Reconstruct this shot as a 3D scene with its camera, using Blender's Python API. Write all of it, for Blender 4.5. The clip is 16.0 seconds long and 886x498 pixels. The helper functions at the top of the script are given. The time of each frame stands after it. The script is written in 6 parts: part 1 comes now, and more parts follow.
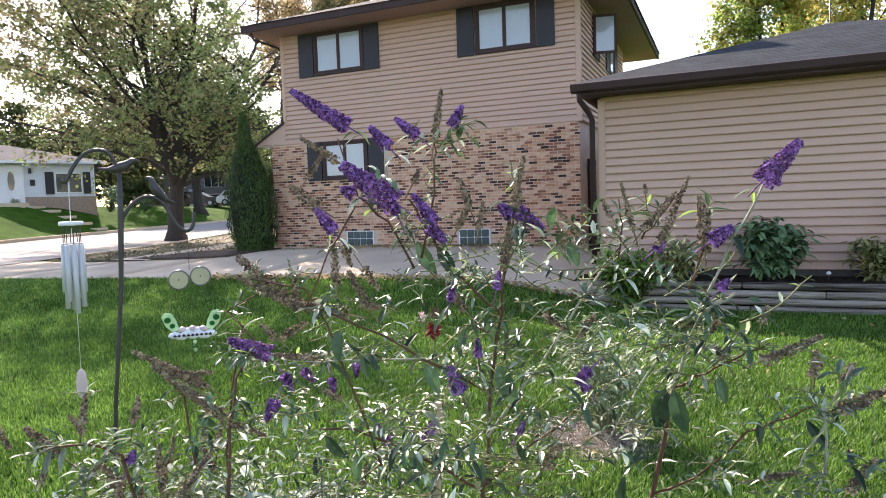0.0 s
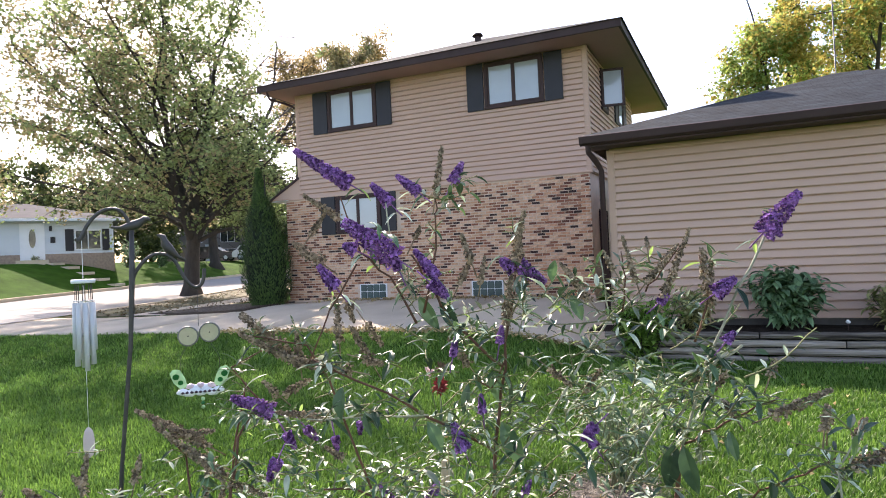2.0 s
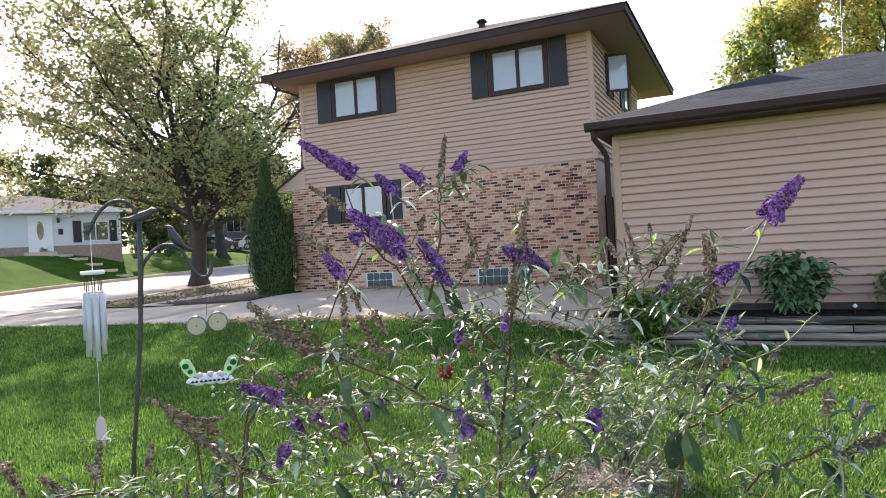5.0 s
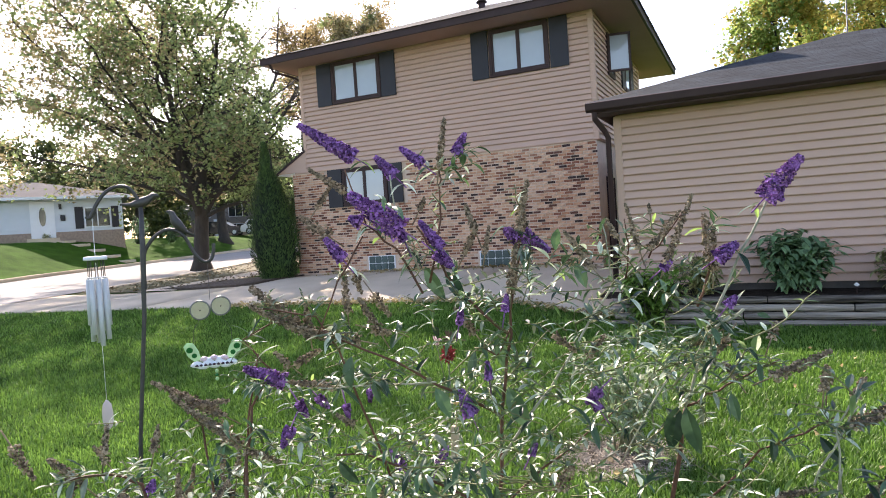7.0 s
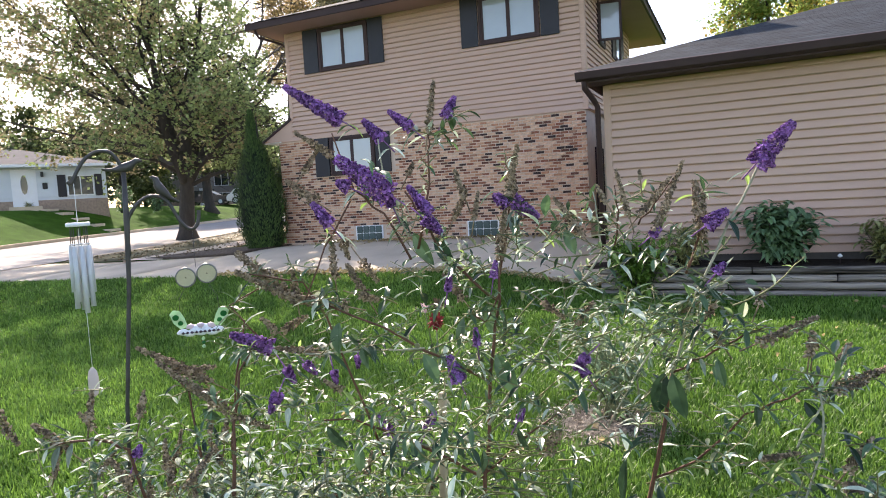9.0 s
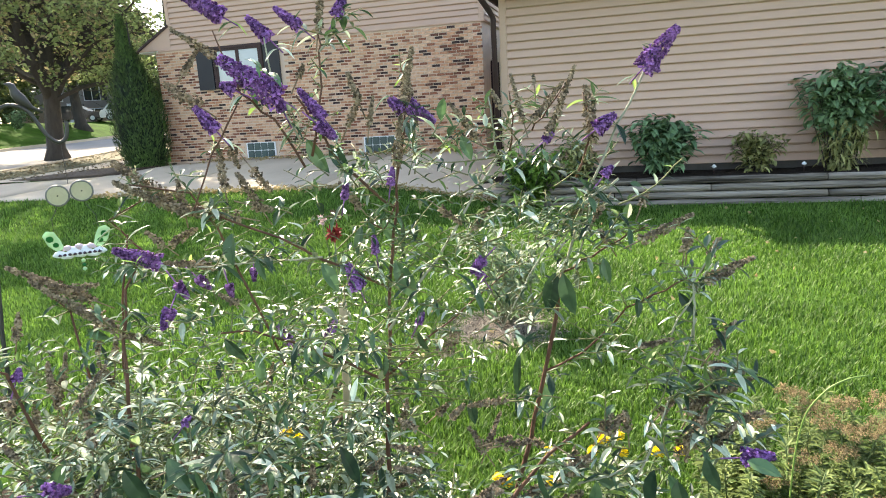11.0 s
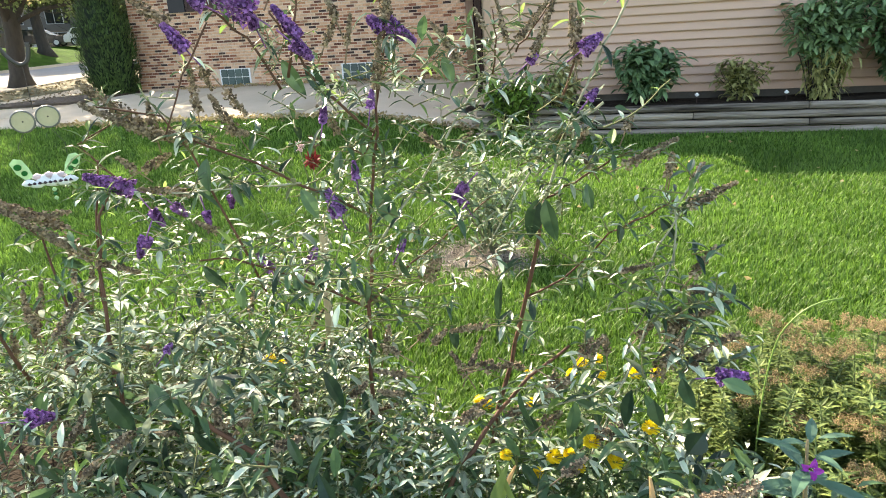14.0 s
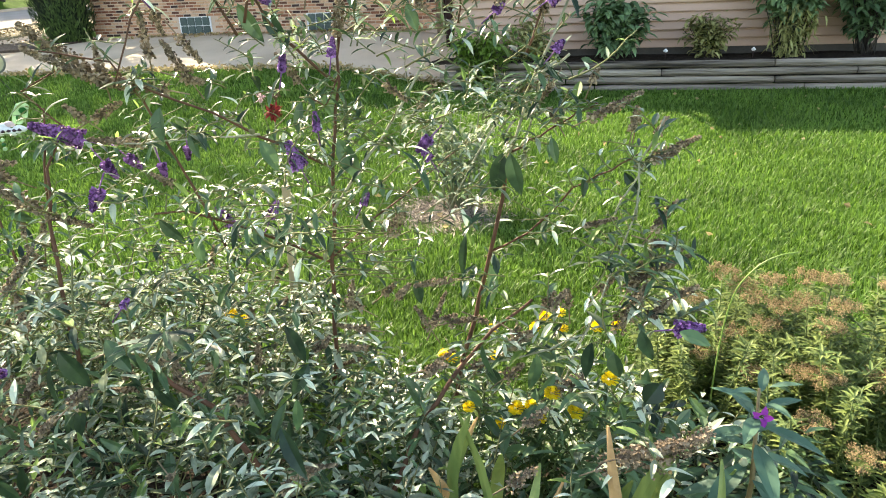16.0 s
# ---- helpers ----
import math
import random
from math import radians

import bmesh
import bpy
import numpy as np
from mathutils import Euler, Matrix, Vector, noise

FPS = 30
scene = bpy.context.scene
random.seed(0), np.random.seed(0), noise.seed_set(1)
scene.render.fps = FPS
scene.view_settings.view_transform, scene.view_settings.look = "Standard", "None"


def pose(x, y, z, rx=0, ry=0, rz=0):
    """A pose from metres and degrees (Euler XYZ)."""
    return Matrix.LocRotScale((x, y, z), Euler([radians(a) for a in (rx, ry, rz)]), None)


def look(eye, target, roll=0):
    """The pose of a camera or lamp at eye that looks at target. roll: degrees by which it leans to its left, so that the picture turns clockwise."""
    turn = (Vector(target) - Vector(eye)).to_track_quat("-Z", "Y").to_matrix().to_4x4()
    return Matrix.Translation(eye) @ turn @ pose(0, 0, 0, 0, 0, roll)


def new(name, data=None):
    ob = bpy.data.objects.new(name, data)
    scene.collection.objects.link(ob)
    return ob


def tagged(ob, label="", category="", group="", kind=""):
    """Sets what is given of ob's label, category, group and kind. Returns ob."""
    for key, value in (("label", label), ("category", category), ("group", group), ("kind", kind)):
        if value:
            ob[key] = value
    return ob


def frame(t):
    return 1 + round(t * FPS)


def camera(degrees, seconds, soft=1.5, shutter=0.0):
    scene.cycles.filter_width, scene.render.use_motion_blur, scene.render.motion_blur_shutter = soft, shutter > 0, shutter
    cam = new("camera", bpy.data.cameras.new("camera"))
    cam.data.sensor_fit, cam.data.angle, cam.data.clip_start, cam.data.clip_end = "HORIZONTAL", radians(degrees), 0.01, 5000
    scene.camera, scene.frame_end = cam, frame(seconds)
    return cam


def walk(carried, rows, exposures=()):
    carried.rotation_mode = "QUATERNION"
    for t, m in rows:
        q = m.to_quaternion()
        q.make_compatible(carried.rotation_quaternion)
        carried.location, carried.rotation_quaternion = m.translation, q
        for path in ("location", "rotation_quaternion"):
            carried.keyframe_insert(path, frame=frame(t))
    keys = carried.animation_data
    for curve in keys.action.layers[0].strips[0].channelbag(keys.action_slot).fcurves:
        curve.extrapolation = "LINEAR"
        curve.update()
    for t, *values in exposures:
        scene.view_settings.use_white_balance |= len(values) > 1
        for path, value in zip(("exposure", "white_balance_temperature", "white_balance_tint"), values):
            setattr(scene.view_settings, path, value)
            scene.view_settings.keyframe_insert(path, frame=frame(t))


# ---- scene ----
cam = camera(68.4, 16.0, 1.0)
PATH = [
    (0, (-0.096, 0.588, 1.404), (-0.892, 2.418, 1.275), -1.9),
    (0.5, (-0.083, 0.577, 1.41), (-0.87, 2.415, 1.37), -1.8),
    (1, (-0.075, 0.586, 1.413), (-0.88, 2.417, 1.402), -2.5),
    (1.5, (-0.065, 0.596, 1.415), (-0.887, 2.42, 1.424), -2.8),
    (2, (-0.06, 0.597, 1.412), (-0.892, 2.416, 1.443), -2.6),
    (2.5, (-0.063, 0.6, 1.415), (-0.903, 2.415, 1.438), -2.7),
    (3, (-0.057, 0.592, 1.414), (-0.893, 2.409, 1.441), -2.7),
    (5.5, (-0.048, 0.582, 1.414), (-0.906, 2.389, 1.405), -3.4),
    (6, (-0.049, 0.584, 1.412), (-0.917, 2.385, 1.394), -3.7),
    (6.5, (-0.047, 0.581, 1.415), (-0.931, 2.374, 1.357), -3.8),
    (7, (-0.04, 0.577, 1.412), (-0.898, 2.382, 1.354), -3.7),
    (7.5, (-0.042, 0.579, 1.412), (-0.888, 2.389, 1.333), -3.6),
    (8, (-0.044, 0.586, 1.406), (-0.879, 2.401, 1.293), -3.4),
    (8.5, (-0.046, 0.586, 1.402), (-0.878, 2.401, 1.285), -3.3),
    (9, (-0.051, 0.592, 1.397), (-0.878, 2.406, 1.247), -3.4),
    (9.5, (-0.049, 0.593, 1.374), (-0.763, 2.434, 1.057), -3.3),
    (9.7, (-0.049, 0.593, 1.373), (-0.732, 2.437, 1.009), -3.5),
    (11.8, (-0.058, 0.603, 1.351), (-0.533, 2.489, 0.883), -2.7),
    (12, (-0.06, 0.605, 1.348), (-0.529, 2.479, 0.829), -2.4),
    (12.5, (-0.061, 0.606, 1.347), (-0.526, 2.461, 0.761), -2.3),
    (13, (-0.058, 0.608, 1.346), (-0.517, 2.448, 0.711), -2.5),
    (13.5, (-0.059, 0.611, 1.345), (-0.52, 2.446, 0.697), -2.8),
    (14, (-0.06, 0.611, 1.345), (-0.539, 2.45, 0.722), -3.3),
    (14.5, (-0.06, 0.618, 1.342), (-0.51, 2.442, 0.656), -3.0),
    (15, (-0.059, 0.62, 1.339), (-0.488, 2.42, 0.581), -2.7),
    (15.5, (-0.054, 0.625, 1.336), (-0.449, 2.435, 0.584), -2.3),
    (16, (-0.049, 0.627, 1.332), (-0.431, 2.44, 0.58), -2.3),
]
walk(cam, [(t, look(eye, target, roll)) for t, eye, target, roll in PATH],
     [(0, 1.60, 7100, 23), (9.0, 1.60, 7100, 22), (9.8, 1.75, 7350, 17), (11.8, 2.06, 7700, 11), (16.0, 2.06, 8300, 11)])

# ---- light ----
SUN_FROM = Vector((-1.13, 0.98, 1.0)).normalized()
world = bpy.data.worlds.new("sky")
scene.world = world
world.use_nodes = True
wn = world.node_tree
sky = wn.nodes.new("ShaderNodeTexSky")
sky.sky_type, sky.sun_disc = "NISHITA", False
sky.sun_elevation = math.asin(SUN_FROM.z)
sky.sun_rotation = math.atan2(SUN_FROM.x, SUN_FROM.y)
sky.air_density, sky.dust_density, sky.ozone_density = 1.0, 0.9, 1.0
back = wn.nodes["Background"]
back.inputs["Strength"].default_value = 0.15
wn.links.new(sky.outputs[0], back.inputs[0])
sun_data = bpy.data.lights.new("sun", "SUN")
sun_data.energy, sun_data.angle, sun_data.color = 4.4, radians(0.6), (1.0, 0.94, 0.84)
sun = new("sun", sun_data)
sun.matrix_world = look(SUN_FROM * 60, (0, 0, 0))


# ---- materials ----
def mat(name, base, rough=0.7, vary=0.25, scale=6.0, fine=60.0, bump=0.2, metal=0.0, hue=None,
        island=0.0, obj=0.0, stretch=(1, 1, 1), trans=0.0, spec=0.4, gap=0.01):
    """A surface with two scales of variation, a fine relief and, if wanted, one shade per piece."""
    m = bpy.data.materials.new(name)
    m.use_nodes = True
    nt = m.node_tree
    n, link = nt.nodes, nt.links.new
    b = n["Principled BSDF"]
    b.inputs["Roughness"].default_value = rough
    b.inputs["Metallic"].default_value = metal
    b.inputs["Specular IOR Level"].default_value = spec
    tc, mp = n.new("ShaderNodeTexCoord"), n.new("ShaderNodeMapping")
    mp.inputs["Scale"].default_value = stretch
    link(tc.outputs["Object"], mp.inputs[0])
    big, small = n.new("ShaderNodeTexNoise"), n.new("ShaderNodeTexNoise")
    big.inputs["Scale"].default_value, small.inputs["Scale"].default_value = scale, fine
    big.inputs["Detail"].default_value, small.inputs["Detail"].default_value = 4, 3
    link(mp.outputs[0], big.inputs[0])
    link(mp.outputs[0], small.inputs[0])
    mix = n.new("ShaderNodeMix")
    mix.data_type = "RGBA"
    lo = [c * (1 - vary) for c in base]
    hi = [min(1, c * (1 + vary)) for c in (hue or base)]
    mix.inputs[6].default_value, mix.inputs[7].default_value = (*lo, 1), (*hi, 1)
    add = n.new("ShaderNodeMath")
    add.operation = "MULTIPLY_ADD"
    link(small.outputs[0], add.inputs[0])
    add.inputs[1].default_value = 0.6
    sub = n.new("ShaderNodeMath")
    sub.operation = "MULTIPLY_ADD"
    link(big.outputs[0], sub.inputs[0])
    sub.inputs[1].default_value, sub.inputs[2].default_value = 1.6, -0.6
    link(sub.outputs[0], add.inputs[2])
    last = add.outputs[0]
    for amount, node, socket in ((island, "ShaderNodeNewGeometry", "Random Per Island"), (obj, "ShaderNodeObjectInfo", "Random")):
        if amount:
            src, ma = n.new(node), n.new("ShaderNodeMath")
            ma.operation = "MULTIPLY_ADD"
            link(src.outputs[socket], ma.inputs[0])
            ma.inputs[1].default_value = amount
            off = n.new("ShaderNodeMath")
            off.operation = "SUBTRACT"
            link(last, off.inputs[0])
            off.inputs[1].default_value = amount / 2
            link(off.outputs[0], ma.inputs[2])
            last = ma.outputs[0]
    link(last, mix.inputs[0])
    link(mix.outputs[2], b.inputs["Base Color"])
    if bump:
        bp = n.new("ShaderNodeBump")
        bp.inputs["Strength"].default_value, bp.inputs["Distance"].default_value = bump, gap
        link(small.outputs[0], bp.inputs["Height"])
        link(bp.outputs[0], b.inputs["Normal"])
    if trans:
        tl, ms = n.new("ShaderNodeBsdfTranslucent"), n.new("ShaderNodeMixShader")
        ms.inputs[0].default_value = trans
        link(mix.outputs[2], tl.inputs[0])
        link(b.outputs[0], ms.inputs[1])
        link(tl.outputs[0], ms.inputs[2])
        link(ms.outputs[0], n["Material Output"].inputs[0])
    return m


M_GRASS = mat("lawn_turf", (0.026, 0.070, 0.007), 0.95, 0.30, 1.2, 90, 0.6, spec=0.03, hue=(0.046, 0.105, 0.012), gap=0.02)
M_BLADE = mat("grass_blade", (0.055, 0.138, 0.017), 0.5, 0.30, 0.9, 12, 0, spec=0.4, hue=(0.132, 0.242, 0.046), island=0.8, trans=0.5)
M_CONCRETE = mat("concrete", (0.56, 0.462, 0.345), 0.9, 0.16, 0.9, 70, 0.4, obj=0.2, spec=0.15)
M_ROAD = mat("road_concrete", (0.31, 0.295, 0.275), 0.9, 0.12, 0.4, 60, 0.3, spec=0.1)
M_SIDING = mat("tan_siding", (0.525, 0.347, 0.266), 0.6, 0.06, 1.5, 40, 0.06, obj=0.15, stretch=(0.3, 1, 3))
M_TRIM = mat("tan_trim", (0.52, 0.34, 0.255), 0.6, 0.05, 2, 40, 0.05)
M_BROWN = mat("brown_metal", (0.052, 0.031, 0.030), 0.55, 0.2, 3, 60, 0.08, spec=0.2)
M_SHUTTER = mat("dark_shutter", (0.018, 0.018, 0.024), 0.5, 0.15, 4, 60, 0.05)
M_SOFFIT = mat("tan_soffit", (0.33, 0.205, 0.165), 0.7, 0.06, 2, 40, 0.05)
M_SHINGLE = mat("grey_shingle", (0.026, 0.033, 0.040), 0.95, 0.45, 3, 38, 0.5, island=0.3, spec=0.1)
M_MORTAR = mat("mortar", (0.62, 0.47, 0.37), 0.95, 0.15, 4, 90, 0.4)
M_BARK = mat("bark", (0.05, 0.043, 0.038), 0.95, 0.35, 8, 40, 0.8, stretch=(1, 1, 0.25), gap=0.03)
M_MULCH = mat("mulch", (0.06, 0.042, 0.032), 0.95, 0.5, 12, 70, 0.9, hue=(0.10, 0.07, 0.05), gap=0.03)
M_LOG = mat("weathered_timber", (0.10, 0.082, 0.068), 0.92, 0.8, 13, 46, 1.0, hue=(0.27, 0.235, 0.20), obj=0.35, stretch=(0.045, 1, 1), gap=0.04, spec=0.1)
# opaque pane; its grey-blue base paints in some reflected sky
M_GLASS = mat("window_glass", (0.35, 0.40, 0.44), 0.06, 0.05, 1, 5, 0, spec=1.0)
M_WHITE = mat("white_paint", (0.75, 0.77, 0.80), 0.6, 0.06, 2, 40, 0.05)


# ---- mesh helpers ----
def box(bm, x0, y0, z0, x1, y1, z1, m=None):
    vs = [bm.verts.new(p) for p in ((x0, y0, z0), (x1, y0, z0), (x1, y1, z0), (x0, y1, z0),
                                    (x0, y0, z1), (x1, y0, z1), (x1, y1, z1), (x0, y1, z1))]
    if m:
        for v in vs:
            v.co = m @ v.co
    for f in ((3, 2, 1, 0), (4, 5, 6, 7), (0, 1, 5, 4), (1, 2, 6, 5), (2, 3, 7, 6), (3, 0, 4, 7)):
        bm.faces.new([vs[i] for i in f])
    return vs


def prism(bm, pts, axis, a, b):
    """A closed outline of (u, v) points pushed along an axis from a to b."""
    def at(u, v, w):
        return ((w, u, v), (u, w, v), (u, v, w))["xyz".index(axis)]
    lo = [bm.verts.new(at(u, v, a)) for u, v in pts]
    hi = [bm.verts.new(at(u, v, b)) for u, v in pts]
    bm.faces.new(lo)
    bm.faces.new(hi[::-1])
    for i in range(len(pts)):
        j = (i + 1) % len(pts)
        bm.faces.new((lo[j], lo[i], hi[i], hi[j]))


def tube(bm, pts, radii, sides=6, cap=True):
    """A tapered tube along a line of points."""
    pts = [Vector(p) for p in pts]
    rings, ref = [], Vector((0.31, 0.94, 0.13))
    for i, p in enumerate(pts):
        d = (pts[min(i + 1, len(pts) - 1)] - pts[max(i - 1, 0)]).normalized()
        u = d.cross(ref)
        if u.length < 0.15:
            u = d.cross(Vector((1, 0, 0.2)))
        u.normalize()
        w = d.cross(u)
        r = radii[i] if isinstance(radii, (list, tuple)) else radii
        rings.append([bm.verts.new(p + r * (math.cos(a) * u + math.sin(a) * w))
                      for a in (2 * math.pi * k / sides for k in range(sides))])
    for r0, r1 in zip(rings, rings[1:]):
        for k in range(sides):
            f = bm.faces.new((r0[k], r0[(k + 1) % sides], r1[(k + 1) % sides], r1[k]))
            f.smooth = True
    if cap:
        bm.faces.new(rings[0][::-1])
        bm.faces.new(rings[-1])


def mesh_of(name, bm, material):
    bmesh.ops.recalc_face_normals(bm, faces=bm.faces)
    me = bpy.data.meshes.new(name)
    bm.to_mesh(me)
    bm.free()
    me.materials.append(material)
    return me


def part(name, bm, material, parent=None, label="", kind=""):
    ob = new(name, mesh_of(name, bm, material))
    ob.parent = parent
    return tagged(ob, label, kind=kind)


def piece(name, me, parent, m):
    ob = new(name, me)
    ob.parent = parent
    ob.matrix_basis = m
    return ob


def thing(name, label, category, at=(0, 0, 0), kind="", group=""):
    ob = new(name)
    ob.location = at
    ob.empty_display_size = 0.1
    return tagged(ob, label, category, group, kind)


def smooth(v):
    v = max(0.0, min(1.0, v))
    return v * v * (3 - 2 * v)


# ---- ground ----
ROAD_FAR = lambda y: -28.0 - 0.30 * (y - 17.9)


def ground_z(x, y):
    z = -0.12 + 0.30 * smooth((y - 6.0) / 5.0) * smooth((-1.6 - x) / 2.5)
    z += 0.24 * smooth((y - 10.5) / 4.5) * smooth((x + 17.0) / 8.0) * smooth((-1.0 - x) / 1.5)
    d = math.hypot(x, y)
    if d > 20 and x < -4:
        far = min(d, 60.0)
        z += (0.00135 * (min(far, 34.0) - 20) ** 2 + 0.020 * max(0.0, far - 34.0)) * smooth((-4 - x) / 10)
        bank = smooth((ROAD_FAR(y) - 0.3 - x) / 6.2)
        z += max(0.0, 2.2 - z) * bank
    return z


def ground_sheet():
    bm = bmesh.new()
    xs = sorted({*[round(-40 + 0.8 * i, 2) for i in range(76)], -1500, -600, -300, -160, -110, -85, -70, -60, -50, -45, 28, 45, 80, 160, 400, 1500})
    ys = sorted({*[round(-6 + 0.8 * i, 2) for i in range(76)], -1500, -400, -120, -40, -15, 62, 70, 85, 110, 160, 300, 600, 1500})
    grid = [[bm.verts.new((x, y, ground_z(x, y))) for y in ys] for x in xs]
    for i in range(len(xs) - 1):
        for j in range(len(ys) - 1):
            bm.faces.new((grid[i][j], grid[i + 1][j], grid[i + 1][j + 1], grid[i][j + 1])).smooth = True
    return part("ground", bm, M_GRASS)


tagged(ground_sheet(), "mown green lawn reaching to the street", "lawn", kind="structure")


def laid(name, outline, lift, material, label, category, kind="structure", step=0.7, depth=0.25):
    """A slab that follows the ground; outline(x) gives its y range."""
    bm = bmesh.new()
    x0, x1, rng = outline
    n = max(2, int((x1 - x0) / step))
    cols = []
    for i in range(n + 1):
        x = x0 + (x1 - x0) * i / n
        ya, yb = rng(x)
        k = 8
        cols.append([(x, ya + (yb - ya) * j / k) for j in range(k + 1)])
    top = [[bm.verts.new((x, y, ground_z(x, y) + lift)) for x, y in c] for c in cols]
    low = [[bm.verts.new((x, y, ground_z(x, y) - depth)) for x, y in c] for c in cols]
    for i in range(n):
        for j in range(len(top[0]) - 1):
            bm.faces.new((top[i][j], top[i + 1][j], top[i + 1][j + 1], top[i][j + 1])).smooth = True
        for row, side in ((0, 1), (-1, -1)):
            bm.faces.new((top[i][row], low[i][row], low[i + 1][row], top[i + 1][row]))
    for col in (0, -1):
        for j in range(len(top[0]) - 1):
            bm.faces.new((top[col][j], top[col][j + 1], low[col][j + 1], low[col][j]))
    return tagged(part(name, bm, material), label, category, kind=kind)


drive = new("driveway")
tagged(drive, "pale grey concrete driveway beside the house", "driveway", kind="structure")
for xa, xb in ((-24, -18.6), (-18.6, -14.9), (-14.9, -11.95), (-11.95, -8.6), (-8.6, -5.2), (-5.2, -0.9)):
    slab = laid("driveway_panel", (xa + 0.012, xb - 0.012, lambda x: (10.7 - 0.096 * max(-6 - x, 0), 15.62 if xa > -12 else 13.3)), 0.012, M_CONCRETE, "", "", kind="")
    slab.parent = drive


def road():
    bm = bmesh.new()
    rows = []
    for i in range(60):
        y = -30 + i * 2.6
        xf = ROAD_FAR(y)
        xs = [xf + 8.0 * k / 6 for k in range(7)]
        rows.append([bm.verts.new((x, y, ground_z(x, y) + 0.03)) for x in xs])
    for a, b in zip(rows, rows[1:]):
        for k in range(6):
            bm.faces.new((a[k], a[k + 1], b[k + 1], b[k])).smooth = True
    return tagged(part("road", bm, M_ROAD), "sunlit pale concrete residential street", "road", kind="structure")


road()

# ---- house ----
HY, HX0, HX1, HZ0, HZB, HZT = 15.65, -11.33, -3.10, 0.36, 3.27, 6.20
LAP = 0.128
house = thing("house", "two-storey house with tan siding over mottled brick", "house", (HX1, HY, HZ0))
HOUSE_AT = Matrix.Translation((-HX1, -HY, -HZ0))


def hpart(name, bm, material, label="", parent=None, kind=""):
    bm.transform(HOUSE_AT)
    return part(name, bm, material, parent or house, label, kind)


HBACK = 22.6
bm = bmesh.new()
box(bm, HX0 + 0.02, HY + 0.03, HZB, HX1 - 0.02, HBACK, HZT + 0.02)
hpart("upper_wall", bm, M_TRIM)
bm = bmesh.new()
box(bm, -11.80, HY + 0.02, HZ0 - 0.4, HX1 - 0.06, HBACK, HZB)
hpart("brick_wall", bm, M_MORTAR)


def hip_roof(x0, x1, y0, y1, z, rise, over_label, parent, mover, ridge=None):
    """A hip roof with its flat soffit and fascia."""
    bm = bmesh.new()
    h = min((y1 - y0), (x1 - x0)) / 2
    top = z + h * rise
    cs = [bm.verts.new(p) for p in ((x0, y0, z), (x1, y0, z), (x1, y1, z), (x0, y1, z))]
    if x1 - x0 >= y1 - y0:
        a, b = bm.verts.new((x0 + h, (y0 + y1) / 2, top)), bm.verts.new((x1 - h, (y0 + y1) / 2, top))
        bm.faces.new((cs[0], cs[1], b, a)); bm.faces.new((cs[1], cs[2], b)); bm.faces.new((cs[2], cs[3], a, b)); bm.faces.new((cs[3], cs[0], a))
    else:
        a, b = bm.verts.new(((x0 + x1) / 2, y0 + h, top)), bm.verts.new(((x0 + x1) / 2, y1 - h, top))
        bm.faces.new((cs[0], cs[1], a)); bm.faces.new((cs[1], cs[2], b, a)); bm.faces.new((cs[2], cs[3], b)); bm.faces.new((cs[3], cs[0], a, b))
    bm.faces.new(cs[::-1])
    bm.transform(mover)
    return part("roof", bm, M_SHINGLE, parent, over_label)


RX0, RX1, RY0, RY1, RZ = -11.95, -2.16, 14.78, 24.4, 6.36
hip_roof(RX0 - 0.04, RX1 + 0.04, RY0 - 0.04, RY1 + 0.04, RZ + 0.004, 0.38, "low grey shingle hip roof", house, HOUSE_AT)
bm = bmesh.new()
box(bm, RX0 + 0.06, RY0 + 0.06, HZT, RX1 - 0.06, RY1 - 0.06, HZT + 0.05)
hpart("soffit", bm, M_SOFFIT)
for nm, b in (("gutter", (RX0, RY0, HZT - 0.0, RX1, RY0 + 0.06, RZ)), ("gutter", (RX1 - 0.06, RY0 + 0.06, HZT, RX1, RY1, RZ)), ("gutter", (RX0, RY0 + 0.06, HZT, RX0 + 0.06, RY1, RZ))):
    bm = bmesh.new()
    box(bm, *b)
    hpart(nm, bm, M_BROWN, "dark brown metal gutter")

# ---- garage ----
GY, GX0, GX1, GZ0, GZT = 11.13, -1.93, 5.30, 0.30, 3.02
garage = thing("garage", "detached garage with tan lap siding and hip roof", "garage", (GX0, GY, GZ0))
GARAGE_AT = Matrix.Translation((-GX0, -GY, -GZ0))
bm = bmesh.new()
box(bm, GX0 + 0.02, GY + 0.03, -0.3, GX1, 18.2, GZT + 0.02)
bm.transform(GARAGE_AT)
part("wall", bm, M_TRIM, garage)
hip_roof(-2.21, 5.69, 10.68, 18.62, 3.21, 0.334, "dark grey shingle hip roof", garage, GARAGE_AT)

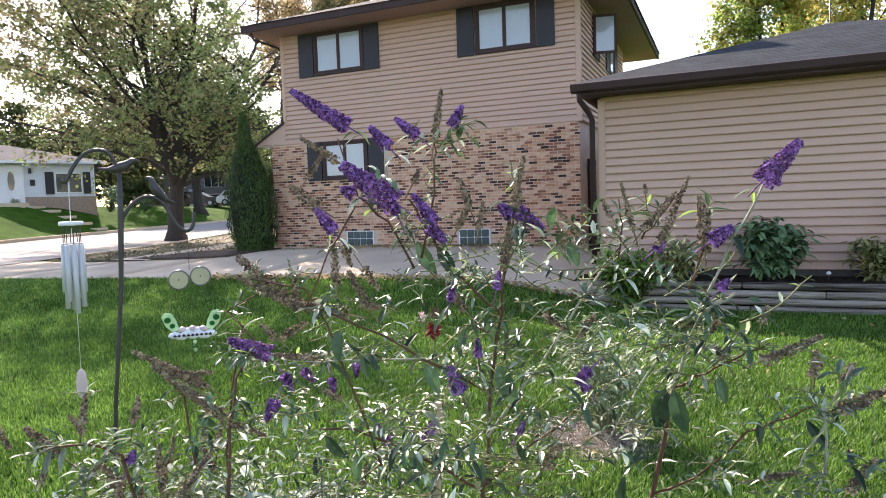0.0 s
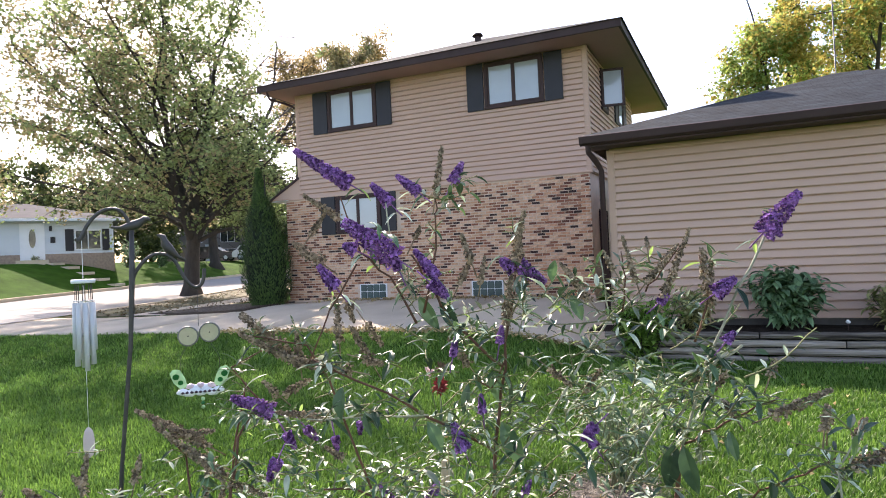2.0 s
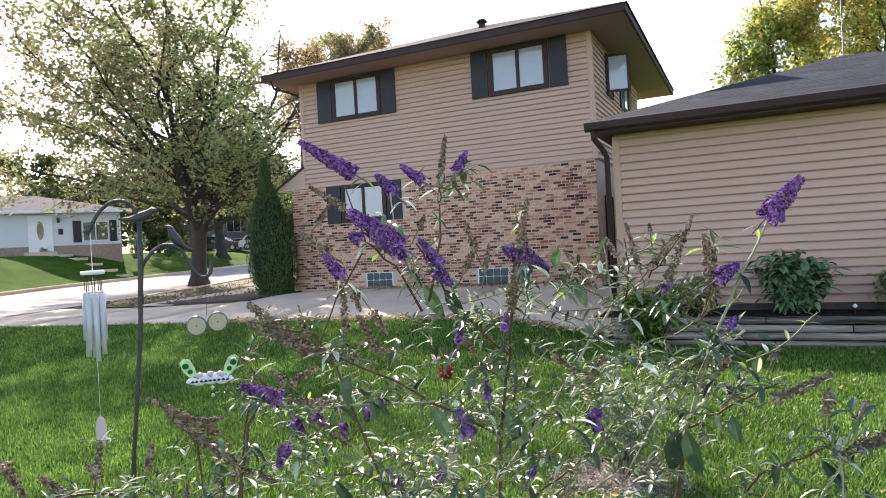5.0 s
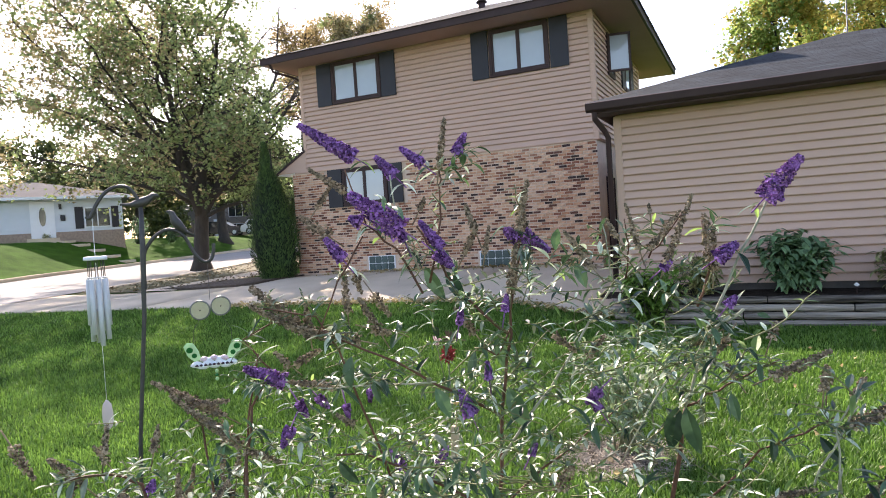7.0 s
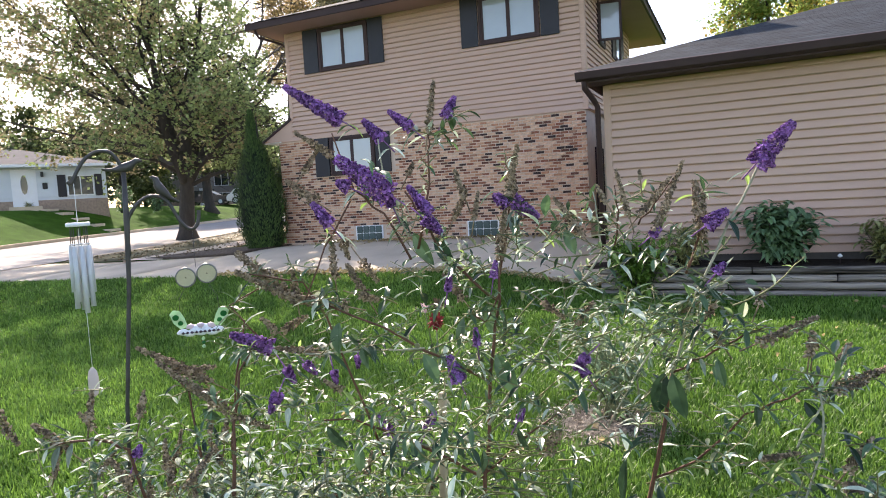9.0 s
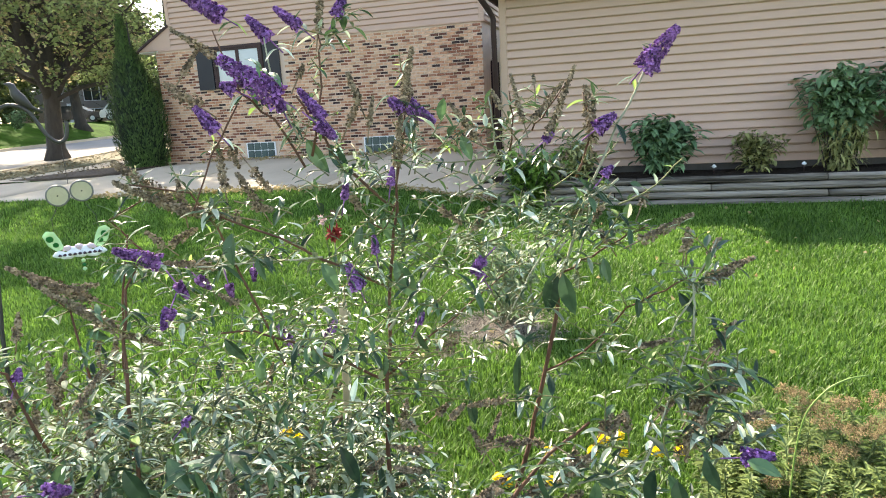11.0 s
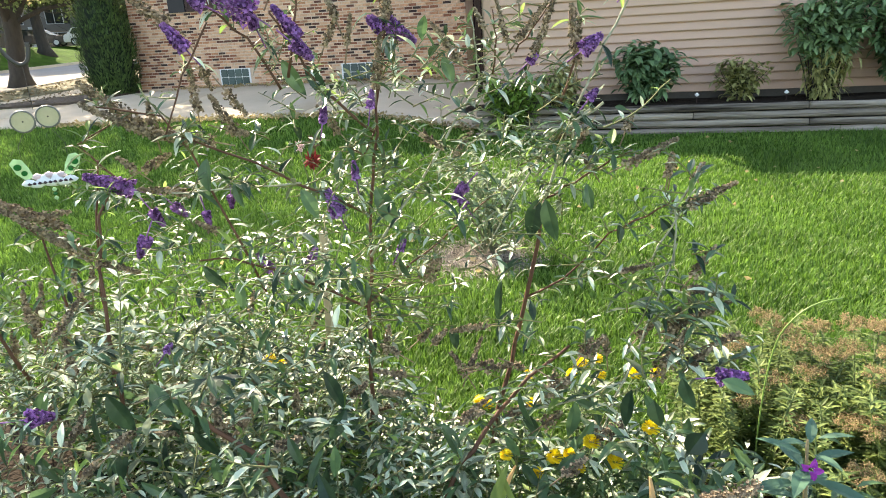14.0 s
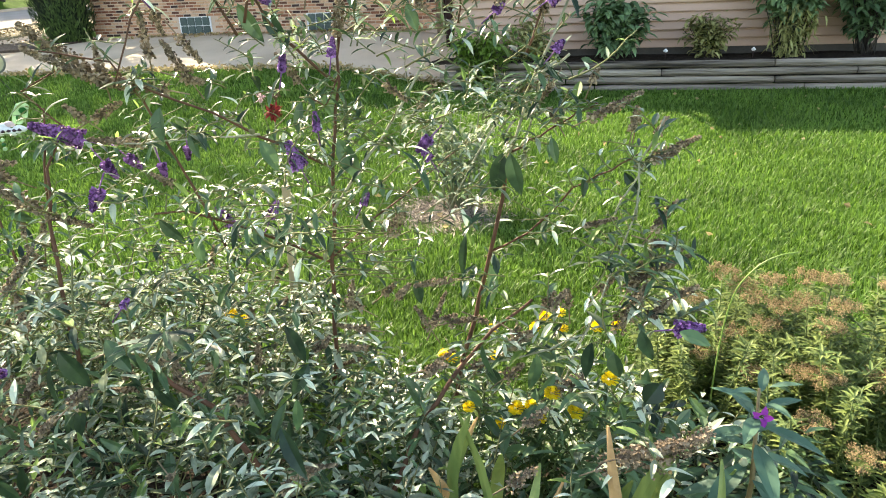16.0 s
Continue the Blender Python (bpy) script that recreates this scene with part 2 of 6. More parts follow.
# ---- house details ----
def ramp_material(name, source, stops, rough=0.9, bump=0.5, fine=70.0, scale=14.0):
    """One shade per piece, from a stepped ramp, mottled by noise."""
    m = bpy.data.materials.new(name)
    m.use_nodes = True
    n, link = m.node_tree.nodes, m.node_tree.links.new
    b = n["Principled BSDF"]
    b.inputs["Roughness"].default_value = rough
    b.inputs["Specular IOR Level"].default_value = 0.25
    src = n.new("ShaderNodeObjectInfo" if source == "Random" else "ShaderNodeNewGeometry")
    ramp = n.new("ShaderNodeValToRGB")
    ramp.color_ramp.interpolation = "CONSTANT"
    el = ramp.color_ramp.elements
    while len(el) < len(stops):
        el.new(0.5)
    for e, (p, c) in zip(el, stops):
        e.position, e.color = p, (*c, 1)
    link(src.outputs[source], ramp.inputs[0])
    tc, no, mix = n.new("ShaderNodeTexCoord"), n.new("ShaderNodeTexNoise"), n.new("ShaderNodeMix")
    no.inputs["Scale"].default_value, no.inputs["Detail"].default_value = scale, 6
    link(tc.outputs["Object"], no.inputs[0])
    mix.data_type, mix.blend_type = "RGBA", "MULTIPLY"
    mix.inputs[0].default_value = 0.55
    link(ramp.outputs[0], mix.inputs[6])
    r2 = n.new("ShaderNodeValToRGB")
    r2.color_ramp.elements[0].position, r2.color_ramp.elements[0].color = 0.3, (0.5, 0.48, 0.46, 1)
    r2.color_ramp.elements[1].position, r2.color_ramp.elements[1].color = 0.7, (1.25, 1.2, 1.15, 1)
    link(no.outputs[0], r2.inputs[0])
    link(r2.outputs[0], mix.inputs[7])
    link(mix.outputs[2], b.inputs["Base Color"])
    f, bp = n.new("ShaderNodeTexNoise"), n.new("ShaderNodeBump")
    f.inputs["Scale"].default_value = fine
    link(tc.outputs["Object"], f.inputs[0])
    bp.inputs["Strength"].default_value, bp.inputs["Distance"].default_value = bump, 0.006
    link(f.outputs[0], bp.inputs["Height"])
    link(bp.outputs[0], b.inputs["Normal"])
    return m


BRICK_STOPS = ((0.0, (0.64, 0.40, 0.275)), (0.20, (0.68, 0.45, 0.32)), (0.36, (0.49, 0.245, 0.15)), (0.48, (0.60, 0.34, 0.22)),
               (0.60, (0.29, 0.12, 0.076)), (0.78, (0.15, 0.066, 0.048)), (0.89, (0.06, 0.038, 0.036)), (0.97, (0.38, 0.20, 0.135)))
M_BRICK_ONE = ramp_material("brick_single", "Random", BRICK_STOPS)
M_BRICK_ALL = ramp_material("brick_joined", "Random Per Island", BRICK_STOPS)

# corner posts, ledge and brick plinth
for nm, b in (("corner_post", (HX1 - 0.11, HY - 0.012, HZB - 0.02, HX1 + 0.012, HY + 0.10, HZT)),
              ("corner_post", (HX0 - 0.012, HY - 0.012, 3.86, HX0 + 0.09, HY + 0.10, HZT)),
              ("ledge", (-11.70, HY - 0.02, HZB - 0.012, HX1 + 0.02, HY + 0.06, HZB + 0.03)),
              ("sill_course", (-11.82, HY - 0.035, 0.30, HX1 - 0.04, HY + 0.02, 0.42))):
    bm = bmesh.new()
    box(bm, *b)
    bmesh.ops.bevel(bm, geom=bm.edges[:], offset=0.006, segments=1, affect="EDGES")
    hpart(nm, bm, M_MORTAR if nm == "sill_course" else M_TRIM)

# skirt roof that runs round the lower storey
bm = bmesh.new()
prism(bm, [(-12.36, 3.30), (-11.66, 3.30), (-11.30, 3.30), (-11.30, 3.84), (-11.36, 3.84)], "y", HY - 0.006, HY + 0.05)
hpart("skirt_end", bm, M_SIDING)
bm = bmesh.new()
prism(bm, [(-12.40, 3.30), (-12.36, 3.27), (-11.30, 3.85), (-11.31, 3.91)], "y", HY - 0.05, HBACK)
hpart("skirt_roof", bm, M_BROWN, "brown edged lower roof")
bm = bmesh.new()
box(bm, -12.36, HY + 0.05, 3.27, -11.3, HBACK, 3.31)
hpart("skirt_soffit", bm, M_WHITE)


def window(parent, mover, x0, x1, z0, z1, y, panes=2, shutters=(), frame=M_BROWN, facing="y"):
    """A framed window with its panes and a shutter at either side."""
    holder = new("window")
    holder.parent = parent
    t = 0.075
    bm = bmesh.new()
    for b in ((x0, y - 0.05, z0, x1, y + 0.02, z0 + t), (x0, y - 0.05, z1 - t, x1, y + 0.02, z1),
              (x0, y - 0.05, z0 + t, x0 + t, y + 0.02, z1 - t), (x1 - t, y - 0.05, z0 + t, x1, y + 0.02, z1 - t)):
        box(bm, *b)
    bmesh.ops.bevel(bm, geom=bm.edges[:], offset=0.008, segments=1, affect="EDGES")
    bm.transform(mover)
    part("window_frame", bm, frame, holder)
    w = (x1 - x0 - 2 * t) / panes
    for k in range(panes):
        a = x0 + t + k * w
        bm = bmesh.new()
        e = 0.045
        for b in ((a, y - 0.035, z0 + t, a + w, y + 0.01, z0 + t + e), (a, y - 0.035, z1 - t - e, a + w, y + 0.01, z1 - t),
                  (a, y - 0.035, z0 + t + e, a + e, y + 0.01, z1 - t - e), (a + w - e, y - 0.035, z0 + t + e, a + w, y + 0.01, z1 - t - e)):
            box(bm, *b)
        bm.transform(mover)
        part("sash", bm, frame, holder)
        bm = bmesh.new()
        box(bm, a + e, y - 0.018, z0 + t + e, a + w - e, y - 0.010, z1 - t - e)
        bm.transform(mover)
        part("pane", bm, M_GLASS, holder)
    for a, b2 in shutters:
        bm = bmesh.new()
        box(bm, a, y - 0.045, z0, b2, y, z1)
        front = next(f for f in bm.faces if all(v.co.y < y - 0.04 for v in f.verts))
        bmesh.ops.inset_region(bm, faces=[front], thickness=0.05, depth=-0.014)
        bm.transform(mover)
        part("shutter", bm, M_SHUTTER, parent, "dark panelled shutter")
    return holder


window(house, HOUSE_AT, -10.24, -8.70, 5.02, 6.17, HY, 2, ((-10.72, -10.26), (-8.68, -8.25)))
window(house, HOUSE_AT, -5.62, -4.13, 5.03, 6.18, HY, 2, ((-6.08, -5.65), (-4.10, -3.67)))
window(house, HOUSE_AT, -10.10, -8.70, 2.22, 3.26, HY, 2, ((-10.58, -10.13), (-8.67, -8.24)))

# side wall: an opened casement and a second window, seen sharply along the wall
SIDE = HOUSE_AT @ Matrix.Translation((HX1, 0, 0)) @ Matrix.Rotation(radians(90), 4, "Z")
window(house, SIDE, 17.2, 18.0, 5.0, 6.05, -0.0, 1)
window(house, SIDE, 19.6, 20.5, 5.0, 6.1, -0.0, 1, ((19.1, 19.55), (20.55, 21.0)))
casement = new("casement")
casement.parent = house
bm = bmesh.new()
CM = HOUSE_AT @ Matrix.Translation((HX1 + 0.03, 17.2, 0)) @ Matrix.Rotation(radians(12), 4, "Z")
for b in ((0, -0.02, 5.05, 0.55, 0.02, 5.11), (0, -0.02, 5.94, 0.55, 0.02, 6.0), (0, -0.02, 5.11, 0.06, 0.02, 5.94), (0.49, -0.02, 5.11, 0.55, 0.02, 5.94)):
    box(bm, *b)
bm.transform(CM)
part("casement_frame", bm, M_BROWN, casement)
bm = bmesh.new()
box(bm, 0.06, -0.006, 5.11, 0.49, 0.006, 5.94)
bm.transform(CM)
part("pane", bm, M_GLASS, casement)

# glass-block basement windows
M_BLOCK = mat("glass_block", (0.05, 0.085, 0.085), 0.28, 0.3, 8, 30, 0.5, obj=0.6, spec=0.5)
bm = bmesh.new()
box(bm, 0.006, -0.02, 0.006, 0.187, 0.02, 0.187)
bmesh.ops.bevel(bm, geom=bm.edges[:], offset=0.012, segments=2, affect="EDGES")
BLOCK = mesh_of("glass_block", bm, M_BLOCK)
for gx in (-9.42, -6.17):
    gb = new("block_window")
    gb.parent = house
    bm = bmesh.new()
    box(bm, gx - 0.03, HY - 0.012, 0.42, gx + 0.80, HY + 0.012, 0.835)
    bm.transform(HOUSE_AT)
    part("mortar_bed", bm, M_WHITE, gb)
    for i in range(4):
        for j in range(2):
            piece("glass_block", BLOCK, gb, HOUSE_AT @ Matrix.Translation((gx + i * 0.193, HY - 0.012, 0.44 + j * 0.193)))

# downspouts
def spout(parent, mover, pts, r=0.04):
    bm = bmesh.new()
    tube(bm, pts, r, 8)
    bm.transform(mover)
    return part("downspout", bm, M_BROWN, parent, "dark brown metal downspout")


spout(house, HOUSE_AT, [(RX0 + 0.25, RY0 + 0.1, 6.2), (RX0 + 0.3, RY0 + 0.15, 6.02), (HX0 - 0.06, HY - 0.1, 5.92), (HX0 - 0.06, HY + 0.12, 5.85), (HX0 - 0.06, HY + 0.12, 3.95)], 0.035)
bm = bmesh.new()
tube(bm, [(-6.4, 17.4, 7.25), (-6.4, 17.4, 7.52)], 0.10, 10)
tube(bm, [(-6.4, 17.4, 7.52), (-6.4, 17.4, 7.58)], [0.16, 0.12], 10)
hpart("roof_vent", bm, M_BROWN)

# the dark gap beside the garage: a panel coloured as side brick in shade
bm = bmesh.new()
box(bm, HX1 - 0.055, HY + 0.9, 0.3, HX1 - 0.02, HY + 1.85, 2.45)
hpart("side_door", bm, mat("shaded_brick", (0.045, 0.026, 0.028), 0.95, 0.3, 5, 50, 0.3, spec=0.05), "dark brown panel coloured as shaded brick side wall")

# ---- garage details ----
def gpart(name, bm, material, label=""):
    bm.transform(GARAGE_AT)
    return part(name, bm, material, garage, label)


bm = bmesh.new()
box(bm, GX0 - 0.01, GY - 0.012, 0.28, GX0 + 0.10, GY + 0.10, GZT)
bmesh.ops.bevel(bm, geom=bm.edges[:], offset=0.008, segments=1, affect="EDGES")
gpart("corner_post", bm, M_TRIM)
bm = bmesh.new()
box(bm, GX0, GY + 0.005, -0.3, GX1, GY + 0.03, 0.345)
gpart("foundation", bm, mat("dark_concrete", (0.075, 0.068, 0.062), 0.95, 0.35, 3, 50, 0.5), "dark concrete foundation")
bm = bmesh.new()
prism(bm, [(10.70, 3.06), (10.62, 3.09), (10.60, 3.19), (10.63, 3.205), (10.72, 3.205)], "x", -2.26, 5.74)
gpart("gutter", bm, M_BROWN, "dark brown metal gutter")
bm = bmesh.new()
prism(bm, [(-2.18, 3.06), (-2.24, 3.09), (-2.26, 3.19), (-2.23, 3.205), (-2.15, 3.205)], "y", 10.72, 18.6)
gpart("gutter", bm, M_BROWN, "dark brown metal gutter")
bm = bmesh.new()
box(bm, -2.15, 10.72, 3.04, GX1, GY + 0.05, 3.08)
gpart("soffit", bm, M_BROWN)
spout(garage, GARAGE_AT, [(-2.15, 10.72, 3.08), (-2.15, 10.76, 2.97), (-2.06, 11.0, 2.80), (-2.02, 11.06, 2.70), (-2.02, 11.07, 0.42)], 0.045)

# roof courses of the garage slope that faces the lawn
bm = bmesh.new()
slope = 0.334
for k in range(26):
    ya, yb = 10.64 + 0.148 * k, 10.64 + 0.148 * (k + 1) + 0.03
    inset = (ya - 10.64)
    za, zb = 3.201 + slope * (ya - 10.64) + 0.004, 3.201 + slope * (yb - 10.64) + 0.003
    x, x1 = -2.25 + inset, 5.73 - inset
    while x < x1:
        w = random.choice((0.16, 0.22, 0.30, 0.36))
        xe = min(x + w, x1)
        dz = random.uniform(0, 0.001)
        xu = x + (yb - ya if x == -2.25 + inset else 0)
        v = [bm.verts.new(p) for p in ((x, ya, za + dz), (xe, ya, za + dz), (max(xe, xu), yb, zb), (xu, yb, zb), (x, ya, za - 0.0025), (xe, ya, za - 0.0025))]
        bm.faces.new((v[0], v[1], v[2], v[3]))
        bm.faces.new((v[4], v[5], v[1], v[0]))
        x = xe
ob = gpart("shingle_field", bm, M_SHINGLE)
tagged(ob, kind="stuff")

# electric mast behind the garage
mast = thing("antenna_mast", "thin grey metal mast behind the garage", "mast", (2.3, 19.6, -0.1))
bm = bmesh.new()
tube(bm, [(0, 0, 0), (0, 0, 8.6)], 0.016, 8)
part("pole", bm, mat("galvanised", (0.10, 0.10, 0.11), 0.5, 0.1, 4, 40, 0.05, metal=0.6), mast)
bm = bmesh.new()
tube(bm, [(-0.5, 0, 7.3), (0.5, 0.1, 7.3)], 0.012, 6)
part("crossbar", bm, M_BROWN, mast)

# ---- retaining wall of round timbers and its bed ----
timber_wall = thing("retaining_wall", "low retaining wall of weathered grey round timbers", "retaining wall", (0, 10.1, -0.15), kind="structure")
M_SOIL = mat("bed_soil", (0.018, 0.014, 0.011), 0.95, 0.5, 10, 60, 0.9, hue=(0.035, 0.027, 0.021), gap=0.03, spec=0.05)
bed = bmesh.new()
xs = [-2.2 + 0.3 * i for i in range(38)]
rows = [[bed.verts.new((x, y, 0.25 + 0.035 * noise.noise((x * 3, y * 3, 0)))) for x in xs] for y in (10.16, 10.35, 10.6, 10.85, 11.12)]
for a, b in zip(rows, rows[1:]):
    for k in range(len(xs) - 1):
        bed.faces.new((a[k], a[k + 1], b[k + 1], b[k])).smooth = True
tagged(part("planting_bed", bed, M_SOIL), "dark mulched planting bed behind the timbers", "planting bed", kind="structure")
LOG_ROWS = ((-0.10, (-1.95, 0.2, 2.9, 5.4, 8.2)), (0.005, (-1.9, -0.2, 2.52, 5.0, 8.2)), (0.11, (-2.0, 1.08, 3.5, 6.0, 8.2)), (0.215, (-1.92, 0.1, 2.5, 4.95, 8.2)))
for z, joints in LOG_ROWS:
    for xa, xb in zip(joints, joints[1:]):
        bm = bmesh.new()
        n = 14
        pts, rad = [], []
        for i in range(n + 1):
            x = xa + 0.008 + (xb - xa - 0.016) * i / n
            pts.append((x, 10.155 + 0.008 * noise.noise((x * 1.3, z * 9, 2)), z + 0.15 + 0.007 * noise.noise((x, z * 7, 5))))
            rad.append(0.0500 + 0.005 * noise.noise((x * 2.2, z * 5, 9)))
        rad[0] *= 0.86
        rad[-1] *= 0.86
        tube(bm, pts, rad, 10)
        for v in bm.verts:
            v.co.y -= 10.1
            v.co += 0.004 * Vector((0, noise.noise(v.co * 14), noise.noise(v.co * 11)))
        part("timber", bm, M_LOG, timber_wall)
for lx in (1.16, 2.31, 4.6):
    lamp = thing("solar_light", "small white garden marker in the bed", "garden light", (lx, 10.55, 0.26), group="bed markers")
    bm = bmesh.new()
    tube(bm, [(0, 0, -0.03), (0, 0, 0.09)], 0.006, 6)
    part("stem", bm, M_BROWN, lamp)
    bm = bmesh.new()
    tube(bm, [(0, 0, 0.07), (0, 0, 0.09), (0, 0, 0.12)], [0.012, 0.035, 0.008], 8)
    part("cap", bm, M_WHITE, lamp)


# ---- leaves and plants ----
class Leaves:
    """Collects leaf blades into one mesh."""

    def __init__(self):
        self.v, self.f = [], []

    def blade(self, at, out, up, length, width, droop=0.25, fold=0.18, fine=False):
        out = Vector(out).normalized()
        side = out.cross(Vector(up))
        if side.length < 1e-3:
            side = out.cross(Vector((1, 0, 0.1)))
        side.normalize()
        nrm = side.cross(out)
        o, n, at = out * length, nrm * (length * droop), Vector(at)
        def p(a, s):
            return at + o * a - n * (a * a) + side * (s * width / 2) + nrm * (abs(s) * width * fold)
        stations = ((0.1, 0.42), (0.28, 0.86), (0.48, 1.0), (0.70, 0.78), (0.88, 0.38)) if fine else ((0.3, 0.9), (0.65, 0.75))
        i = len(self.v)
        self.v.append(p(0, 0))
        for a, w in stations:
            self.v += [p(a, -w), p(a, 0), p(a, w)]
        self.v.append(p(1, 0))
        self.f += [(i, i + 2, i + 1), (i, i + 3, i + 2)]
        for k in range(len(stations) - 1):
            b = i + 1 + 3 * k
            self.f += [(b, b + 1, b + 4, b + 3), (b + 1, b + 2, b + 5, b + 4)]
        b, e = i + 1 + 3 * (len(stations) - 1), len(self.v) - 1
        self.f += [(b, b + 1, e), (b + 1, b + 2, e)]

    def card(self, at, size, rnd, flat=0.0):
        """A small bent leaf at any turn."""
        d = Vector((rnd.gauss(0, 1), rnd.gauss(0, 1), rnd.gauss(0, 1) * (1 - flat))).normalized()
        s = d.cross(Vector((rnd.gauss(0, 1), rnd.gauss(0, 1), rnd.gauss(0, 1))))
        if s.length < 1e-3:
            return
        s.normalize()
        at, i = Vector(at), len(self.v)
        n = d.cross(s) * size * 0.2
        self.v += [at, at + d * size * 0.5 + s * size * 0.38 + n, at + d * size, at + d * size * 0.5 - s * size * 0.38 + n]
        self.f += [(i, i + 1, i + 2), (i, i + 2, i + 3)]

    def done(self, name, material, parent, label="", kind="stuff"):
        me = bpy.data.meshes.new(name)
        me.from_pydata([tuple(v) for v in self.v], [], self.f)
        me.materials.append(material)
        ob = new(name, me)
        ob.parent = parent
        return tagged(ob, label, kind=kind)


def limb(bm, rnd, start, way, length, r0, r1, wobble=0.12, n=7, sides=6, rise=0.0):
    pts, rad, p, d = [], [], Vector(start), Vector(way).normalized()
    for i in range(n + 1):
        pts.append(p.copy())
        rad.append(r0 + (r1 - r0) * i / n)
        d = (d + Vector((rnd.gauss(0, wobble), rnd.gauss(0, wobble), rnd.gauss(0, wobble) + rise))).normalized()
        p = p + d * (length / n)
    tube(bm, pts, rad, sides)
    return pts, d


def tree(name, label, base, height, spread, seed, leaf_mat, n_clumps, per_clump, leaf, trunk_r, fork=0.3, second=None, clump=0.45, limbs=12,
         shy=(0, 0), gold=0.36, clear=0.0, reach=99.0, sweep=0.55, forks=0):
    """A tapered trunk, forking leaders, upswept limbs and boughs; leaves hang in loose sprays along the boughs."""
    rnd = random.Random(seed)
    t = thing(name, label, "tree", base)
    bm = bmesh.new()
    tops = []
    pts, d = limb(bm, rnd, (0, 0, -0.3), (0, 0, 1), height * (0.62 if forks else 0.82), trunk_r, trunk_r * 0.16, 0.05, 12, 10)
    for w in bm.verts[:10]:
        w.co.x, w.co.y = w.co.x * 1.8, w.co.y * 1.8
    leaders = [pts]
    for k in range(forks):
        a = 0.9 + 6.283 * k / forks + rnd.uniform(-0.3, 0.3)
        ln = height * rnd.uniform(0.50, 0.62)
        lp, _ = limb(bm, rnd, pts[3], (math.cos(a) * 0.62, math.sin(a) * 0.62, 1), ln, trunk_r * 0.55, trunk_r * 0.10, 0.06, 12, 8, 0.02)
        leaders.append(lp)
    for k in range(limbs):
        f = fork + (1 - fork) * (k + rnd.random() * 0.6) / limbs
        lead = leaders[k % len(leaders)]
        i = min(int((f if lead is pts else max(0.1, f - 0.2)) * 12), 11)
        a = 2.4 * k + rnd.uniform(-0.5, 0.5)
        up = sweep * (0.35 + 1.3 * f)
        ln = spread * (1.05 - 0.55 * abs(f - 0.45)) * rnd.uniform(0.8, 1.1) * (1.0 if lead is pts else 0.85)
        ln *= 1 - max(0, math.cos(a) * shy[0] + math.sin(a) * shy[1])
        lp, _ = limb(bm, rnd, lead[i], (math.cos(a), math.sin(a), up), ln, trunk_r * (0.34 - 0.20 * f), trunk_r * 0.07, 0.13, 8, 6, 0.03)
        for j in range(2, 9):
            for s in range(2):
                b = rnd.uniform(0, 6.28)
                bp, _ = limb(bm, rnd, lp[j], (math.cos(b) + 0.8 * math.cos(a), math.sin(b) + 0.8 * math.sin(a), sweep * rnd.uniform(-0.6, 1.6)), spread * rnd.uniform(0.22, 0.40), trunk_r * 0.055, trunk_r * 0.012, 0.2, 5, 4)
                tops += bp[2:]
        tops += lp[5:]
    tops += pts[9:]
    part("trunk", bm, M_BARK, t)
    crowns = [Leaves(), Leaves()]
    for c in range(n_clumps):
        p = rnd.choice(tops)
        out = math.hypot(p.x, p.y)
        if p.z < clear + 0.22 * clear / 2.5 * max(0.0, out - 2.0) or rnd.random() > 0.40 + 0.60 * out / (0.65 * spread) or 0.685 * p.x + 0.73 * p.y > reach + 0.12 * (5.0 - p.z) + 1.4 * max(0.0, p.z - 12.8) + 0.8 * noise.noise(p * 0.6):
            continue
        which = crowns[1] if (second and rnd.random() < gold - 0.055 * (0.9 * p.x + 0.42 * p.y) + 0.3 * noise.noise(p * 0.3)) else crowns[0]
        way = Vector((rnd.gauss(0, 1), rnd.gauss(0, 1), rnd.gauss(0, 0.5) - 0.25)).normalized() * clump
        for k in range(per_clump):
            q = p + way * rnd.uniform(-0.3, 1.6) + Vector((rnd.gauss(0, clump), rnd.gauss(0, clump), rnd.gauss(0, clump))) * 0.32
            which.card(q, leaf * rnd.uniform(0.6, 1.3), rnd, 0.3)
    crowns[0].done("crown", leaf_mat, t)
    if second:
        crowns[1].done("crown", second, t)
    return t


def leaf_mat(name, base, hue, trans=0.35, vary=0.3, rough=0.55, island=0.9):
    return mat(name, base, rough, vary, 0.6, 9, 0, hue=hue, island=island, trans=trans, spec=0.35)


L_MAPLE = leaf_mat("maple_green_leaf", (0.145, 0.205, 0.080), (0.26, 0.325, 0.135), 0.45)
L_MAPLE2 = leaf_mat("maple_gold_leaf", (0.22, 0.185, 0.10), (0.33, 0.285, 0.155), 0.45)
# leaf green with the shade of dense crowns put into its colour
L_DARKTREE = leaf_mat("shaded_leaf", (0.045, 0.07, 0.02), (0.09, 0.11, 0.035), 0.3)
L_GOLD = leaf_mat("gold_leaf", (0.30, 0.22, 0.10), (0.42, 0.335, 0.17), 0.5)
L_LIME = leaf_mat("lime_leaf", (0.18, 0.28, 0.065), (0.35, 0.44, 0.13), 0.6)
L_YELLOW = leaf_mat("yellow_leaf", (0.38, 0.30, 0.07), (0.50, 0.42, 0.12), 0.5)
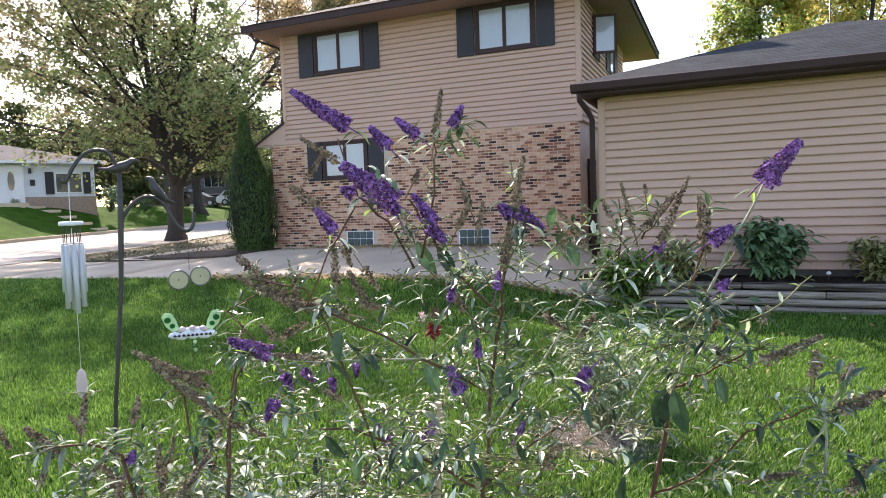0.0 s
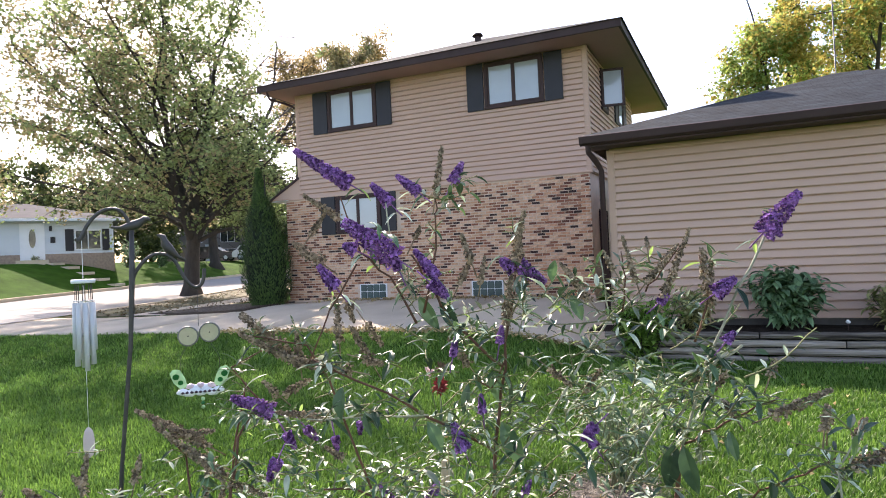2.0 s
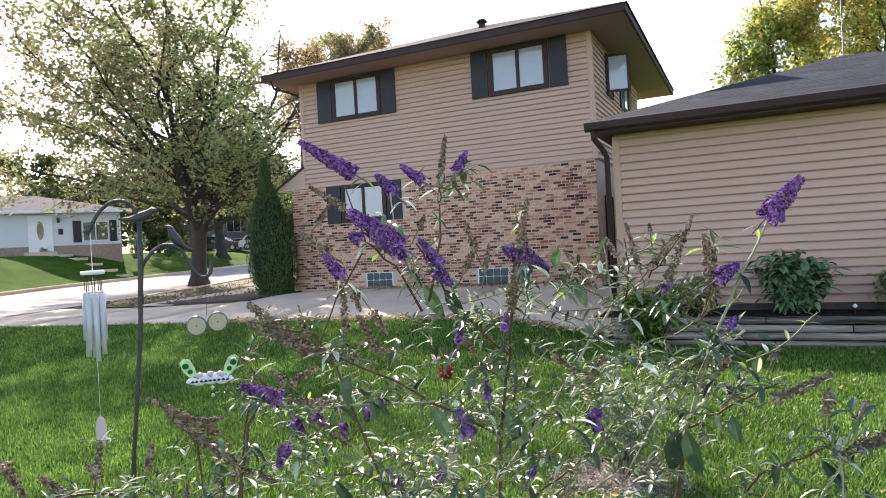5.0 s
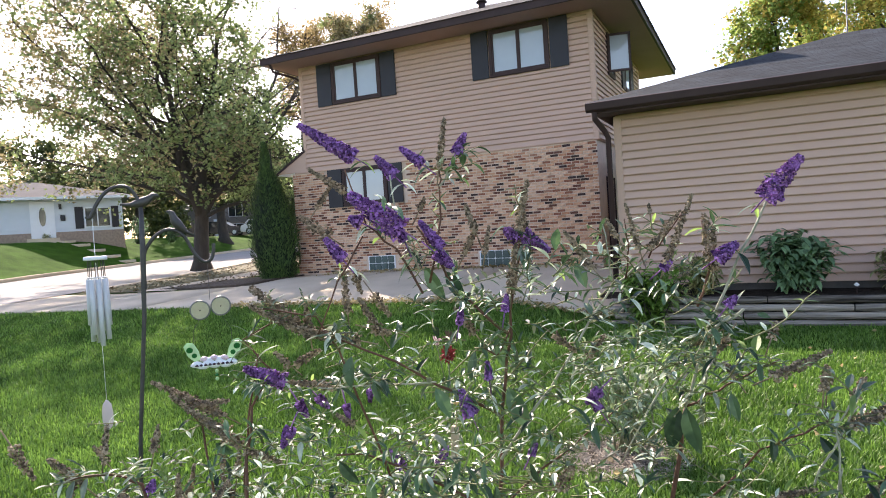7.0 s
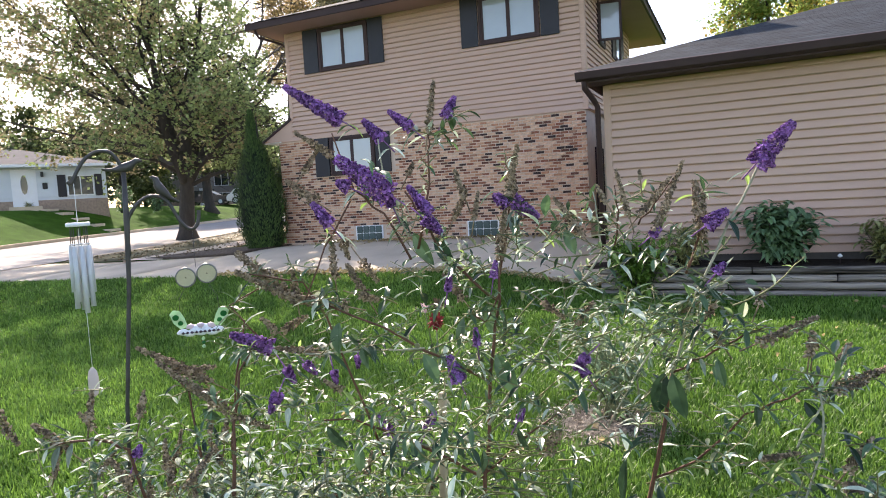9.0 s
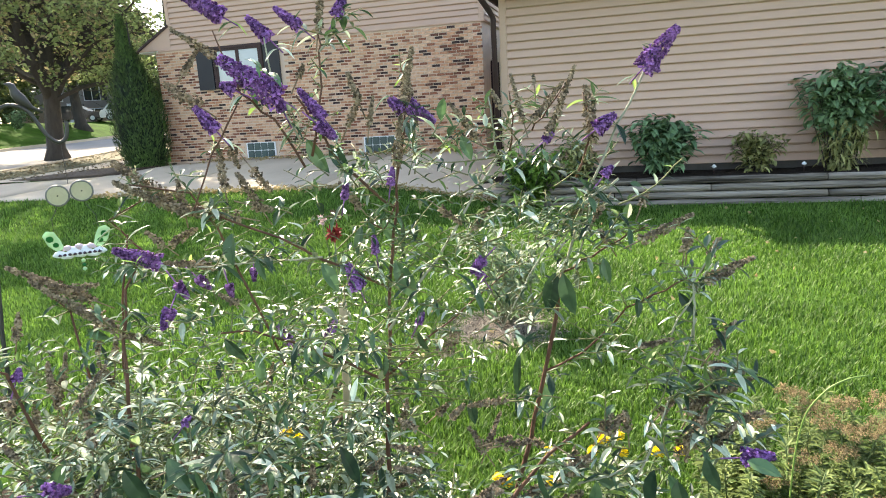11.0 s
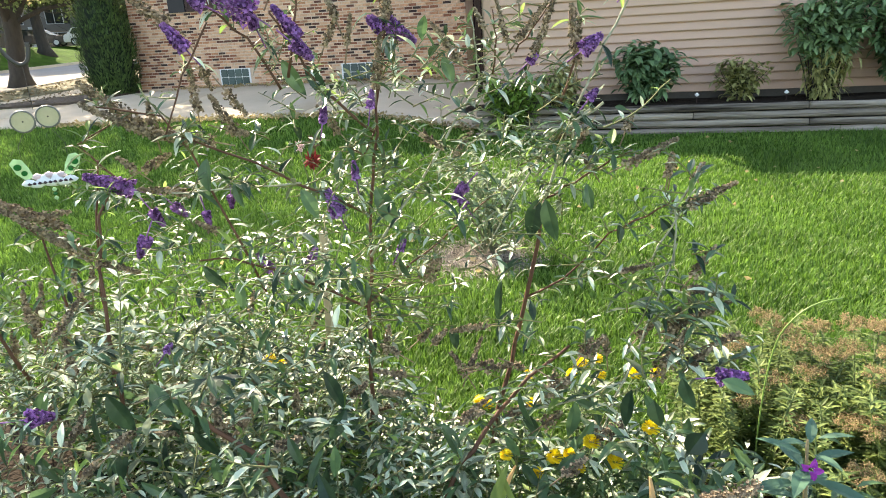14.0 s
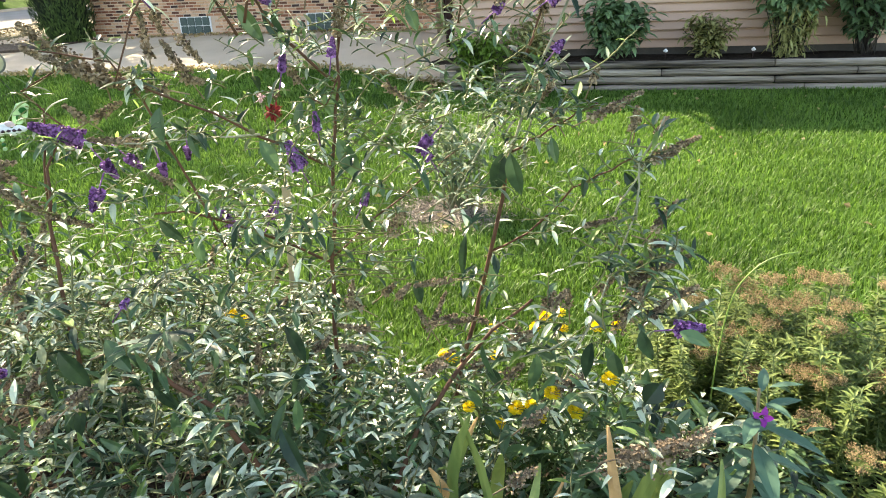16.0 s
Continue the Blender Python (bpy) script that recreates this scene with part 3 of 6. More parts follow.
tree("maple_tree", "large street maple turning green to gold", (-21.55, 21.5, 0.25), 16.8, 8.7, 4, L_MAPLE, 5900, 14, 0.15, 0.36, 0.30, L_MAPLE2, limbs=56, clump=0.42, shy=(0.30, 0.32), gold=0.30, clear=2.5, reach=3.6, forks=3, sweep=0.46)
SMALL_AT = (-38.3, 40.4)
tree("maple_tree", "smaller green street tree beside the road", (*SMALL_AT, ground_z(*SMALL_AT)), 10.5, 4.6, 11, L_DARKTREE, 2400, 18, 0.24, 0.44, 0.38, limbs=20, clump=0.6, clear=3.2)
tree("background_tree", "thin-leaved golden autumn tree behind the house", (-31.2, 41.5, 0.5), 22.0, 3.7, 21, L_GOLD, 1000, 14, 0.20, 0.30, 0.55, second=L_MAPLE2, clump=0.6, limbs=16, sweep=0.5, gold=-1.6)
tree("background_tree", "thin-leaved golden autumn tree behind the house", (-26.8, 43.1, 0.5), 22.6, 3.6, 27, L_GOLD, 1300, 14, 0.20, 0.28, 0.6, second=L_MAPLE2, clump=0.6, limbs=13, sweep=0.5, gold=-1.4)
tree("background_tree", "distant sparse olive tree behind the roof", (-23.1, 44.9, 0.5), 21.4, 3.0, 33, L_MAPLE2, 1000, 14, 0.19, 0.26, 0.65, second=L_MAPLE, clump=0.42, limbs=11, gold=0.0)
tree("background_tree", "yellow and orange maple behind the garage", (2.0, 31.0, 0.0), 17.5, 2.9, 41, L_YELLOW, 1900, 22, 0.16, 0.22, 0.22, second=L_LIME, clump=0.42, limbs=26, sweep=1.35, gold=0.50, forks=2)
tree("background_tree", "green maple behind the garage", (5.6, 32.4, 0.0), 19.0, 3.8, 47, L_LIME, 2100, 22, 0.16, 0.24, 0.20, second=L_YELLOW, clump=0.44, limbs=28, sweep=1.35, gold=0.36, forks=2)
tree("background_tree", "green maple behind the garage", (9.6, 33.0, 0.0), 18.0, 3.8, 43, L_LIME, 2000, 20, 0.18, 0.3, 0.25, second=L_MAPLE, clump=0.45, limbs=18, sweep=1.2)
for k, (fx, fy, fh) in enumerate(((-62.0, 46.0, 9.5), (-58.5, 52.0, 8.5), (-66.0, 60.0, 12.0), (-49.5, 60.5, 9.0), (-55.0, 68.0, 12.0), (-70.0, 38.0, 9.0), (-50.8, 42.8, 9.5), (-55.5, 36.5, 8.5))):
    tree("background_tree", "dense dark green tree behind the far houses", (fx, fy, 1.9), fh, 5.0, 80 + k, L_DARKTREE, 520, 14, 0.42, 0.25, 0.15, limbs=9, clump=0.8)
tree("background_tree", "dark far tree beside the pale bungalow", (-52.0, 27.0, 1.6), 7.5, 3.4, 51, L_MAPLE, 200, 12, 0.3, 0.25, 0.4)


# conical evergreen at the house corner
def arborvitae(at, height, radius):
    rnd = random.Random(7)
    t = thing("evergreen_shrub", "tall dark green conical arborvitae at the house corner", "evergreen", at)
    bm = bmesh.new()
    tube(bm, [(0, 0, 0), (0, 0, height * 0.3), (0, 0, height * 0.95)], [0.07, 0.05, 0.01], 8)
    part("trunk", bm, M_BARK, t)
    def prof(h):
        return radius * (0.82 + 0.18 * math.sin(h * 5)) * min(1.0, 1.35 * (1.0 - h) ** 0.62 + 0.02) * (1.0 - 0.30 * smooth((h - 0.62) / 0.25)) * (0.75 + 0.25 * min(1, h * 8))
    # near-black core shell, coloured as the shade behind the sprays
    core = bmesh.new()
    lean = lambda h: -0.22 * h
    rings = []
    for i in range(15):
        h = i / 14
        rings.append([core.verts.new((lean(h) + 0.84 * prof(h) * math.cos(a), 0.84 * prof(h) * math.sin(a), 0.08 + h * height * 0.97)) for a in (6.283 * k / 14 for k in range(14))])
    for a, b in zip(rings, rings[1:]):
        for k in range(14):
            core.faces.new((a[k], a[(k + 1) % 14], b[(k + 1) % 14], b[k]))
    part("inner_mass", core, mat("evergreen_shade", (0.012, 0.022, 0.010), 0.9, 0.4, 6, 40, 0.5), t)
    lv = Leaves()
    for k in range(7000):
        h, a = rnd.random() ** 1.15, rnd.uniform(0, 6.283)
        r = prof(h) * rnd.uniform(0.80, 1.06)
        p = Vector((lean(h) + r * math.cos(a), r * math.sin(a), 0.06 + h * height * 0.96))
        out = Vector((math.cos(a) * 0.55, math.sin(a) * 0.55, 1.0)) + Vector((rnd.gauss(0, 0.3), rnd.gauss(0, 0.3), 0))
        lv.blade(p, out, (math.cos(a), math.sin(a), 0), rnd.uniform(0.07, 0.15), rnd.uniform(0.025, 0.05), 0.1)
    lv.done("foliage", leaf_mat("evergreen_leaf", (0.028, 0.058, 0.016), (0.06, 0.11, 0.028), 0.12), t)


arborvitae((-12.0, 15.0, 0.24), 3.95, 0.66)


def shrub(name, label, at, size, n, leaf, material, seed, category="shrub", droop=0.4, stem_mat=None, wide=0.5, low=0.15):
    """Stems from one root with broad leaves towards their ends."""
    rnd = random.Random(seed)
    t = thing(name, label, category, at)
    bm, lv = bmesh.new(), Leaves()
    for k in range(max(8, n // 30)):
        a, tilt = rnd.uniform(0, 6.283), rnd.uniform(0.05, 1.0)
        way = (math.cos(a) * tilt * size[0] / size[2], math.sin(a) * tilt * size[1] / size[2], 1.0)
        pts, d = limb(bm, rnd, (rnd.gauss(0, 0.05), rnd.gauss(0, 0.05), 0), way, size[2] * rnd.uniform(0.75, 1.15), 0.008, 0.003, 0.09, 6, 5)
        for j in range(30):
            f = rnd.uniform(low, 1.0)
            p = pts[min(6, int(f * 6.99))]
            b = rnd.uniform(0, 6.283)
            lv.blade(p + Vector((rnd.gauss(0, 0.05), rnd.gauss(0, 0.05), rnd.gauss(0, 0.05))), (math.cos(b), math.sin(b), rnd.uniform(-0.5, 0.5)), (0, 0, 1), leaf * rnd.uniform(0.6, 1.25), leaf * wide * rnd.uniform(0.7, 1.2), droop)
    part("stem_growth", bm, stem_mat or M_BARK, t, kind="stuff")
    lv.done("foliage", material, t)
    return t


L_HYDR = leaf_mat("broad_dark_leaf", (0.085, 0.17, 0.08), (0.17, 0.28, 0.14), 0.3)
L_PALE = leaf_mat("yellowing_leaf", (0.22, 0.25, 0.085), (0.36, 0.35, 0.15), 0.3)
L_MID = leaf_mat("mid_green_leaf", (0.13, 0.23, 0.11), (0.23, 0.35, 0.18), 0.3)
L_FRESH = leaf_mat("fresh_leaf", (0.11, 0.22, 0.035), (0.20, 0.34, 0.065), 0.4)
shrub("shrub", "dark green broad-leaved shrub in the timber bed", (0.45, 10.62, 0.24), (0.44, 0.35, 0.72), 1100, 0.19, L_HYDR, 61, low=0.3)
shrub("shrub", "yellowing leafy shrub in the timber bed", (1.74, 10.65, 0.24), (0.30, 0.25, 0.50), 1000, 0.11, L_PALE, 62)
shrub("shrub", "tall green plant with yellowed lower leaves", (2.72, 10.65, 0.24), (0.46, 0.30, 1.22), 1500, 0.17, L_MID, 63, low=0.55, wide=0.55)
shrub("shrub", "pale withered stems below tall green plant", (2.76, 10.52, 0.24), (0.24, 0.16, 0.62), 700, 0.12, L_PALE, 64, droop=0.9, wide=0.35)
shrub("shrub", "tall dark green climbing plant against the siding", (3.75, 10.75, 0.24), (0.55, 0.3, 1.35), 1700, 0.16, L_HYDR, 65, low=0.35)
shrub("shrub", "low bright green plant at the garage corner", (-1.38, 10.0, -0.08), (0.52, 0.36, 0.78), 1900, 0.12, L_FRESH, 66)
shrub("shrub", "yellow-green bushy plant in the timber bed", (-0.75, 10.62, 0.24), (0.34, 0.28, 0.52), 1000, 0.11, L_PALE, 67)

# ---- across the street ----
M_RANCH = mat("pale_siding", (0.58, 0.63, 0.68), 0.6, 0.05, 2, 30, 0.05)
M_RANCH_ROOF = mat("pale_shingle", (0.115, 0.113, 0.112), 0.95, 0.15, 2, 30, 0.3, spec=0.03)
M_BRICK_FAR = mat("far_brick", (0.32, 0.24, 0.19), 0.9, 0.3, 8, 30, 0.3)
M_DARKGLASS = mat("dark_glass", (0.03, 0.035, 0.04), 0.08, 0.2, 2, 10, 0, spec=0.8)


def bungalow(name, label, at, turn, length, depth, wall_h, roof_h, wall_mat, roof_mat, base_h, openings, over=0.6):
    """A single house: brick base, wall, hip roof and the openings of the side that faces the street."""
    t = thing(name, label, "house", at)
    t.rotation_euler.z = radians(turn)
    bm = bmesh.new()
    box(bm, 0, 0, -2.0, length, depth, base_h)
    part("base", bm, M_BRICK_FAR, t)
    bm = bmesh.new()
    box(bm, 0.03, 0.03, base_h, length - 0.03, depth, wall_h)
    part("wall", bm, wall_mat, t)
    z = base_h + 0.2
    while z < wall_h - 0.05:
        bm = bmesh.new()
        prism(bm, [(0.03, z), (-0.005, z), (0.02, z + 0.21), (0.03, z + 0.21)], "x", 0.03, length - 0.03)
        part("siding_board", bm, wall_mat, t)
        z += 0.21
    hip_roof(-over, length + over, -over, depth + over, wall_h + 0.05, roof_h, "", t, Matrix.Identity(4)).data.materials[0] = roof_mat
    bm = bmesh.new()
    box(bm, -over - 0.02, -over - 0.04, wall_h - 0.10, length + over + 0.02, -over, wall_h + 0.06)
    part("gutter", bm, M_WHITE, t)
    for kind, x0, x1, z0, z1 in openings:
        bm = bmesh.new()
        box(bm, x0, -0.03, z0, x1, 0.0, z1)
        if kind == "door":
            d = part("door", bm, M_WHITE, t, "white panelled front door")
            bm = bmesh.new()
            prism(bm, [((x0 + x1) / 2 + 0.17 * math.cos(a), z0 + 1.25 + 0.55 * math.sin(a)) for a in (6.2832 * k / 16 for k in range(16))], "y", -0.05, -0.03)
            part("door_glass", bm, M_DARKGLASS, d)
            bm = bmesh.new()
            box(bm, x0 - 0.12, -0.045, z0, x0, 0.0, z1 + 0.1)
            box(bm, x1, -0.045, z0, x1 + 0.12, 0.0, z1 + 0.1)
            box(bm, x0, -0.045, z1, x1, 0.0, z1 + 0.1)
            part("door_frame", bm, M_WHITE, d)
            bm = bmesh.new()
            box(bm, x1 + 0.35, -0.14, z1 - 0.35, x1 + 0.5, -0.02, z1 - 0.05)
            part("wall_light", bm, M_SHUTTER, t)
            bm = bmesh.new()
            box(bm, x0 - 0.3, -1.2, z0 - 0.55, x1 + 0.3, 0.0, z0 - 0.02)
            box(bm, x0 - 0.1, -1.6, z0 - 0.7, x1 + 0.1, -1.2, z0 - 0.25)
            part("door_step", bm, M_CONCRETE, t)
        elif kind == "window":
            w = part("window", bm, M_WHITE, t)
            for a, b in ((x0 + 0.06, (x0 + x1) / 2 - 0.03), ((x0 + x1) / 2 + 0.03, x1 - 0.06)):
                bm = bmesh.new()
                box(bm, a, -0.045, z0 + 0.06, b, -0.03, z1 - 0.06)
                part("pane", bm, M_DARKGLASS, w)
        else:
            part("shutter", bm, M_SHUTTER, t)
    return t


bungalow("house", "pale blue bungalow with brick base across the street", (-40.75, 20.15, 2.0), 55.5, 10.2, 9.0, 2.75, 0.26, M_RANCH, M_RANCH_ROOF, 0.75,
         (("door", 5.45, 6.45, 0.42, 2.45), ("window", 8.1, 9.5, 0.95, 2.15), ("shutter", 7.6, 8.05, 0.9, 2.2), ("shutter", 9.55, 9.95, 0.9, 2.2), ("shutter", 6.85, 7.1, 1.4, 1.75), ("window", 1.6, 3.4, 1.0, 2.15)))
bungalow("house", "far brown two-storey house with white-framed windows", (-60.5, 55.5, 2.0), 43, 14.0, 9.0, 5.6, 0.35, mat("taupe_siding", (0.22, 0.20, 0.19), 0.7, 0.1, 2, 30, 0.05), M_RANCH_ROOF, 1.9,
         (("window", 2.5, 4.2, 2.6, 4.2), ("window", 6.2, 7.8, 2.6, 4.2), ("shutter", 7.9, 8.4, 2.6, 4.2), ("window", 9.6, 11.4, 2.6, 4.2), ("window", 6.0, 8.0, 0.9, 1.8), ("door", 4.6, 5.6, 0.3, 2.3)))


def car(label, at, turn, paint, length=4.6):
    t = thing("car", label, "car", at, group="parked cars")
    t.rotation_euler.z = radians(turn)
    L = length
    bm = bmesh.new()
    prism(bm, [(0, 0.28), (L, 0.28), (L + 0.02, 0.62), (L - 0.10, 0.80), (L * 0.72, 0.92), (0.15, 0.95), (0, 0.7)], "y", -0.88, 0.88)
    bmesh.ops.bevel(bm, geom=bm.edges[:], offset=0.06, segments=2, affect="EDGES")
    part("body", bm, paint, t)
    bm = bmesh.new()
    prism(bm, [(0.25, 0.93), (L * 0.72, 0.90), (L * 0.54, 1.42), (0.75, 1.44)], "y", -0.74, 0.74)
    bmesh.ops.bevel(bm, geom=bm.edges[:], offset=0.05, segments=2, affect="EDGES")
    cab = part("cabin", bm, paint, t)
    bm = bmesh.new()
    prism(bm, [(0.55, 0.97), (L * 0.66, 0.95), (L * 0.53, 1.36), (0.85, 1.37)], "y", -0.755, 0.755)
    part("side_windows", bm, M_DARKGLASS, cab)
    bm = bmesh.new()
    prism(bm, [(L * 0.735, 0.92), (L * 0.56, 1.40), (L * 0.55, 1.36), (L * 0.71, 0.93)], "y", -0.64, 0.64)
    part("windscreen", bm, M_GLASS, cab)
    for wx in (0.85, L - 0.95):
        for wy in (-0.80, 0.80):
            bm = bmesh.new()
            tube(bm, [(wx, wy - 0.11, 0.32), (wx, wy + 0.11, 0.32)], 0.32, 14)
            wheel = part("wheel", bm, M_SHUTTER, t)
            bm = bmesh.new()
            tube(bm, [(wx, wy - 0.12, 0.32), (wx, wy + 0.12, 0.32)], 0.19, 12)
            part("rim", bm, M_RANCH, wheel)
    for sy in (-0.62, 0.62):
        bm = bmesh.new()
        box(bm, L - 0.06, sy - 0.16, 0.60, L + 0.03, sy + 0.16, 0.72)
        part("headlight", bm, M_WHITE, t)
    return t


P_WHITE, P_DARK = mat("white_car_paint", (0.7, 0.72, 0.75), 0.25, 0.03, 1, 5, 0), mat("dark_car_paint", (0.02, 0.022, 0.028), 0.2, 0.1, 1, 5, 0)
car("white car parked across the street", (-44.5, 49.4, ground_z(-44.5, 49.4)), 25, P_WHITE)
car("dark car parked across the street", (-48.4, 47.7, ground_z(-48.4, 47.7)), 25, P_DARK)
shrub("shrub", "round dark clipped shrub beside the pale bungalow", (-33.9, 28.6, 1.75), (0.9, 0.9, 1.5), 900, 0.16, L_HYDR, 71)
shrub("shrub", "low dark shrub beside the pale bungalow", (-33.2, 30.5, 1.75), (0.9, 0.9, 1.0), 700, 0.16, L_HYDR, 72)
shrub("shrub", "small flowering shrub beneath the bungalow window", (-37.0, 24.9, 2.0), (0.5, 0.4, 0.6), 400, 0.12, L_PALE, 73)

# path of stepping slabs to the bungalow
for k in range(6):
    px, py = -37.0 + 0.95 * k, 25.2 - 0.10 * k + 0.55 * k * 0.6
    bm = bmesh.new()
    z = ground_z(px, py)
    box(bm, -0.45, -0.5, -0.1, 0.3, 0.5, 0.06)
    bmesh.ops.bevel(bm, geom=bm.edges[:], offset=0.02, segments=1, affect="EDGES")
    ob = part("stepping_slab", bm, M_CONCRETE)
    ob.location, ob.rotation_euler.z = (px, py, z), radians(20)
    tagged(ob, "pale concrete step of the bungalow path", "paving slab", group="bungalow path")


# kerbs, sidewalk, leaf-strewn verge and mulch
def strip(name, x_of, half, lift, material, label, category, y0, y1, step=1.2, depth=0.2):
    bm = bmesh.new()
    rows = []
    y = y0
    while y <= y1:
        x = x_of(y)
        rows.append([bm.verts.new((x + s * half, y, ground_z(x, y) + dz)) for s, dz in ((-1, -depth), (-1, lift), (1, lift), (1, -depth))])
        y += step
    for a, b in zip(rows, rows[1:]):
        for k in range(3):
            bm.faces.new((a[k], a[k + 1], b[k + 1], b[k]))
    return tagged(part(name, bm, material), label, category, kind="structure")


strip("kerb_far", lambda y: ROAD_FAR(y) - 0.1, 0.12, 0.17, M_CONCRETE, "grey concrete kerb along the street", "kerb", -20, 110)
strip("kerb_near", lambda y: ROAD_FAR(y) + 8.1, 0.12, 0.06, M_CONCRETE, "grey concrete kerb along the street", "kerb", 14.5, 110)
strip("sidewalk", lambda y: ROAD_FAR(y) + 11.6, 0.65, 0.04, M_CONCRETE, "pale concrete sidewalk beside the verge", "sidewalk", 13.4, 90)
# verge colour darkened to hold maple shade that the sun doesn't cast here
M_VERGE = mat("shaded_litter", (0.052, 0.052, 0.020), 0.95, 0.5, 3, 30, 0.7, hue=(0.11, 0.095, 0.036))
strip("verge", lambda y: ROAD_FAR(y) + 9.55, 1.35, 0.03, M_VERGE, "leaf-covered grass verge under the maple", "verge", 13.5, 90)
laid("mulch_bed", (-15.4, -11.6, lambda x: (13.42 + 0.25 * max(0, -13.5 - x), 16.5 + 0.2 * (x + 15.4))), 0.05, M_MULCH, "dark mulch bed round the evergreen", "mulch bed", step=0.4)
lit = Leaves()
rnd = random.Random(5)
for k in range(3000):
    y = rnd.uniform(13.6, 40)
    x = ROAD_FAR(y) + rnd.uniform(8.2, 13.2)
    lit.card((x, y, ground_z(x, y) + rnd.uniform(0.035, 0.06)), rnd.uniform(0.05, 0.09), rnd, 0.9)
# brown leaves, darkened with the verge to look shaded
L_DRY = leaf_mat("shaded_brown_leaf", (0.075, 0.05, 0.022), (0.17, 0.12, 0.05), 0.1)
tagged(lit.done("fallen_leaves", L_DRY, None), "scattered brown and yellow fallen leaves", "fallen leaves")
lit2 = Leaves()
for k in range(700):
    x = rnd.uniform(-10.5, -3.4)
    y = 15.5 - abs(rnd.gauss(0, 0.35))
    lit2.card((x, y, ground_z(x, y) + 0.045), rnd.uniform(0.04, 0.09), rnd, 0.8)
for k in range(1500):
    x = rnd.uniform(-9.5, -1.4)
    y = 10.62 - 0.096 * max(-6 - x, 0) + rnd.gauss(0, 0.14)
    lit2.card((x, y, ground_z(x, y) + rnd.uniform(0.03, 0.07)), rnd.uniform(0.03, 0.08), rnd, 0.7)
for k in range(90):
    x, y = rnd.uniform(-3, 5), rnd.uniform(4, 9.8)
    lit2.card((x, y, ground_z(x, y) + 0.05), rnd.uniform(0.04, 0.06), rnd, 0.8)
tagged(lit2.done("fallen_leaves", L_GOLD, None), "small dry leaves along the driveway edge", "fallen leaves")

# ---- garden: hook stand with its ornaments ----
M_IRON = mat("grey_iron", (0.06, 0.056, 0.053), 0.5, 0.25, 12, 90, 0.15, metal=0.3)
hook = thing("shepherd_hook", "dark iron double shepherd hook with two bird ornaments", "garden hook", (-3.03, 2.97, -0.12))
HK = Matrix.Translation((3.03, -2.97, 0.12))


def hk(name, bm, material, label=""):
    bm.transform(HK)
    return part(name, bm, material, hook, label)


def bent(pts, steps=5):
    """A smooth line through the given points."""
    ps = [Vector(p) for p in pts]
    ps = [ps[0] * 2 - ps[1]] + ps + [ps[-1] * 2 - ps[-2]]
    out = []
    for a, b, c, d in zip(ps, ps[1:], ps[2:], ps[3:]):
        for k in range(steps):
            t = k / steps
            out.append(0.5 * (2 * b + (c - a) * t + (2 * a - 5 * b + 4 * c - d) * t * t + (3 * b - a - 3 * c + d) * t ** 3))
    return out + [ps[-2]]


bm = bmesh.new()
tube(bm, [(-3.06, 2.94, -0.35), (-3.03, 2.97, 0.4), (-2.99, 3.02, 1.05), (-2.98, 3.035, 1.40), (-2.976, 3.04, 1.64)], [0.011, 0.011, 0.012, 0.016, 0.012], 8)
hk("pole", bm, M_IRON)
bm = bmesh.new()
tube(bm, bent([(-2.976, 3.04, 1.60), (-2.985, 3.03, 1.68), (-3.005, 3.005, 1.735), (-3.03, 2.974, 1.752), (-3.06, 2.937, 1.742), (-3.085, 2.904, 1.71), (-3.105, 2.876, 1.66), (-3.121, 2.854, 1.604), (-3.13, 2.845, 1.590), (-3.138, 2.835, 1.600)]), 0.010, 8)
hk("arm", bm, M_IRON)
bm = bmesh.new()
tube(bm, bent([(-2.982, 3.032, 1.20), (-2.978, 3.036, 1.366), (-2.959, 3.058, 1.438), (-2.928, 3.095, 1.489), (-2.89, 3.138, 1.510), (-2.845, 3.187, 1.477), (-2.805, 3.228, 1.366), (-2.775, 3.26, 1.322), (-2.75, 3.286, 1.335), (-2.739, 3.296, 1.38), (-2.737, 3.298, 1.42)]), 0.010, 8)
hk("arm", bm, M_IRON)


def ornament_bird(at, turn, tilt):
    """A plain cast silhouette: body, head and tail in one shape."""
    bm = bmesh.new()
    tube(bm, [(-0.105, 0, 0.012), (-0.06, 0, 0.004), (-0.03, 0, 0.004), (0.0, 0, 0.008), (0.03, 0, 0.016), (0.048, 0, 0.028), (0.062, 0, 0.036), (0.076, 0, 0.034), (0.092, 0, 0.026)],
         [0.006, 0.010, 0.020, 0.026, 0.024, 0.017, 0.017, 0.012, 0.002], 8)
    bm.transform(Matrix.Translation(at) @ Matrix.Rotation(radians(turn), 4, "Z") @ Matrix.Rotation(radians(tilt), 4, "Y"))
    hk("bird_ornament", bm, M_IRON, "cast iron bird ornament")


ornament_bird((-2.972, 3.045, 1.655), 48, -6)
ornament_bird((-2.862, 3.168, 1.53), 228, -42)

chime = thing("wind_chime", "white wind chime with pale metal tubes", "wind chime", (-3.12, 2.857, 1.37))
M_TUBE = mat("chime_metal", (0.52, 0.54, 0.55), 0.4, 0.05, 6, 60, 0.03)
bm = bmesh.new()
tube(bm, [(0, 0, 0.02), (0, 0, 0.235)], 0.0016, 5)
part("cord", bm, M_WHITE, chime)
bm = bmesh.new()
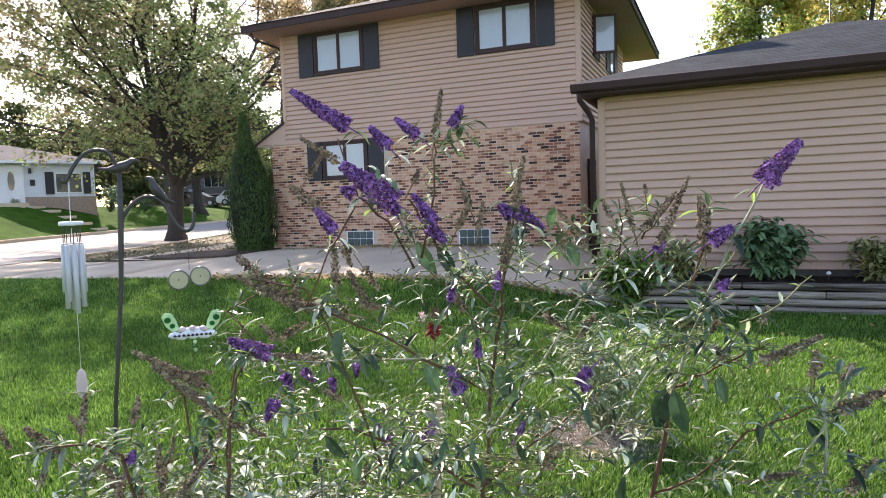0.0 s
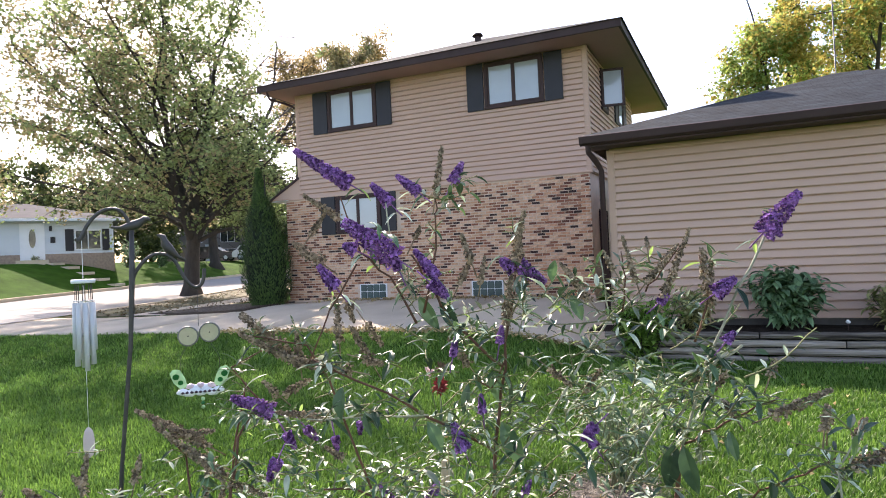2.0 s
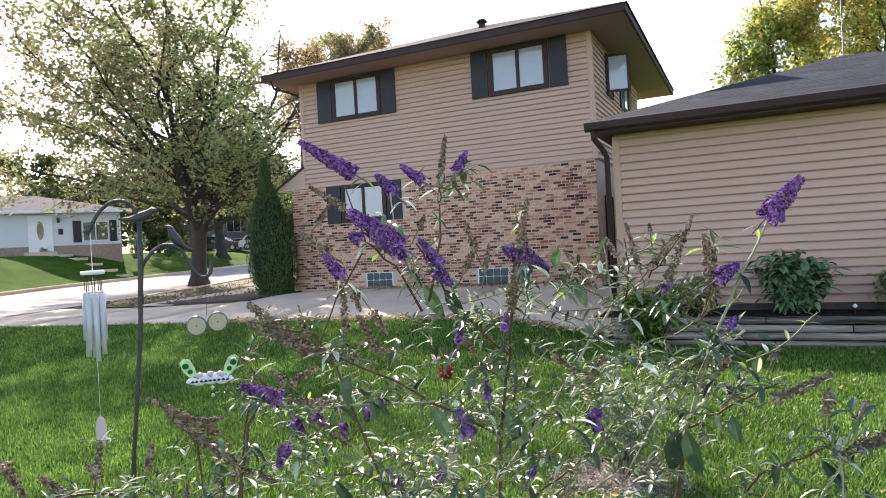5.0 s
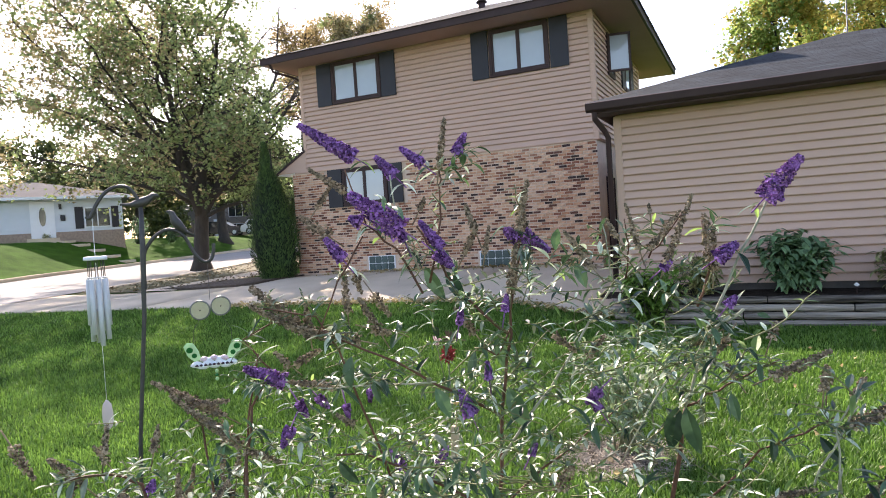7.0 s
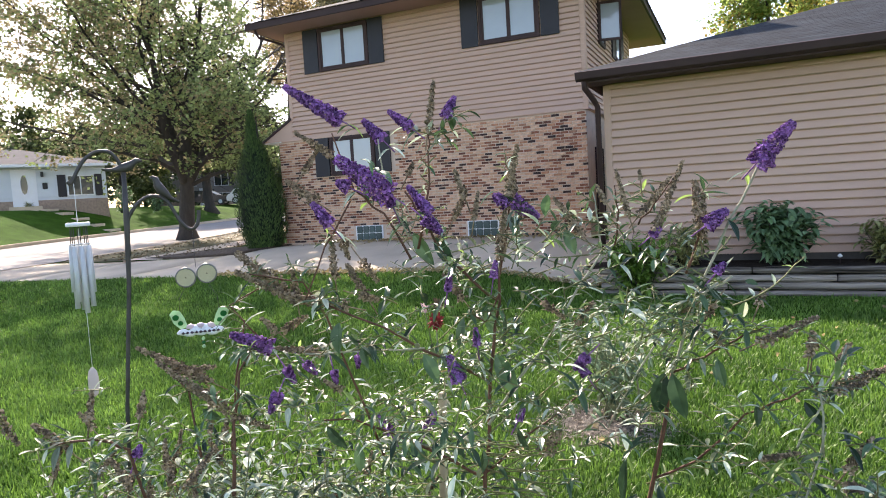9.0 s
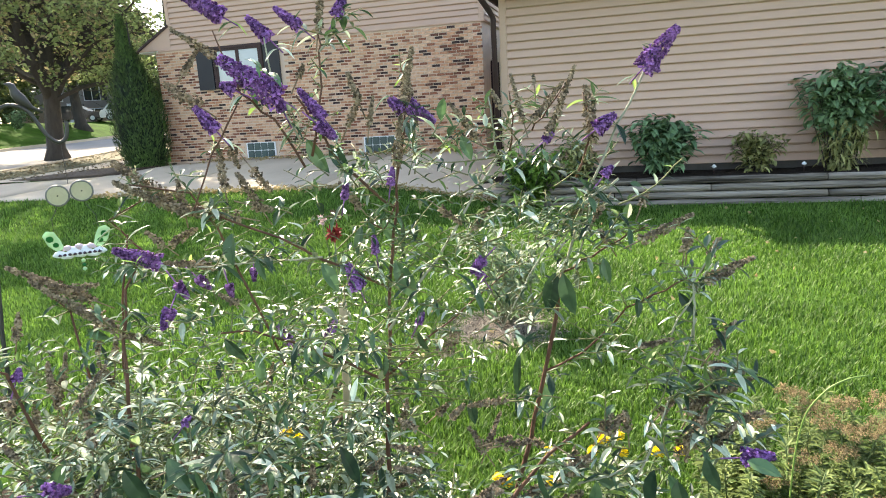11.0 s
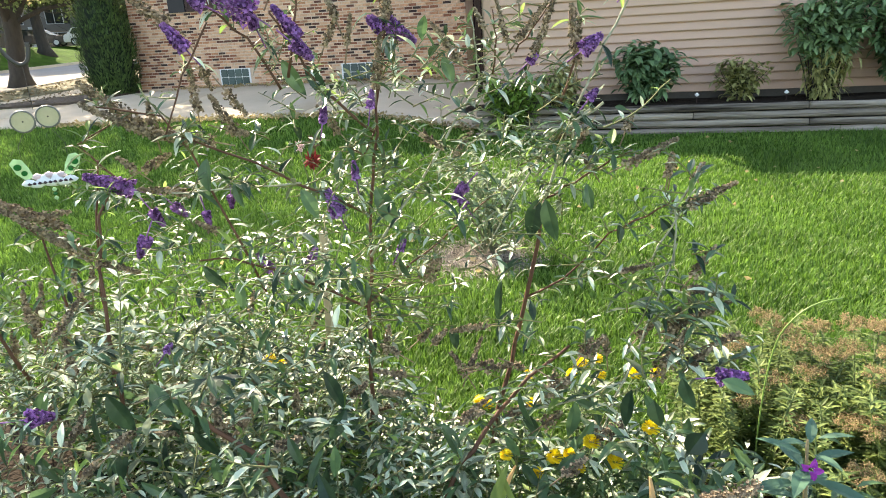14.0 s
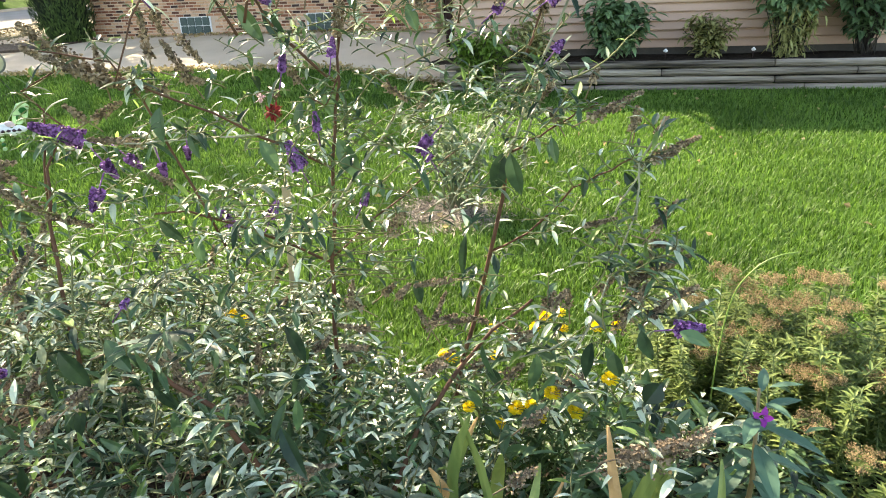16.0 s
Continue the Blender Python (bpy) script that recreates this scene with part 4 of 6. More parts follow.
tube(bm, [(0, 0, 0.002), (0, 0, 0.005), (0, 0, 0.019), (0, 0, 0.023)], [0.052, 0.056, 0.056, 0.050], 24)
part("cap", bm, M_WHITE, chime)
bm = bmesh.new()
ring = [(0.046 * math.cos(a), 0.046 * math.sin(a), -0.088) for a in (6.2832 * k / 24 for k in range(25))]
tube(bm, ring, 0.004, 6, False)
part("ring", bm, M_TUBE, chime)
for k in range(8):
    a = k * math.pi / 4 + 0.3
    x, y, ln = 0.040 * math.cos(a), 0.040 * math.sin(a), (0.41, 0.34, 0.37, 0.43, 0.42, 0.33, 0.38, 0.44)[k]
    bm = bmesh.new()
    tube(bm, [(x, y, -0.095), (x * 1.12, y * 1.12, -ln)], 0.0125, 10)
    tb = part("tube", bm, M_TUBE, chime)
    bm = bmesh.new()
    tube(bm, [(x * 0.95, y * 0.95, 0.004), (x, y, -0.10)], 0.0024, 5)
    part("cord", bm, M_IRON, tb)
bm = bmesh.new()
tube(bm, [(0, 0, -0.01), (0, 0, -0.75)], 0.0014, 5)
part("cord", bm, M_WHITE, chime)
bm = bmesh.new()
tube(bm, [(0, 0, -0.27), (0, 0, -0.265), (0, 0, -0.255), (0, 0, -0.25)], [0.02, 0.026, 0.026, 0.02], 14)
part("clapper", bm, M_TUBE, chime)
bm = bmesh.new()
tube(bm, [(0, 0, -0.73), (0, 0, -0.75), (0, 0, -0.79), (0, 0, -0.84), (0, 0, -0.87), (0, 0, -0.885)], [0.005, 0.018, 0.024, 0.024, 0.017, 0.005], 14)
for v in bm.verts:
    v.co.x, v.co.y = v.co.x * 1.15, v.co.y * 0.18
bm.transform(Matrix.Rotation(radians(35), 4, "Z"))
part("sail", bm, mat("pale_sail", (0.62, 0.50, 0.47), 0.3, 0.06, 8, 40, 0.02), chime)

orn = thing("hanging_ornament", "hanging glass butterfly ornament with green wings", "garden ornament", (-2.765, 3.268, 0.9))
M_DISC = mat("pale_yellow_glass", (0.46, 0.46, 0.34), 0.15, 0.08, 20, 80, 0.05, trans=0.3)
M_RIM = mat("grey_rim", (0.16, 0.16, 0.15), 0.4, 0.2, 10, 60, 0.1, metal=0.5)
M_PINK = mat("pale_pink_glass", (0.62, 0.48, 0.52), 0.3, 0.2, 20, 60, 0)
OT = Matrix.Rotation(radians(41), 4, "Z")
bm = bmesh.new()
tube(bm, [(0.0, 0.0, 0.43), (0.0, 0.0, 0.21)], 0.0015, 5)
part("wire", bm, M_IRON, orn)
for dx, z in ((-0.055, 0.157), (0.055, 0.172)):
    disc = new("disc")
    disc.parent = orn
    bm = bmesh.new()
    tube(bm, [(0, -0.004, 0), (0, 0.004, 0)], 0.048, 28)
    bm.transform(OT @ Matrix.Translation((dx, 0, z)))
    part("glass", bm, M_DISC, disc)
    bm = bmesh.new()
    ring = [(0.050 * math.cos(a), 0, 0.050 * math.sin(a)) for a in (6.2832 * k / 28 for k in range(29))]
    tube(bm, ring, 0.0055, 6, False)
    bm.transform(OT @ Matrix.Translation((dx, 0, z)))
    part("rim", bm, M_RIM, disc)
    bm = bmesh.new()
    tube(bm, [(0, -0.007, 0), (0, 0.007, 0)], 0.004, 8)
    bm.transform(OT @ Matrix.Translation((dx, 0, z)))
    part("stud", bm, M_IRON, disc)
for sx in (-1, 1):
    bm = bmesh.new()
    tube(bm, [(sx * 0.06, 0, 0.11), (sx * 0.10, 0, 0.04), (sx * 0.10, 0, -0.06)], 0.0013, 5)
    bm.transform(OT)
    part("wire", bm, M_IRON, orn)
    wing = new("wing")
    wing.parent = orn
    bm = bmesh.new()
    shape = [(0.0, 0.0), (0.035, -0.005), (0.062, 0.03), (0.075, 0.085), (0.055, 0.105), (0.025, 0.095), (0.008, 0.05)]
    prism(bm, shape, "y", -0.004, 0.004)
    bmesh.ops.bevel(bm, geom=bm.edges[:], offset=0.003, segments=1, affect="EDGES")
    WM = OT @ Matrix.Translation((sx * 0.066, 0, -0.115)) @ Matrix.Rotation(radians(sx * 5), 4, "Y") @ Matrix.Diagonal((sx * 1.1, 1, 1, 1))
    bm.transform(WM)
    part("glass", bm, mat("pale_green_glass", (0.42, 0.60, 0.42), 0.3, 0.2, 10, 40, 0, trans=0.5), wing)
    for wx, wz, r in ((0.030, 0.028, 0.013), (0.048, 0.062, 0.016)):
        bm = bmesh.new()
        tube(bm, [(wx, -0.007, wz), (wx, 0.007, wz)], r, 12)
        bm.transform(WM)
        part("spot", bm, mat("dark_green_glass", (0.01, 0.16, 0.04), 0.2, 0.1, 10, 40, 0, trans=0.3), wing)
for k in range(7):
    bm = bmesh.new()
    x, dz = -0.09 + 0.03 * k, (0.004, -0.006, 0.008, -0.004, 0.006, -0.008, 0.003)[k]
    tube(bm, [(x - 0.034, 0, -0.15 + dz), (x - 0.018, -0.004, -0.146 + dz), (x, -0.006, -0.144 + dz), (x + 0.018, -0.004, -0.148 + dz), (x + 0.034, 0, -0.15 + dz)], [0.004, 0.016, 0.020, 0.016, 0.004], 10)
    bm.transform(OT)
    part("glass_lobe", bm, M_WHITE, orn, "white glass lobe")
for k in range(5):
    bm = bmesh.new()
    x, dz = -0.052 + 0.026 * k, (0.003, -0.004, 0.006, -0.003, 0.002)[k]
    tube(bm, [(x - 0.024, 0.004, -0.122 + dz), (x - 0.012, 0.0, -0.118 + dz), (x, -0.003, -0.116 + dz), (x + 0.013, 0.0, -0.119 + dz), (x + 0.025, 0.004, -0.123 + dz)], [0.004, 0.013, 0.016, 0.013, 0.004], 10)
    bm.transform(OT)
    part("glass_lobe", bm, M_WHITE if k % 2 else M_PINK, orn, "white glass lobe" if k % 2 else "pale pink glass lobe")
for k in range(9):
    bm = bmesh.new()
    x = -0.09 + 0.0225 * k
    tube(bm, [(x - 0.010, -0.018, -0.146), (x, -0.024, -0.143), (x + 0.010, -0.018, -0.147)], [0.003, 0.008, 0.003], 8)
    bm.transform(OT)
    part("pebble", bm, mat("dark_glass_pebble", (0.07, 0.04, 0.06), 0.15, 0.3, 20, 40, 0) if k == 0 else bpy.data.materials["dark_glass_pebble"], orn)
for k, col in enumerate(("pale_green_glass", "dark_green_glass", "pale_green_glass")):
    bm = bmesh.new()
    z = -0.185 - 0.022 * k
    tube(bm, [(0.012, 0, z + 0.010), (0.012, 0, z + 0.004), (0.012, 0, z - 0.004), (0.012, 0, z - 0.010)], [0.003, 0.010, 0.010, 0.003], 10)
    part("bead", bm, bpy.data.materials[col], orn)

# ---- garden bed and mulch ring ----
laid("garden_bed", (-2.6, 3.0, lambda x: (-0.8, 2.45 + 0.25 * math.sin(x * 1.7) + 0.15 * math.sin(x * 4.1))), 0.02, M_SOIL, "dark soil of the flower bed", "flower bed", step=0.15)
M_STRAW = mat("dry_straw", (0.11, 0.09, 0.068), 0.95, 0.5, 14, 80, 0.9, hue=(0.34, 0.29, 0.23), island=1.2)
RING = (-0.86, 4.74)
bm = bmesh.new()
rows = []
for r in (0.0, 0.14, 0.23, 0.31, 0.36):
    rows.append([bm.verts.new((RING[0] + r * math.cos(a) * (1 + 0.12 * noise.noise((math.cos(a) * 2, math.sin(a) * 2, 3))), RING[1] + r * math.sin(a), ground_z(*RING) + 0.012 * (1 - (r / 0.40) ** 2) - 0.004)) for a in (6.2832 * k / 26 for k in range(26))])
for a, b in zip(rows, rows[1:]):
    for k in range(26):
        bm.faces.new((a[k], a[(k + 1) % 26], b[(k + 1) % 26], b[k]))
tagged(part("mulch_ring", bm, M_STRAW), "round patch of dry straw mulch in the lawn", "mulch ring", kind="structure")
chips = Leaves()
rnd = random.Random(9)
for k in range(3600):
    a, r = rnd.uniform(0, 6.283), 0.42 * math.sqrt(rnd.random())
    b = rnd.uniform(0, 6.283)
    chips.blade((RING[0] + r * math.cos(a), RING[1] + r * math.sin(a), ground_z(*RING) + 0.012 * max(0, 1 - (r / 0.40) ** 2) + rnd.uniform(0.0, 0.035)), (math.cos(b), math.sin(b), rnd.gauss(0, 0.2)), (0, 0, 1), rnd.uniform(0.03, 0.11), rnd.uniform(0.004, 0.010), 0.1)
tagged(chips.done("straw_mulch", M_STRAW, None), "loose dry straw and bark chips", "mulch")
L_WILLOW = leaf_mat("slender_green_leaf", (0.13, 0.185, 0.09), (0.24, 0.31, 0.17), 0.3)
shrub("shrub", "young slender-leaved shrub in the straw ring", (-0.80, 4.82, -0.10), (0.42, 0.42, 0.72), 640, 0.085, L_WILLOW, 81, wide=0.3, low=0.35, stem_mat=mat("grey_green_stem", (0.17, 0.18, 0.10), 0.8, 0.3, 20, 80, 0.2))

stake = thing("wooden_stake", "pale wooden plant stake behind the flowers", "stake", (-1.2, 2.94, -0.12))
bm = bmesh.new()
box(bm, -0.014, -0.014, -0.1, 0.014, 0.014, 0.74)
bmesh.ops.bevel(bm, geom=bm.edges[:], offset=0.003, segments=1, affect="EDGES")
bm.transform(Matrix.Rotation(radians(3), 4, "Y"))
part("post", bm, mat("pale_wood", (0.50, 0.40, 0.27), 0.8, 0.2, 6, 50, 0.3, stretch=(1, 1, 0.1)), stake)

# tall staked flower past its bloom
wilted = thing("dahlia", "tall thin flower with a wilted dark red head", "flower", (-1.20, 3.0, -0.12))
bm = bmesh.new()
tube(bm, [(0.02, -0.01, -0.03), (0.01, 0.0, 0.5), (0.0, 0.0, 0.98)], [0.005, 0.004, 0.003], 6)
tube(bm, [(0.005, 0.0, 0.78), (-0.03, 0.0, 0.95), (-0.048, 0.0, 1.055)], [0.003, 0.0025, 0.002], 6)
part("stem", bm, mat("dull_green_stem", (0.12, 0.15, 0.06), 0.7, 0.3, 20, 90, 0.2), wilted)
for hx, hz, size, n, petal in ((0.0, 1.02, 0.034, 60, mat("wilted_red_petal", (0.14, 0.012, 0.015), 0.7, 0.4, 40, 200, 0, hue=(0.24, 0.03, 0.03), island=1.0, trans=0.2)),
                               (-0.05, 1.075, 0.022, 26, mat("pale_pink_petal", (0.62, 0.44, 0.46), 0.6, 0.2, 40, 200, 0, trans=0.3)),
                               (0.012, 1.09, 0.026, 34, mat("dry_brown_petal", (0.13, 0.085, 0.05), 0.9, 0.4, 40, 200, 0, island=1.0))):
    head, hr = Leaves(), random.Random(int(hz * 1000))
    for k in range(n):
        o = Vector((hr.gauss(0, 1), hr.gauss(0, 1), hr.gauss(0, 1) - 0.3)).normalized()
        head.blade(Vector((hx, 0, hz)) + o * size * 0.2, o, (hr.gauss(0, 1), hr.gauss(0, 1), hr.gauss(0, 1)), size * hr.uniform(0.7, 1.1), size * 0.42, 0.5)
    head.done("flower_head", petal, wilted, kind="part")
wl = Leaves()
for k in range(26):
    a, z = k * 2.4, 0.15 + 0.03 * k
    wl.blade((0.01, 0, z), (math.cos(a), math.sin(a), 0.2), (0, 0, 1), 0.085, 0.022, 0.5, 0.2, True)
wl.done("foliage", L_WILLOW, wilted)

# ---- butterfly bush ----
bush = thing("butterfly_bush", "tall butterfly bush with purple spikes and brown seed heads", "shrub", (0, 0, 0))
M_CANE = mat("red_brown_cane", (0.115, 0.052, 0.03), 0.7, 0.3, 20, 90, 0.4, stretch=(1, 1, 0.3))
M_PALESTEM = mat("silver_stem", (0.33, 0.33, 0.24), 0.7, 0.2, 20, 90, 0.2)
M_TWIG = mat("olive_twig", (0.150, 0.155, 0.065), 0.75, 0.3, 20, 90, 0.2)
# silvery undersides, brightened so these leaves also carry sunlit highlights
L_SILVER = mat("silver_leaf", (0.22, 0.28, 0.175), 0.34, 0.40, 3, 40, 0, hue=(0.49, 0.56, 0.43), island=1.2, trans=0.16)
# dark green uppers, deepened to add the bush's inner shade
L_DEEP = mat("deep_leaf", (0.020, 0.052, 0.027), 0.34, 0.3, 3, 40, 0, hue=(0.080, 0.150, 0.066), island=1.0, trans=0.2)
L_YOUNG = mat("young_leaf", (0.13, 0.24, 0.05), 0.45, 0.3, 3, 40, 0, hue=(0.24, 0.36, 0.10), island=0.8, trans=0.5)
M_PURPLE = mat("purple_floret", (0.15, 0.04, 0.215), 0.6, 0.45, 30, 200, 0, hue=(0.36, 0.17, 0.45), island=1.0, trans=0.3)
M_SEED = mat("brown_seed_head", (0.16, 0.118, 0.078), 0.9, 0.4, 30, 200, 0.2, hue=(0.31, 0.24, 0.16), island=1.0, trans=0.1)
bush_rnd = random.Random(17)
silver, deep, young = Leaves(), Leaves(), Leaves()
twigs = bmesh.new()


def leaf_at(p, out, length, width, droop=0.45):
    pick = bush_rnd.random()
    (young if pick > 0.92 else silver if pick < 0.25 + 0.19 * smooth((0.85 - p.z) / 0.5) else deep).blade(p, out, (0, 0, 1), length, width, droop, 0.22, True)


def twig(start, way, length, leaf, gap=0.034, bare=0.12):
    """A thin shoot with leaves in pairs."""
    pts, d = limb(twigs, bush_rnd, start, way, length, 0.0026, 0.0012, 0.10, 6, 4, 0.03)
    n = max(2, int(length * (1 - bare) / gap))
    for k in range(n):
        f = bare + (1 - bare) * (k + 0.5) / n
        i = min(5, int(f * 6))
        p = pts[i].lerp(pts[i + 1], f * 6 - i)
        axis = (pts[i + 1] - pts[i]).normalized()
        a = bush_rnd.uniform(0, 6.283)
        u = axis.cross(Vector((math.cos(a), math.sin(a), 0.3))).normalized()
        u = Vector((u.x, u.y, u.z * 0.3)).normalized()
        for s in (1, -1):
            if bush_rnd.random() < 0.88:
                ln = leaf * bush_rnd.uniform(0.55, 1.2) * (1.1 - 0.45 * f)
                leaf_at(p, u * s + axis * bush_rnd.uniform(0.1, 0.7) + Vector((0, 0, bush_rnd.uniform(-0.1, 0.40))), ln, ln * bush_rnd.uniform(0.22, 0.34), bush_rnd.uniform(0.1, 0.55))
    return pts[-1]


def stem(pts, r0, r1, material=None):
    ps = [Vector(p) for p in pts]
    fine = []
    for a, b in zip(ps, ps[1:]):
        for k in range(3):
            fine.append(a.lerp(b, k / 3) + Vector((bush_rnd.gauss(0, 0.003), bush_rnd.gauss(0, 0.003), bush_rnd.gauss(0, 0.002))))
    fine.append(ps[-1])
    n = len(fine) - 1
    bm = bmesh.new()
    tube(bm, fine, [r0 + (r1 - r0) * i / n for i in range(n + 1)], 7)
    part("cane", bm, material or M_CANE, bush)
    for i in range(1, n):
        if fine[i].z < 0.05:
            continue
        for s in range(bush_rnd.choice((0, 1, 1, 2))):
            a = bush_rnd.uniform(0, 6.283)
            up = bush_rnd.uniform(-0.2, 0.9)
            twig(fine[i], (math.cos(a), math.sin(a), up), bush_rnd.uniform(0.04, 0.13), bush_rnd.uniform(0.04, 0.075), 0.028, 0.05)


def pale_stem(pts, r0, r1):
    stem(pts, r0, r1, M_PALESTEM)


def spike_of(name, tip, base, radius, material, count, size, ragged, stalk):
    """A tapering spike of many small pointed florets round a stalk."""
    tip, base = Vector(tip), Vector(base)
    axis = tip - base
    length = axis.length
    d = axis.normalized()
    u = d.cross(Vector((0.2, 0.3, 1))).normalized()
    w = d.cross(u)
    bm = bmesh.new()
    tube(bm, [base - d * stalk, base + axis * 0.5, base + axis * 0.92], [0.0022, 0.002, 0.001], 5)
    n = max(24, int(count * length / 0.12))
    for k in range(n):
        f = ((k + bush_rnd.random()) / n) ** 0.9
        a = k * 2.4 + bush_rnd.uniform(-0.3, 0.3)
        r = radius * (1.0 - 0.68 * f ** 1.5) * bush_rnd.uniform(1 - ragged, 1.08)
        o = math.cos(a) * u + math.sin(a) * w
        c = base + axis * f + o * r * 0.72
        s = size * bush_rnd.uniform(0.7, 1.25) * (1 - 0.35 * f)
        q = (o * 0.85 + d * 0.5).normalized()
        e = q.cross(d)
        if e.length < 1e-4:
            e = u
        e.normalize()
        h = q.cross(e)
        v = [bm.verts.new(c + x) for x in (-q * s * 1.2, q * s * 0.55 + e * s, q * s * 0.55 + h * s, q * s * 0.55 - e * s, q * s * 0.55 - h * s, q * s * 0.25)]
        for i, j in ((1, 2), (2, 3), (3, 4), (4, 1)):
            bm.faces.new((v[0], v[i], v[j]))
            bm.faces.new((v[5], v[j], v[i]))
    me = bpy.data.meshes.new(name)
    bm.to_mesh(me)
    bm.free()
    me.materials.append(material)
    ob = new(name, me)
    ob.parent = bush
    return ob


def bloom(tip, base, radius):
    tip, base = Vector(tip), Vector(base)
    spike_of("flower_spike", tip, base, max(radius * 1.15, 0.014), M_PURPLE, 430, 0.0052, 0.5, 0.05)["label"] = "purple flower spike"
    d = (tip - base).normalized()
    for k in range(3):
        a = bush_rnd.uniform(0, 6.283)
        leaf_at(base - d * bush_rnd.uniform(0.01, 0.06), Vector((math.cos(a), math.sin(a), bush_rnd.uniform(-0.6, 0.3))), bush_rnd.uniform(0.04, 0.08), 0.012)


def seed_head(tip, base, radius):
    spike_of("seed_head", tip, base, max(radius * 1.2, 0.010), M_SEED, 105 + int(2600 * max(0, radius - 0.014)), 0.0056, 0.85, 0.05)["label"] = "brown seed head"


def hang_leaf(base, tip, width):
    base, tip = Vector(base), Vector(tip)
    out = tip - base
    deep.blade(base, out, Vector((bush_rnd.gauss(0, 0.5), bush_rnd.gauss(0, 0.5) - 0.8, 0.5)), out.length, width, 0.12, 0.2, True)


# main canes
stem([(-0.764, 2.207, -0.463), (-0.760, 2.263, 0.033), (-0.767, 2.315, 0.242), (-0.765, 2.370, 0.564), (-0.754, 2.427, 0.858), (-0.719, 2.440, 1.081), (-0.684, 2.452, 1.309), (-0.652, 2.463, 1.539)], 0.009, 0.0025)
stem([(-0.499, 2.247, -0.519), (-0.424, 2.419, -0.036), (-0.371, 2.530, 0.237), (-0.325, 2.587, 0.418), (-0.263, 2.595, 0.693), (-0.240, 2.597, 0.842)], 0.009, 0.006)
pale_stem([(-0.240, 2.597, 0.842), (-0.194, 2.601, 0.985), (-0.145, 2.603, 1.138), (-0.071, 2.605, 1.299), (0.000, 2.604, 1.436)], 0.005, 0.003)
stem([(-0.240, 2.597, 0.842), (-0.151, 2.603, 0.896), (-0.067, 2.585, 0.953), (0.012, 2.554, 1.002)], 0.004, 0.0025)
stem([(-1.426, 1.926, -0.307), (-1.466, 2.027, 0.307), (-1.482, 2.082, 0.572), (-1.510, 2.124, 0.732), (-1.488, 2.144, 0.916), (-1.464, 2.167, 1.061)], 0.0055, 0.0025)
stem([(-0.764, 2.370, 0.555), (-0.871, 2.268, 0.655), (-0.955, 2.167, 0.741), (-1.052, 2.107, 0.799), (-1.123, 2.058, 0.805)], 0.005, 0.0025)
stem([(-0.761, 2.371, 0.564), (-0.685, 2.452, 0.631), (-0.587, 2.586, 0.704), (-0.485, 2.661, 0.782), (-0.399, 2.728, 0.845)], 0.004, 0.002)
pale_stem([(-0.744, 2.378, 0.711), (-0.674, 2.456, 0.834), (-0.598, 2.531, 0.943), (-0.518, 2.603, 1.092), (-0.447, 2.669, 1.198), (-0.340, 2.686, 1.281)], 0.005, 0.003)
stem([(-0.763, 2.424, 0.840), (-0.826, 2.344, 0.904), (-0.888, 2.259, 0.965), (-0.990, 2.204, 1.040), (-1.095, 2.138, 1.105), (-1.159, 2.093, 1.150)], 0.005, 0.0025)
pale_stem([(-0.888, 2.259, 0.973), (-0.983, 2.208, 0.975), (-1.072, 2.154, 0.978), (-1.177, 2.080, 0.986)], 0.003, 0.002)
stem([(-0.724, 2.439, 1.082), (-0.796, 2.411, 1.153), (-0.865, 2.381, 1.238), (-0.914, 2.358, 1.335), (-0.960, 2.335, 1.429)], 0.005, 0.003)
stem([(-0.715, 2.442, 1.098), (-0.760, 2.425, 1.016), (-0.804, 2.408, 1.053)], 0.003, 0.002)
stem([(-0.291, 2.592, 0.519), (-0.180, 2.551, 0.599), (-0.046, 2.505, 0.766), (0.060, 2.451, 0.835), (0.133, 2.445, 0.887)], 0.004, 0.002)
stem([(-0.497, 1.935, 0.056), (-0.429, 2.059, 0.228), (-0.340, 2.180, 0.332), (-0.253, 2.244, 0.418), (-0.148, 2.303, 0.492)], 0.008, 0.004)
stem([(-0.771, 1.811, 0.204), (-0.877, 1.803, 0.404), (-0.996, 1.777, 0.514), (-1.059, 1.724, 0.613)], 0.008, 0.004)
pale_stem([(-0.294, 2.188, 0.332), (-0.141, 2.203, 0.374), (0.005, 2.204, 0.447)], 0.004, 0.002)
pale_stem([(-0.107, 2.204, 0.072), (-0.050, 2.255, 0.281), (0.036, 2.302, 0.489), (0.104, 2.347, 0.691), (0.128, 2.345, 0.789)], 0.0035, 0.002)
pale_stem([(0.117, 2.346, 0.724), (0.124, 2.345, 0.882), (0.172, 2.340, 1.004)], 0.003, 0.002)
pale_stem([(-0.071, 2.605, 1.137), (-0.152, 2.603, 1.071), (-0.185, 2.601, 0.914)], 0.004, 0.003)
stem([(-0.198, 2.650, 1.134), (-0.148, 2.653, 1.268), (-0.174, 2.652, 1.391)], 0.004, 0.003)
stem([(-0.340, 2.686, 1.281), (-0.288, 2.693, 1.347), (-0.220, 2.699, 1.427)], 0.003, 0.002)
stem([(-0.402, 2.677, 1.223), (-0.392, 2.679, 1.326), (-0.402, 2.677, 1.411)], 0.003, 0.002)
pale_stem([(-0.447, 2.669, 1.198), (-0.456, 2.667, 1.294), (-0.467, 2.665, 1.397)], 0.003, 0.002)
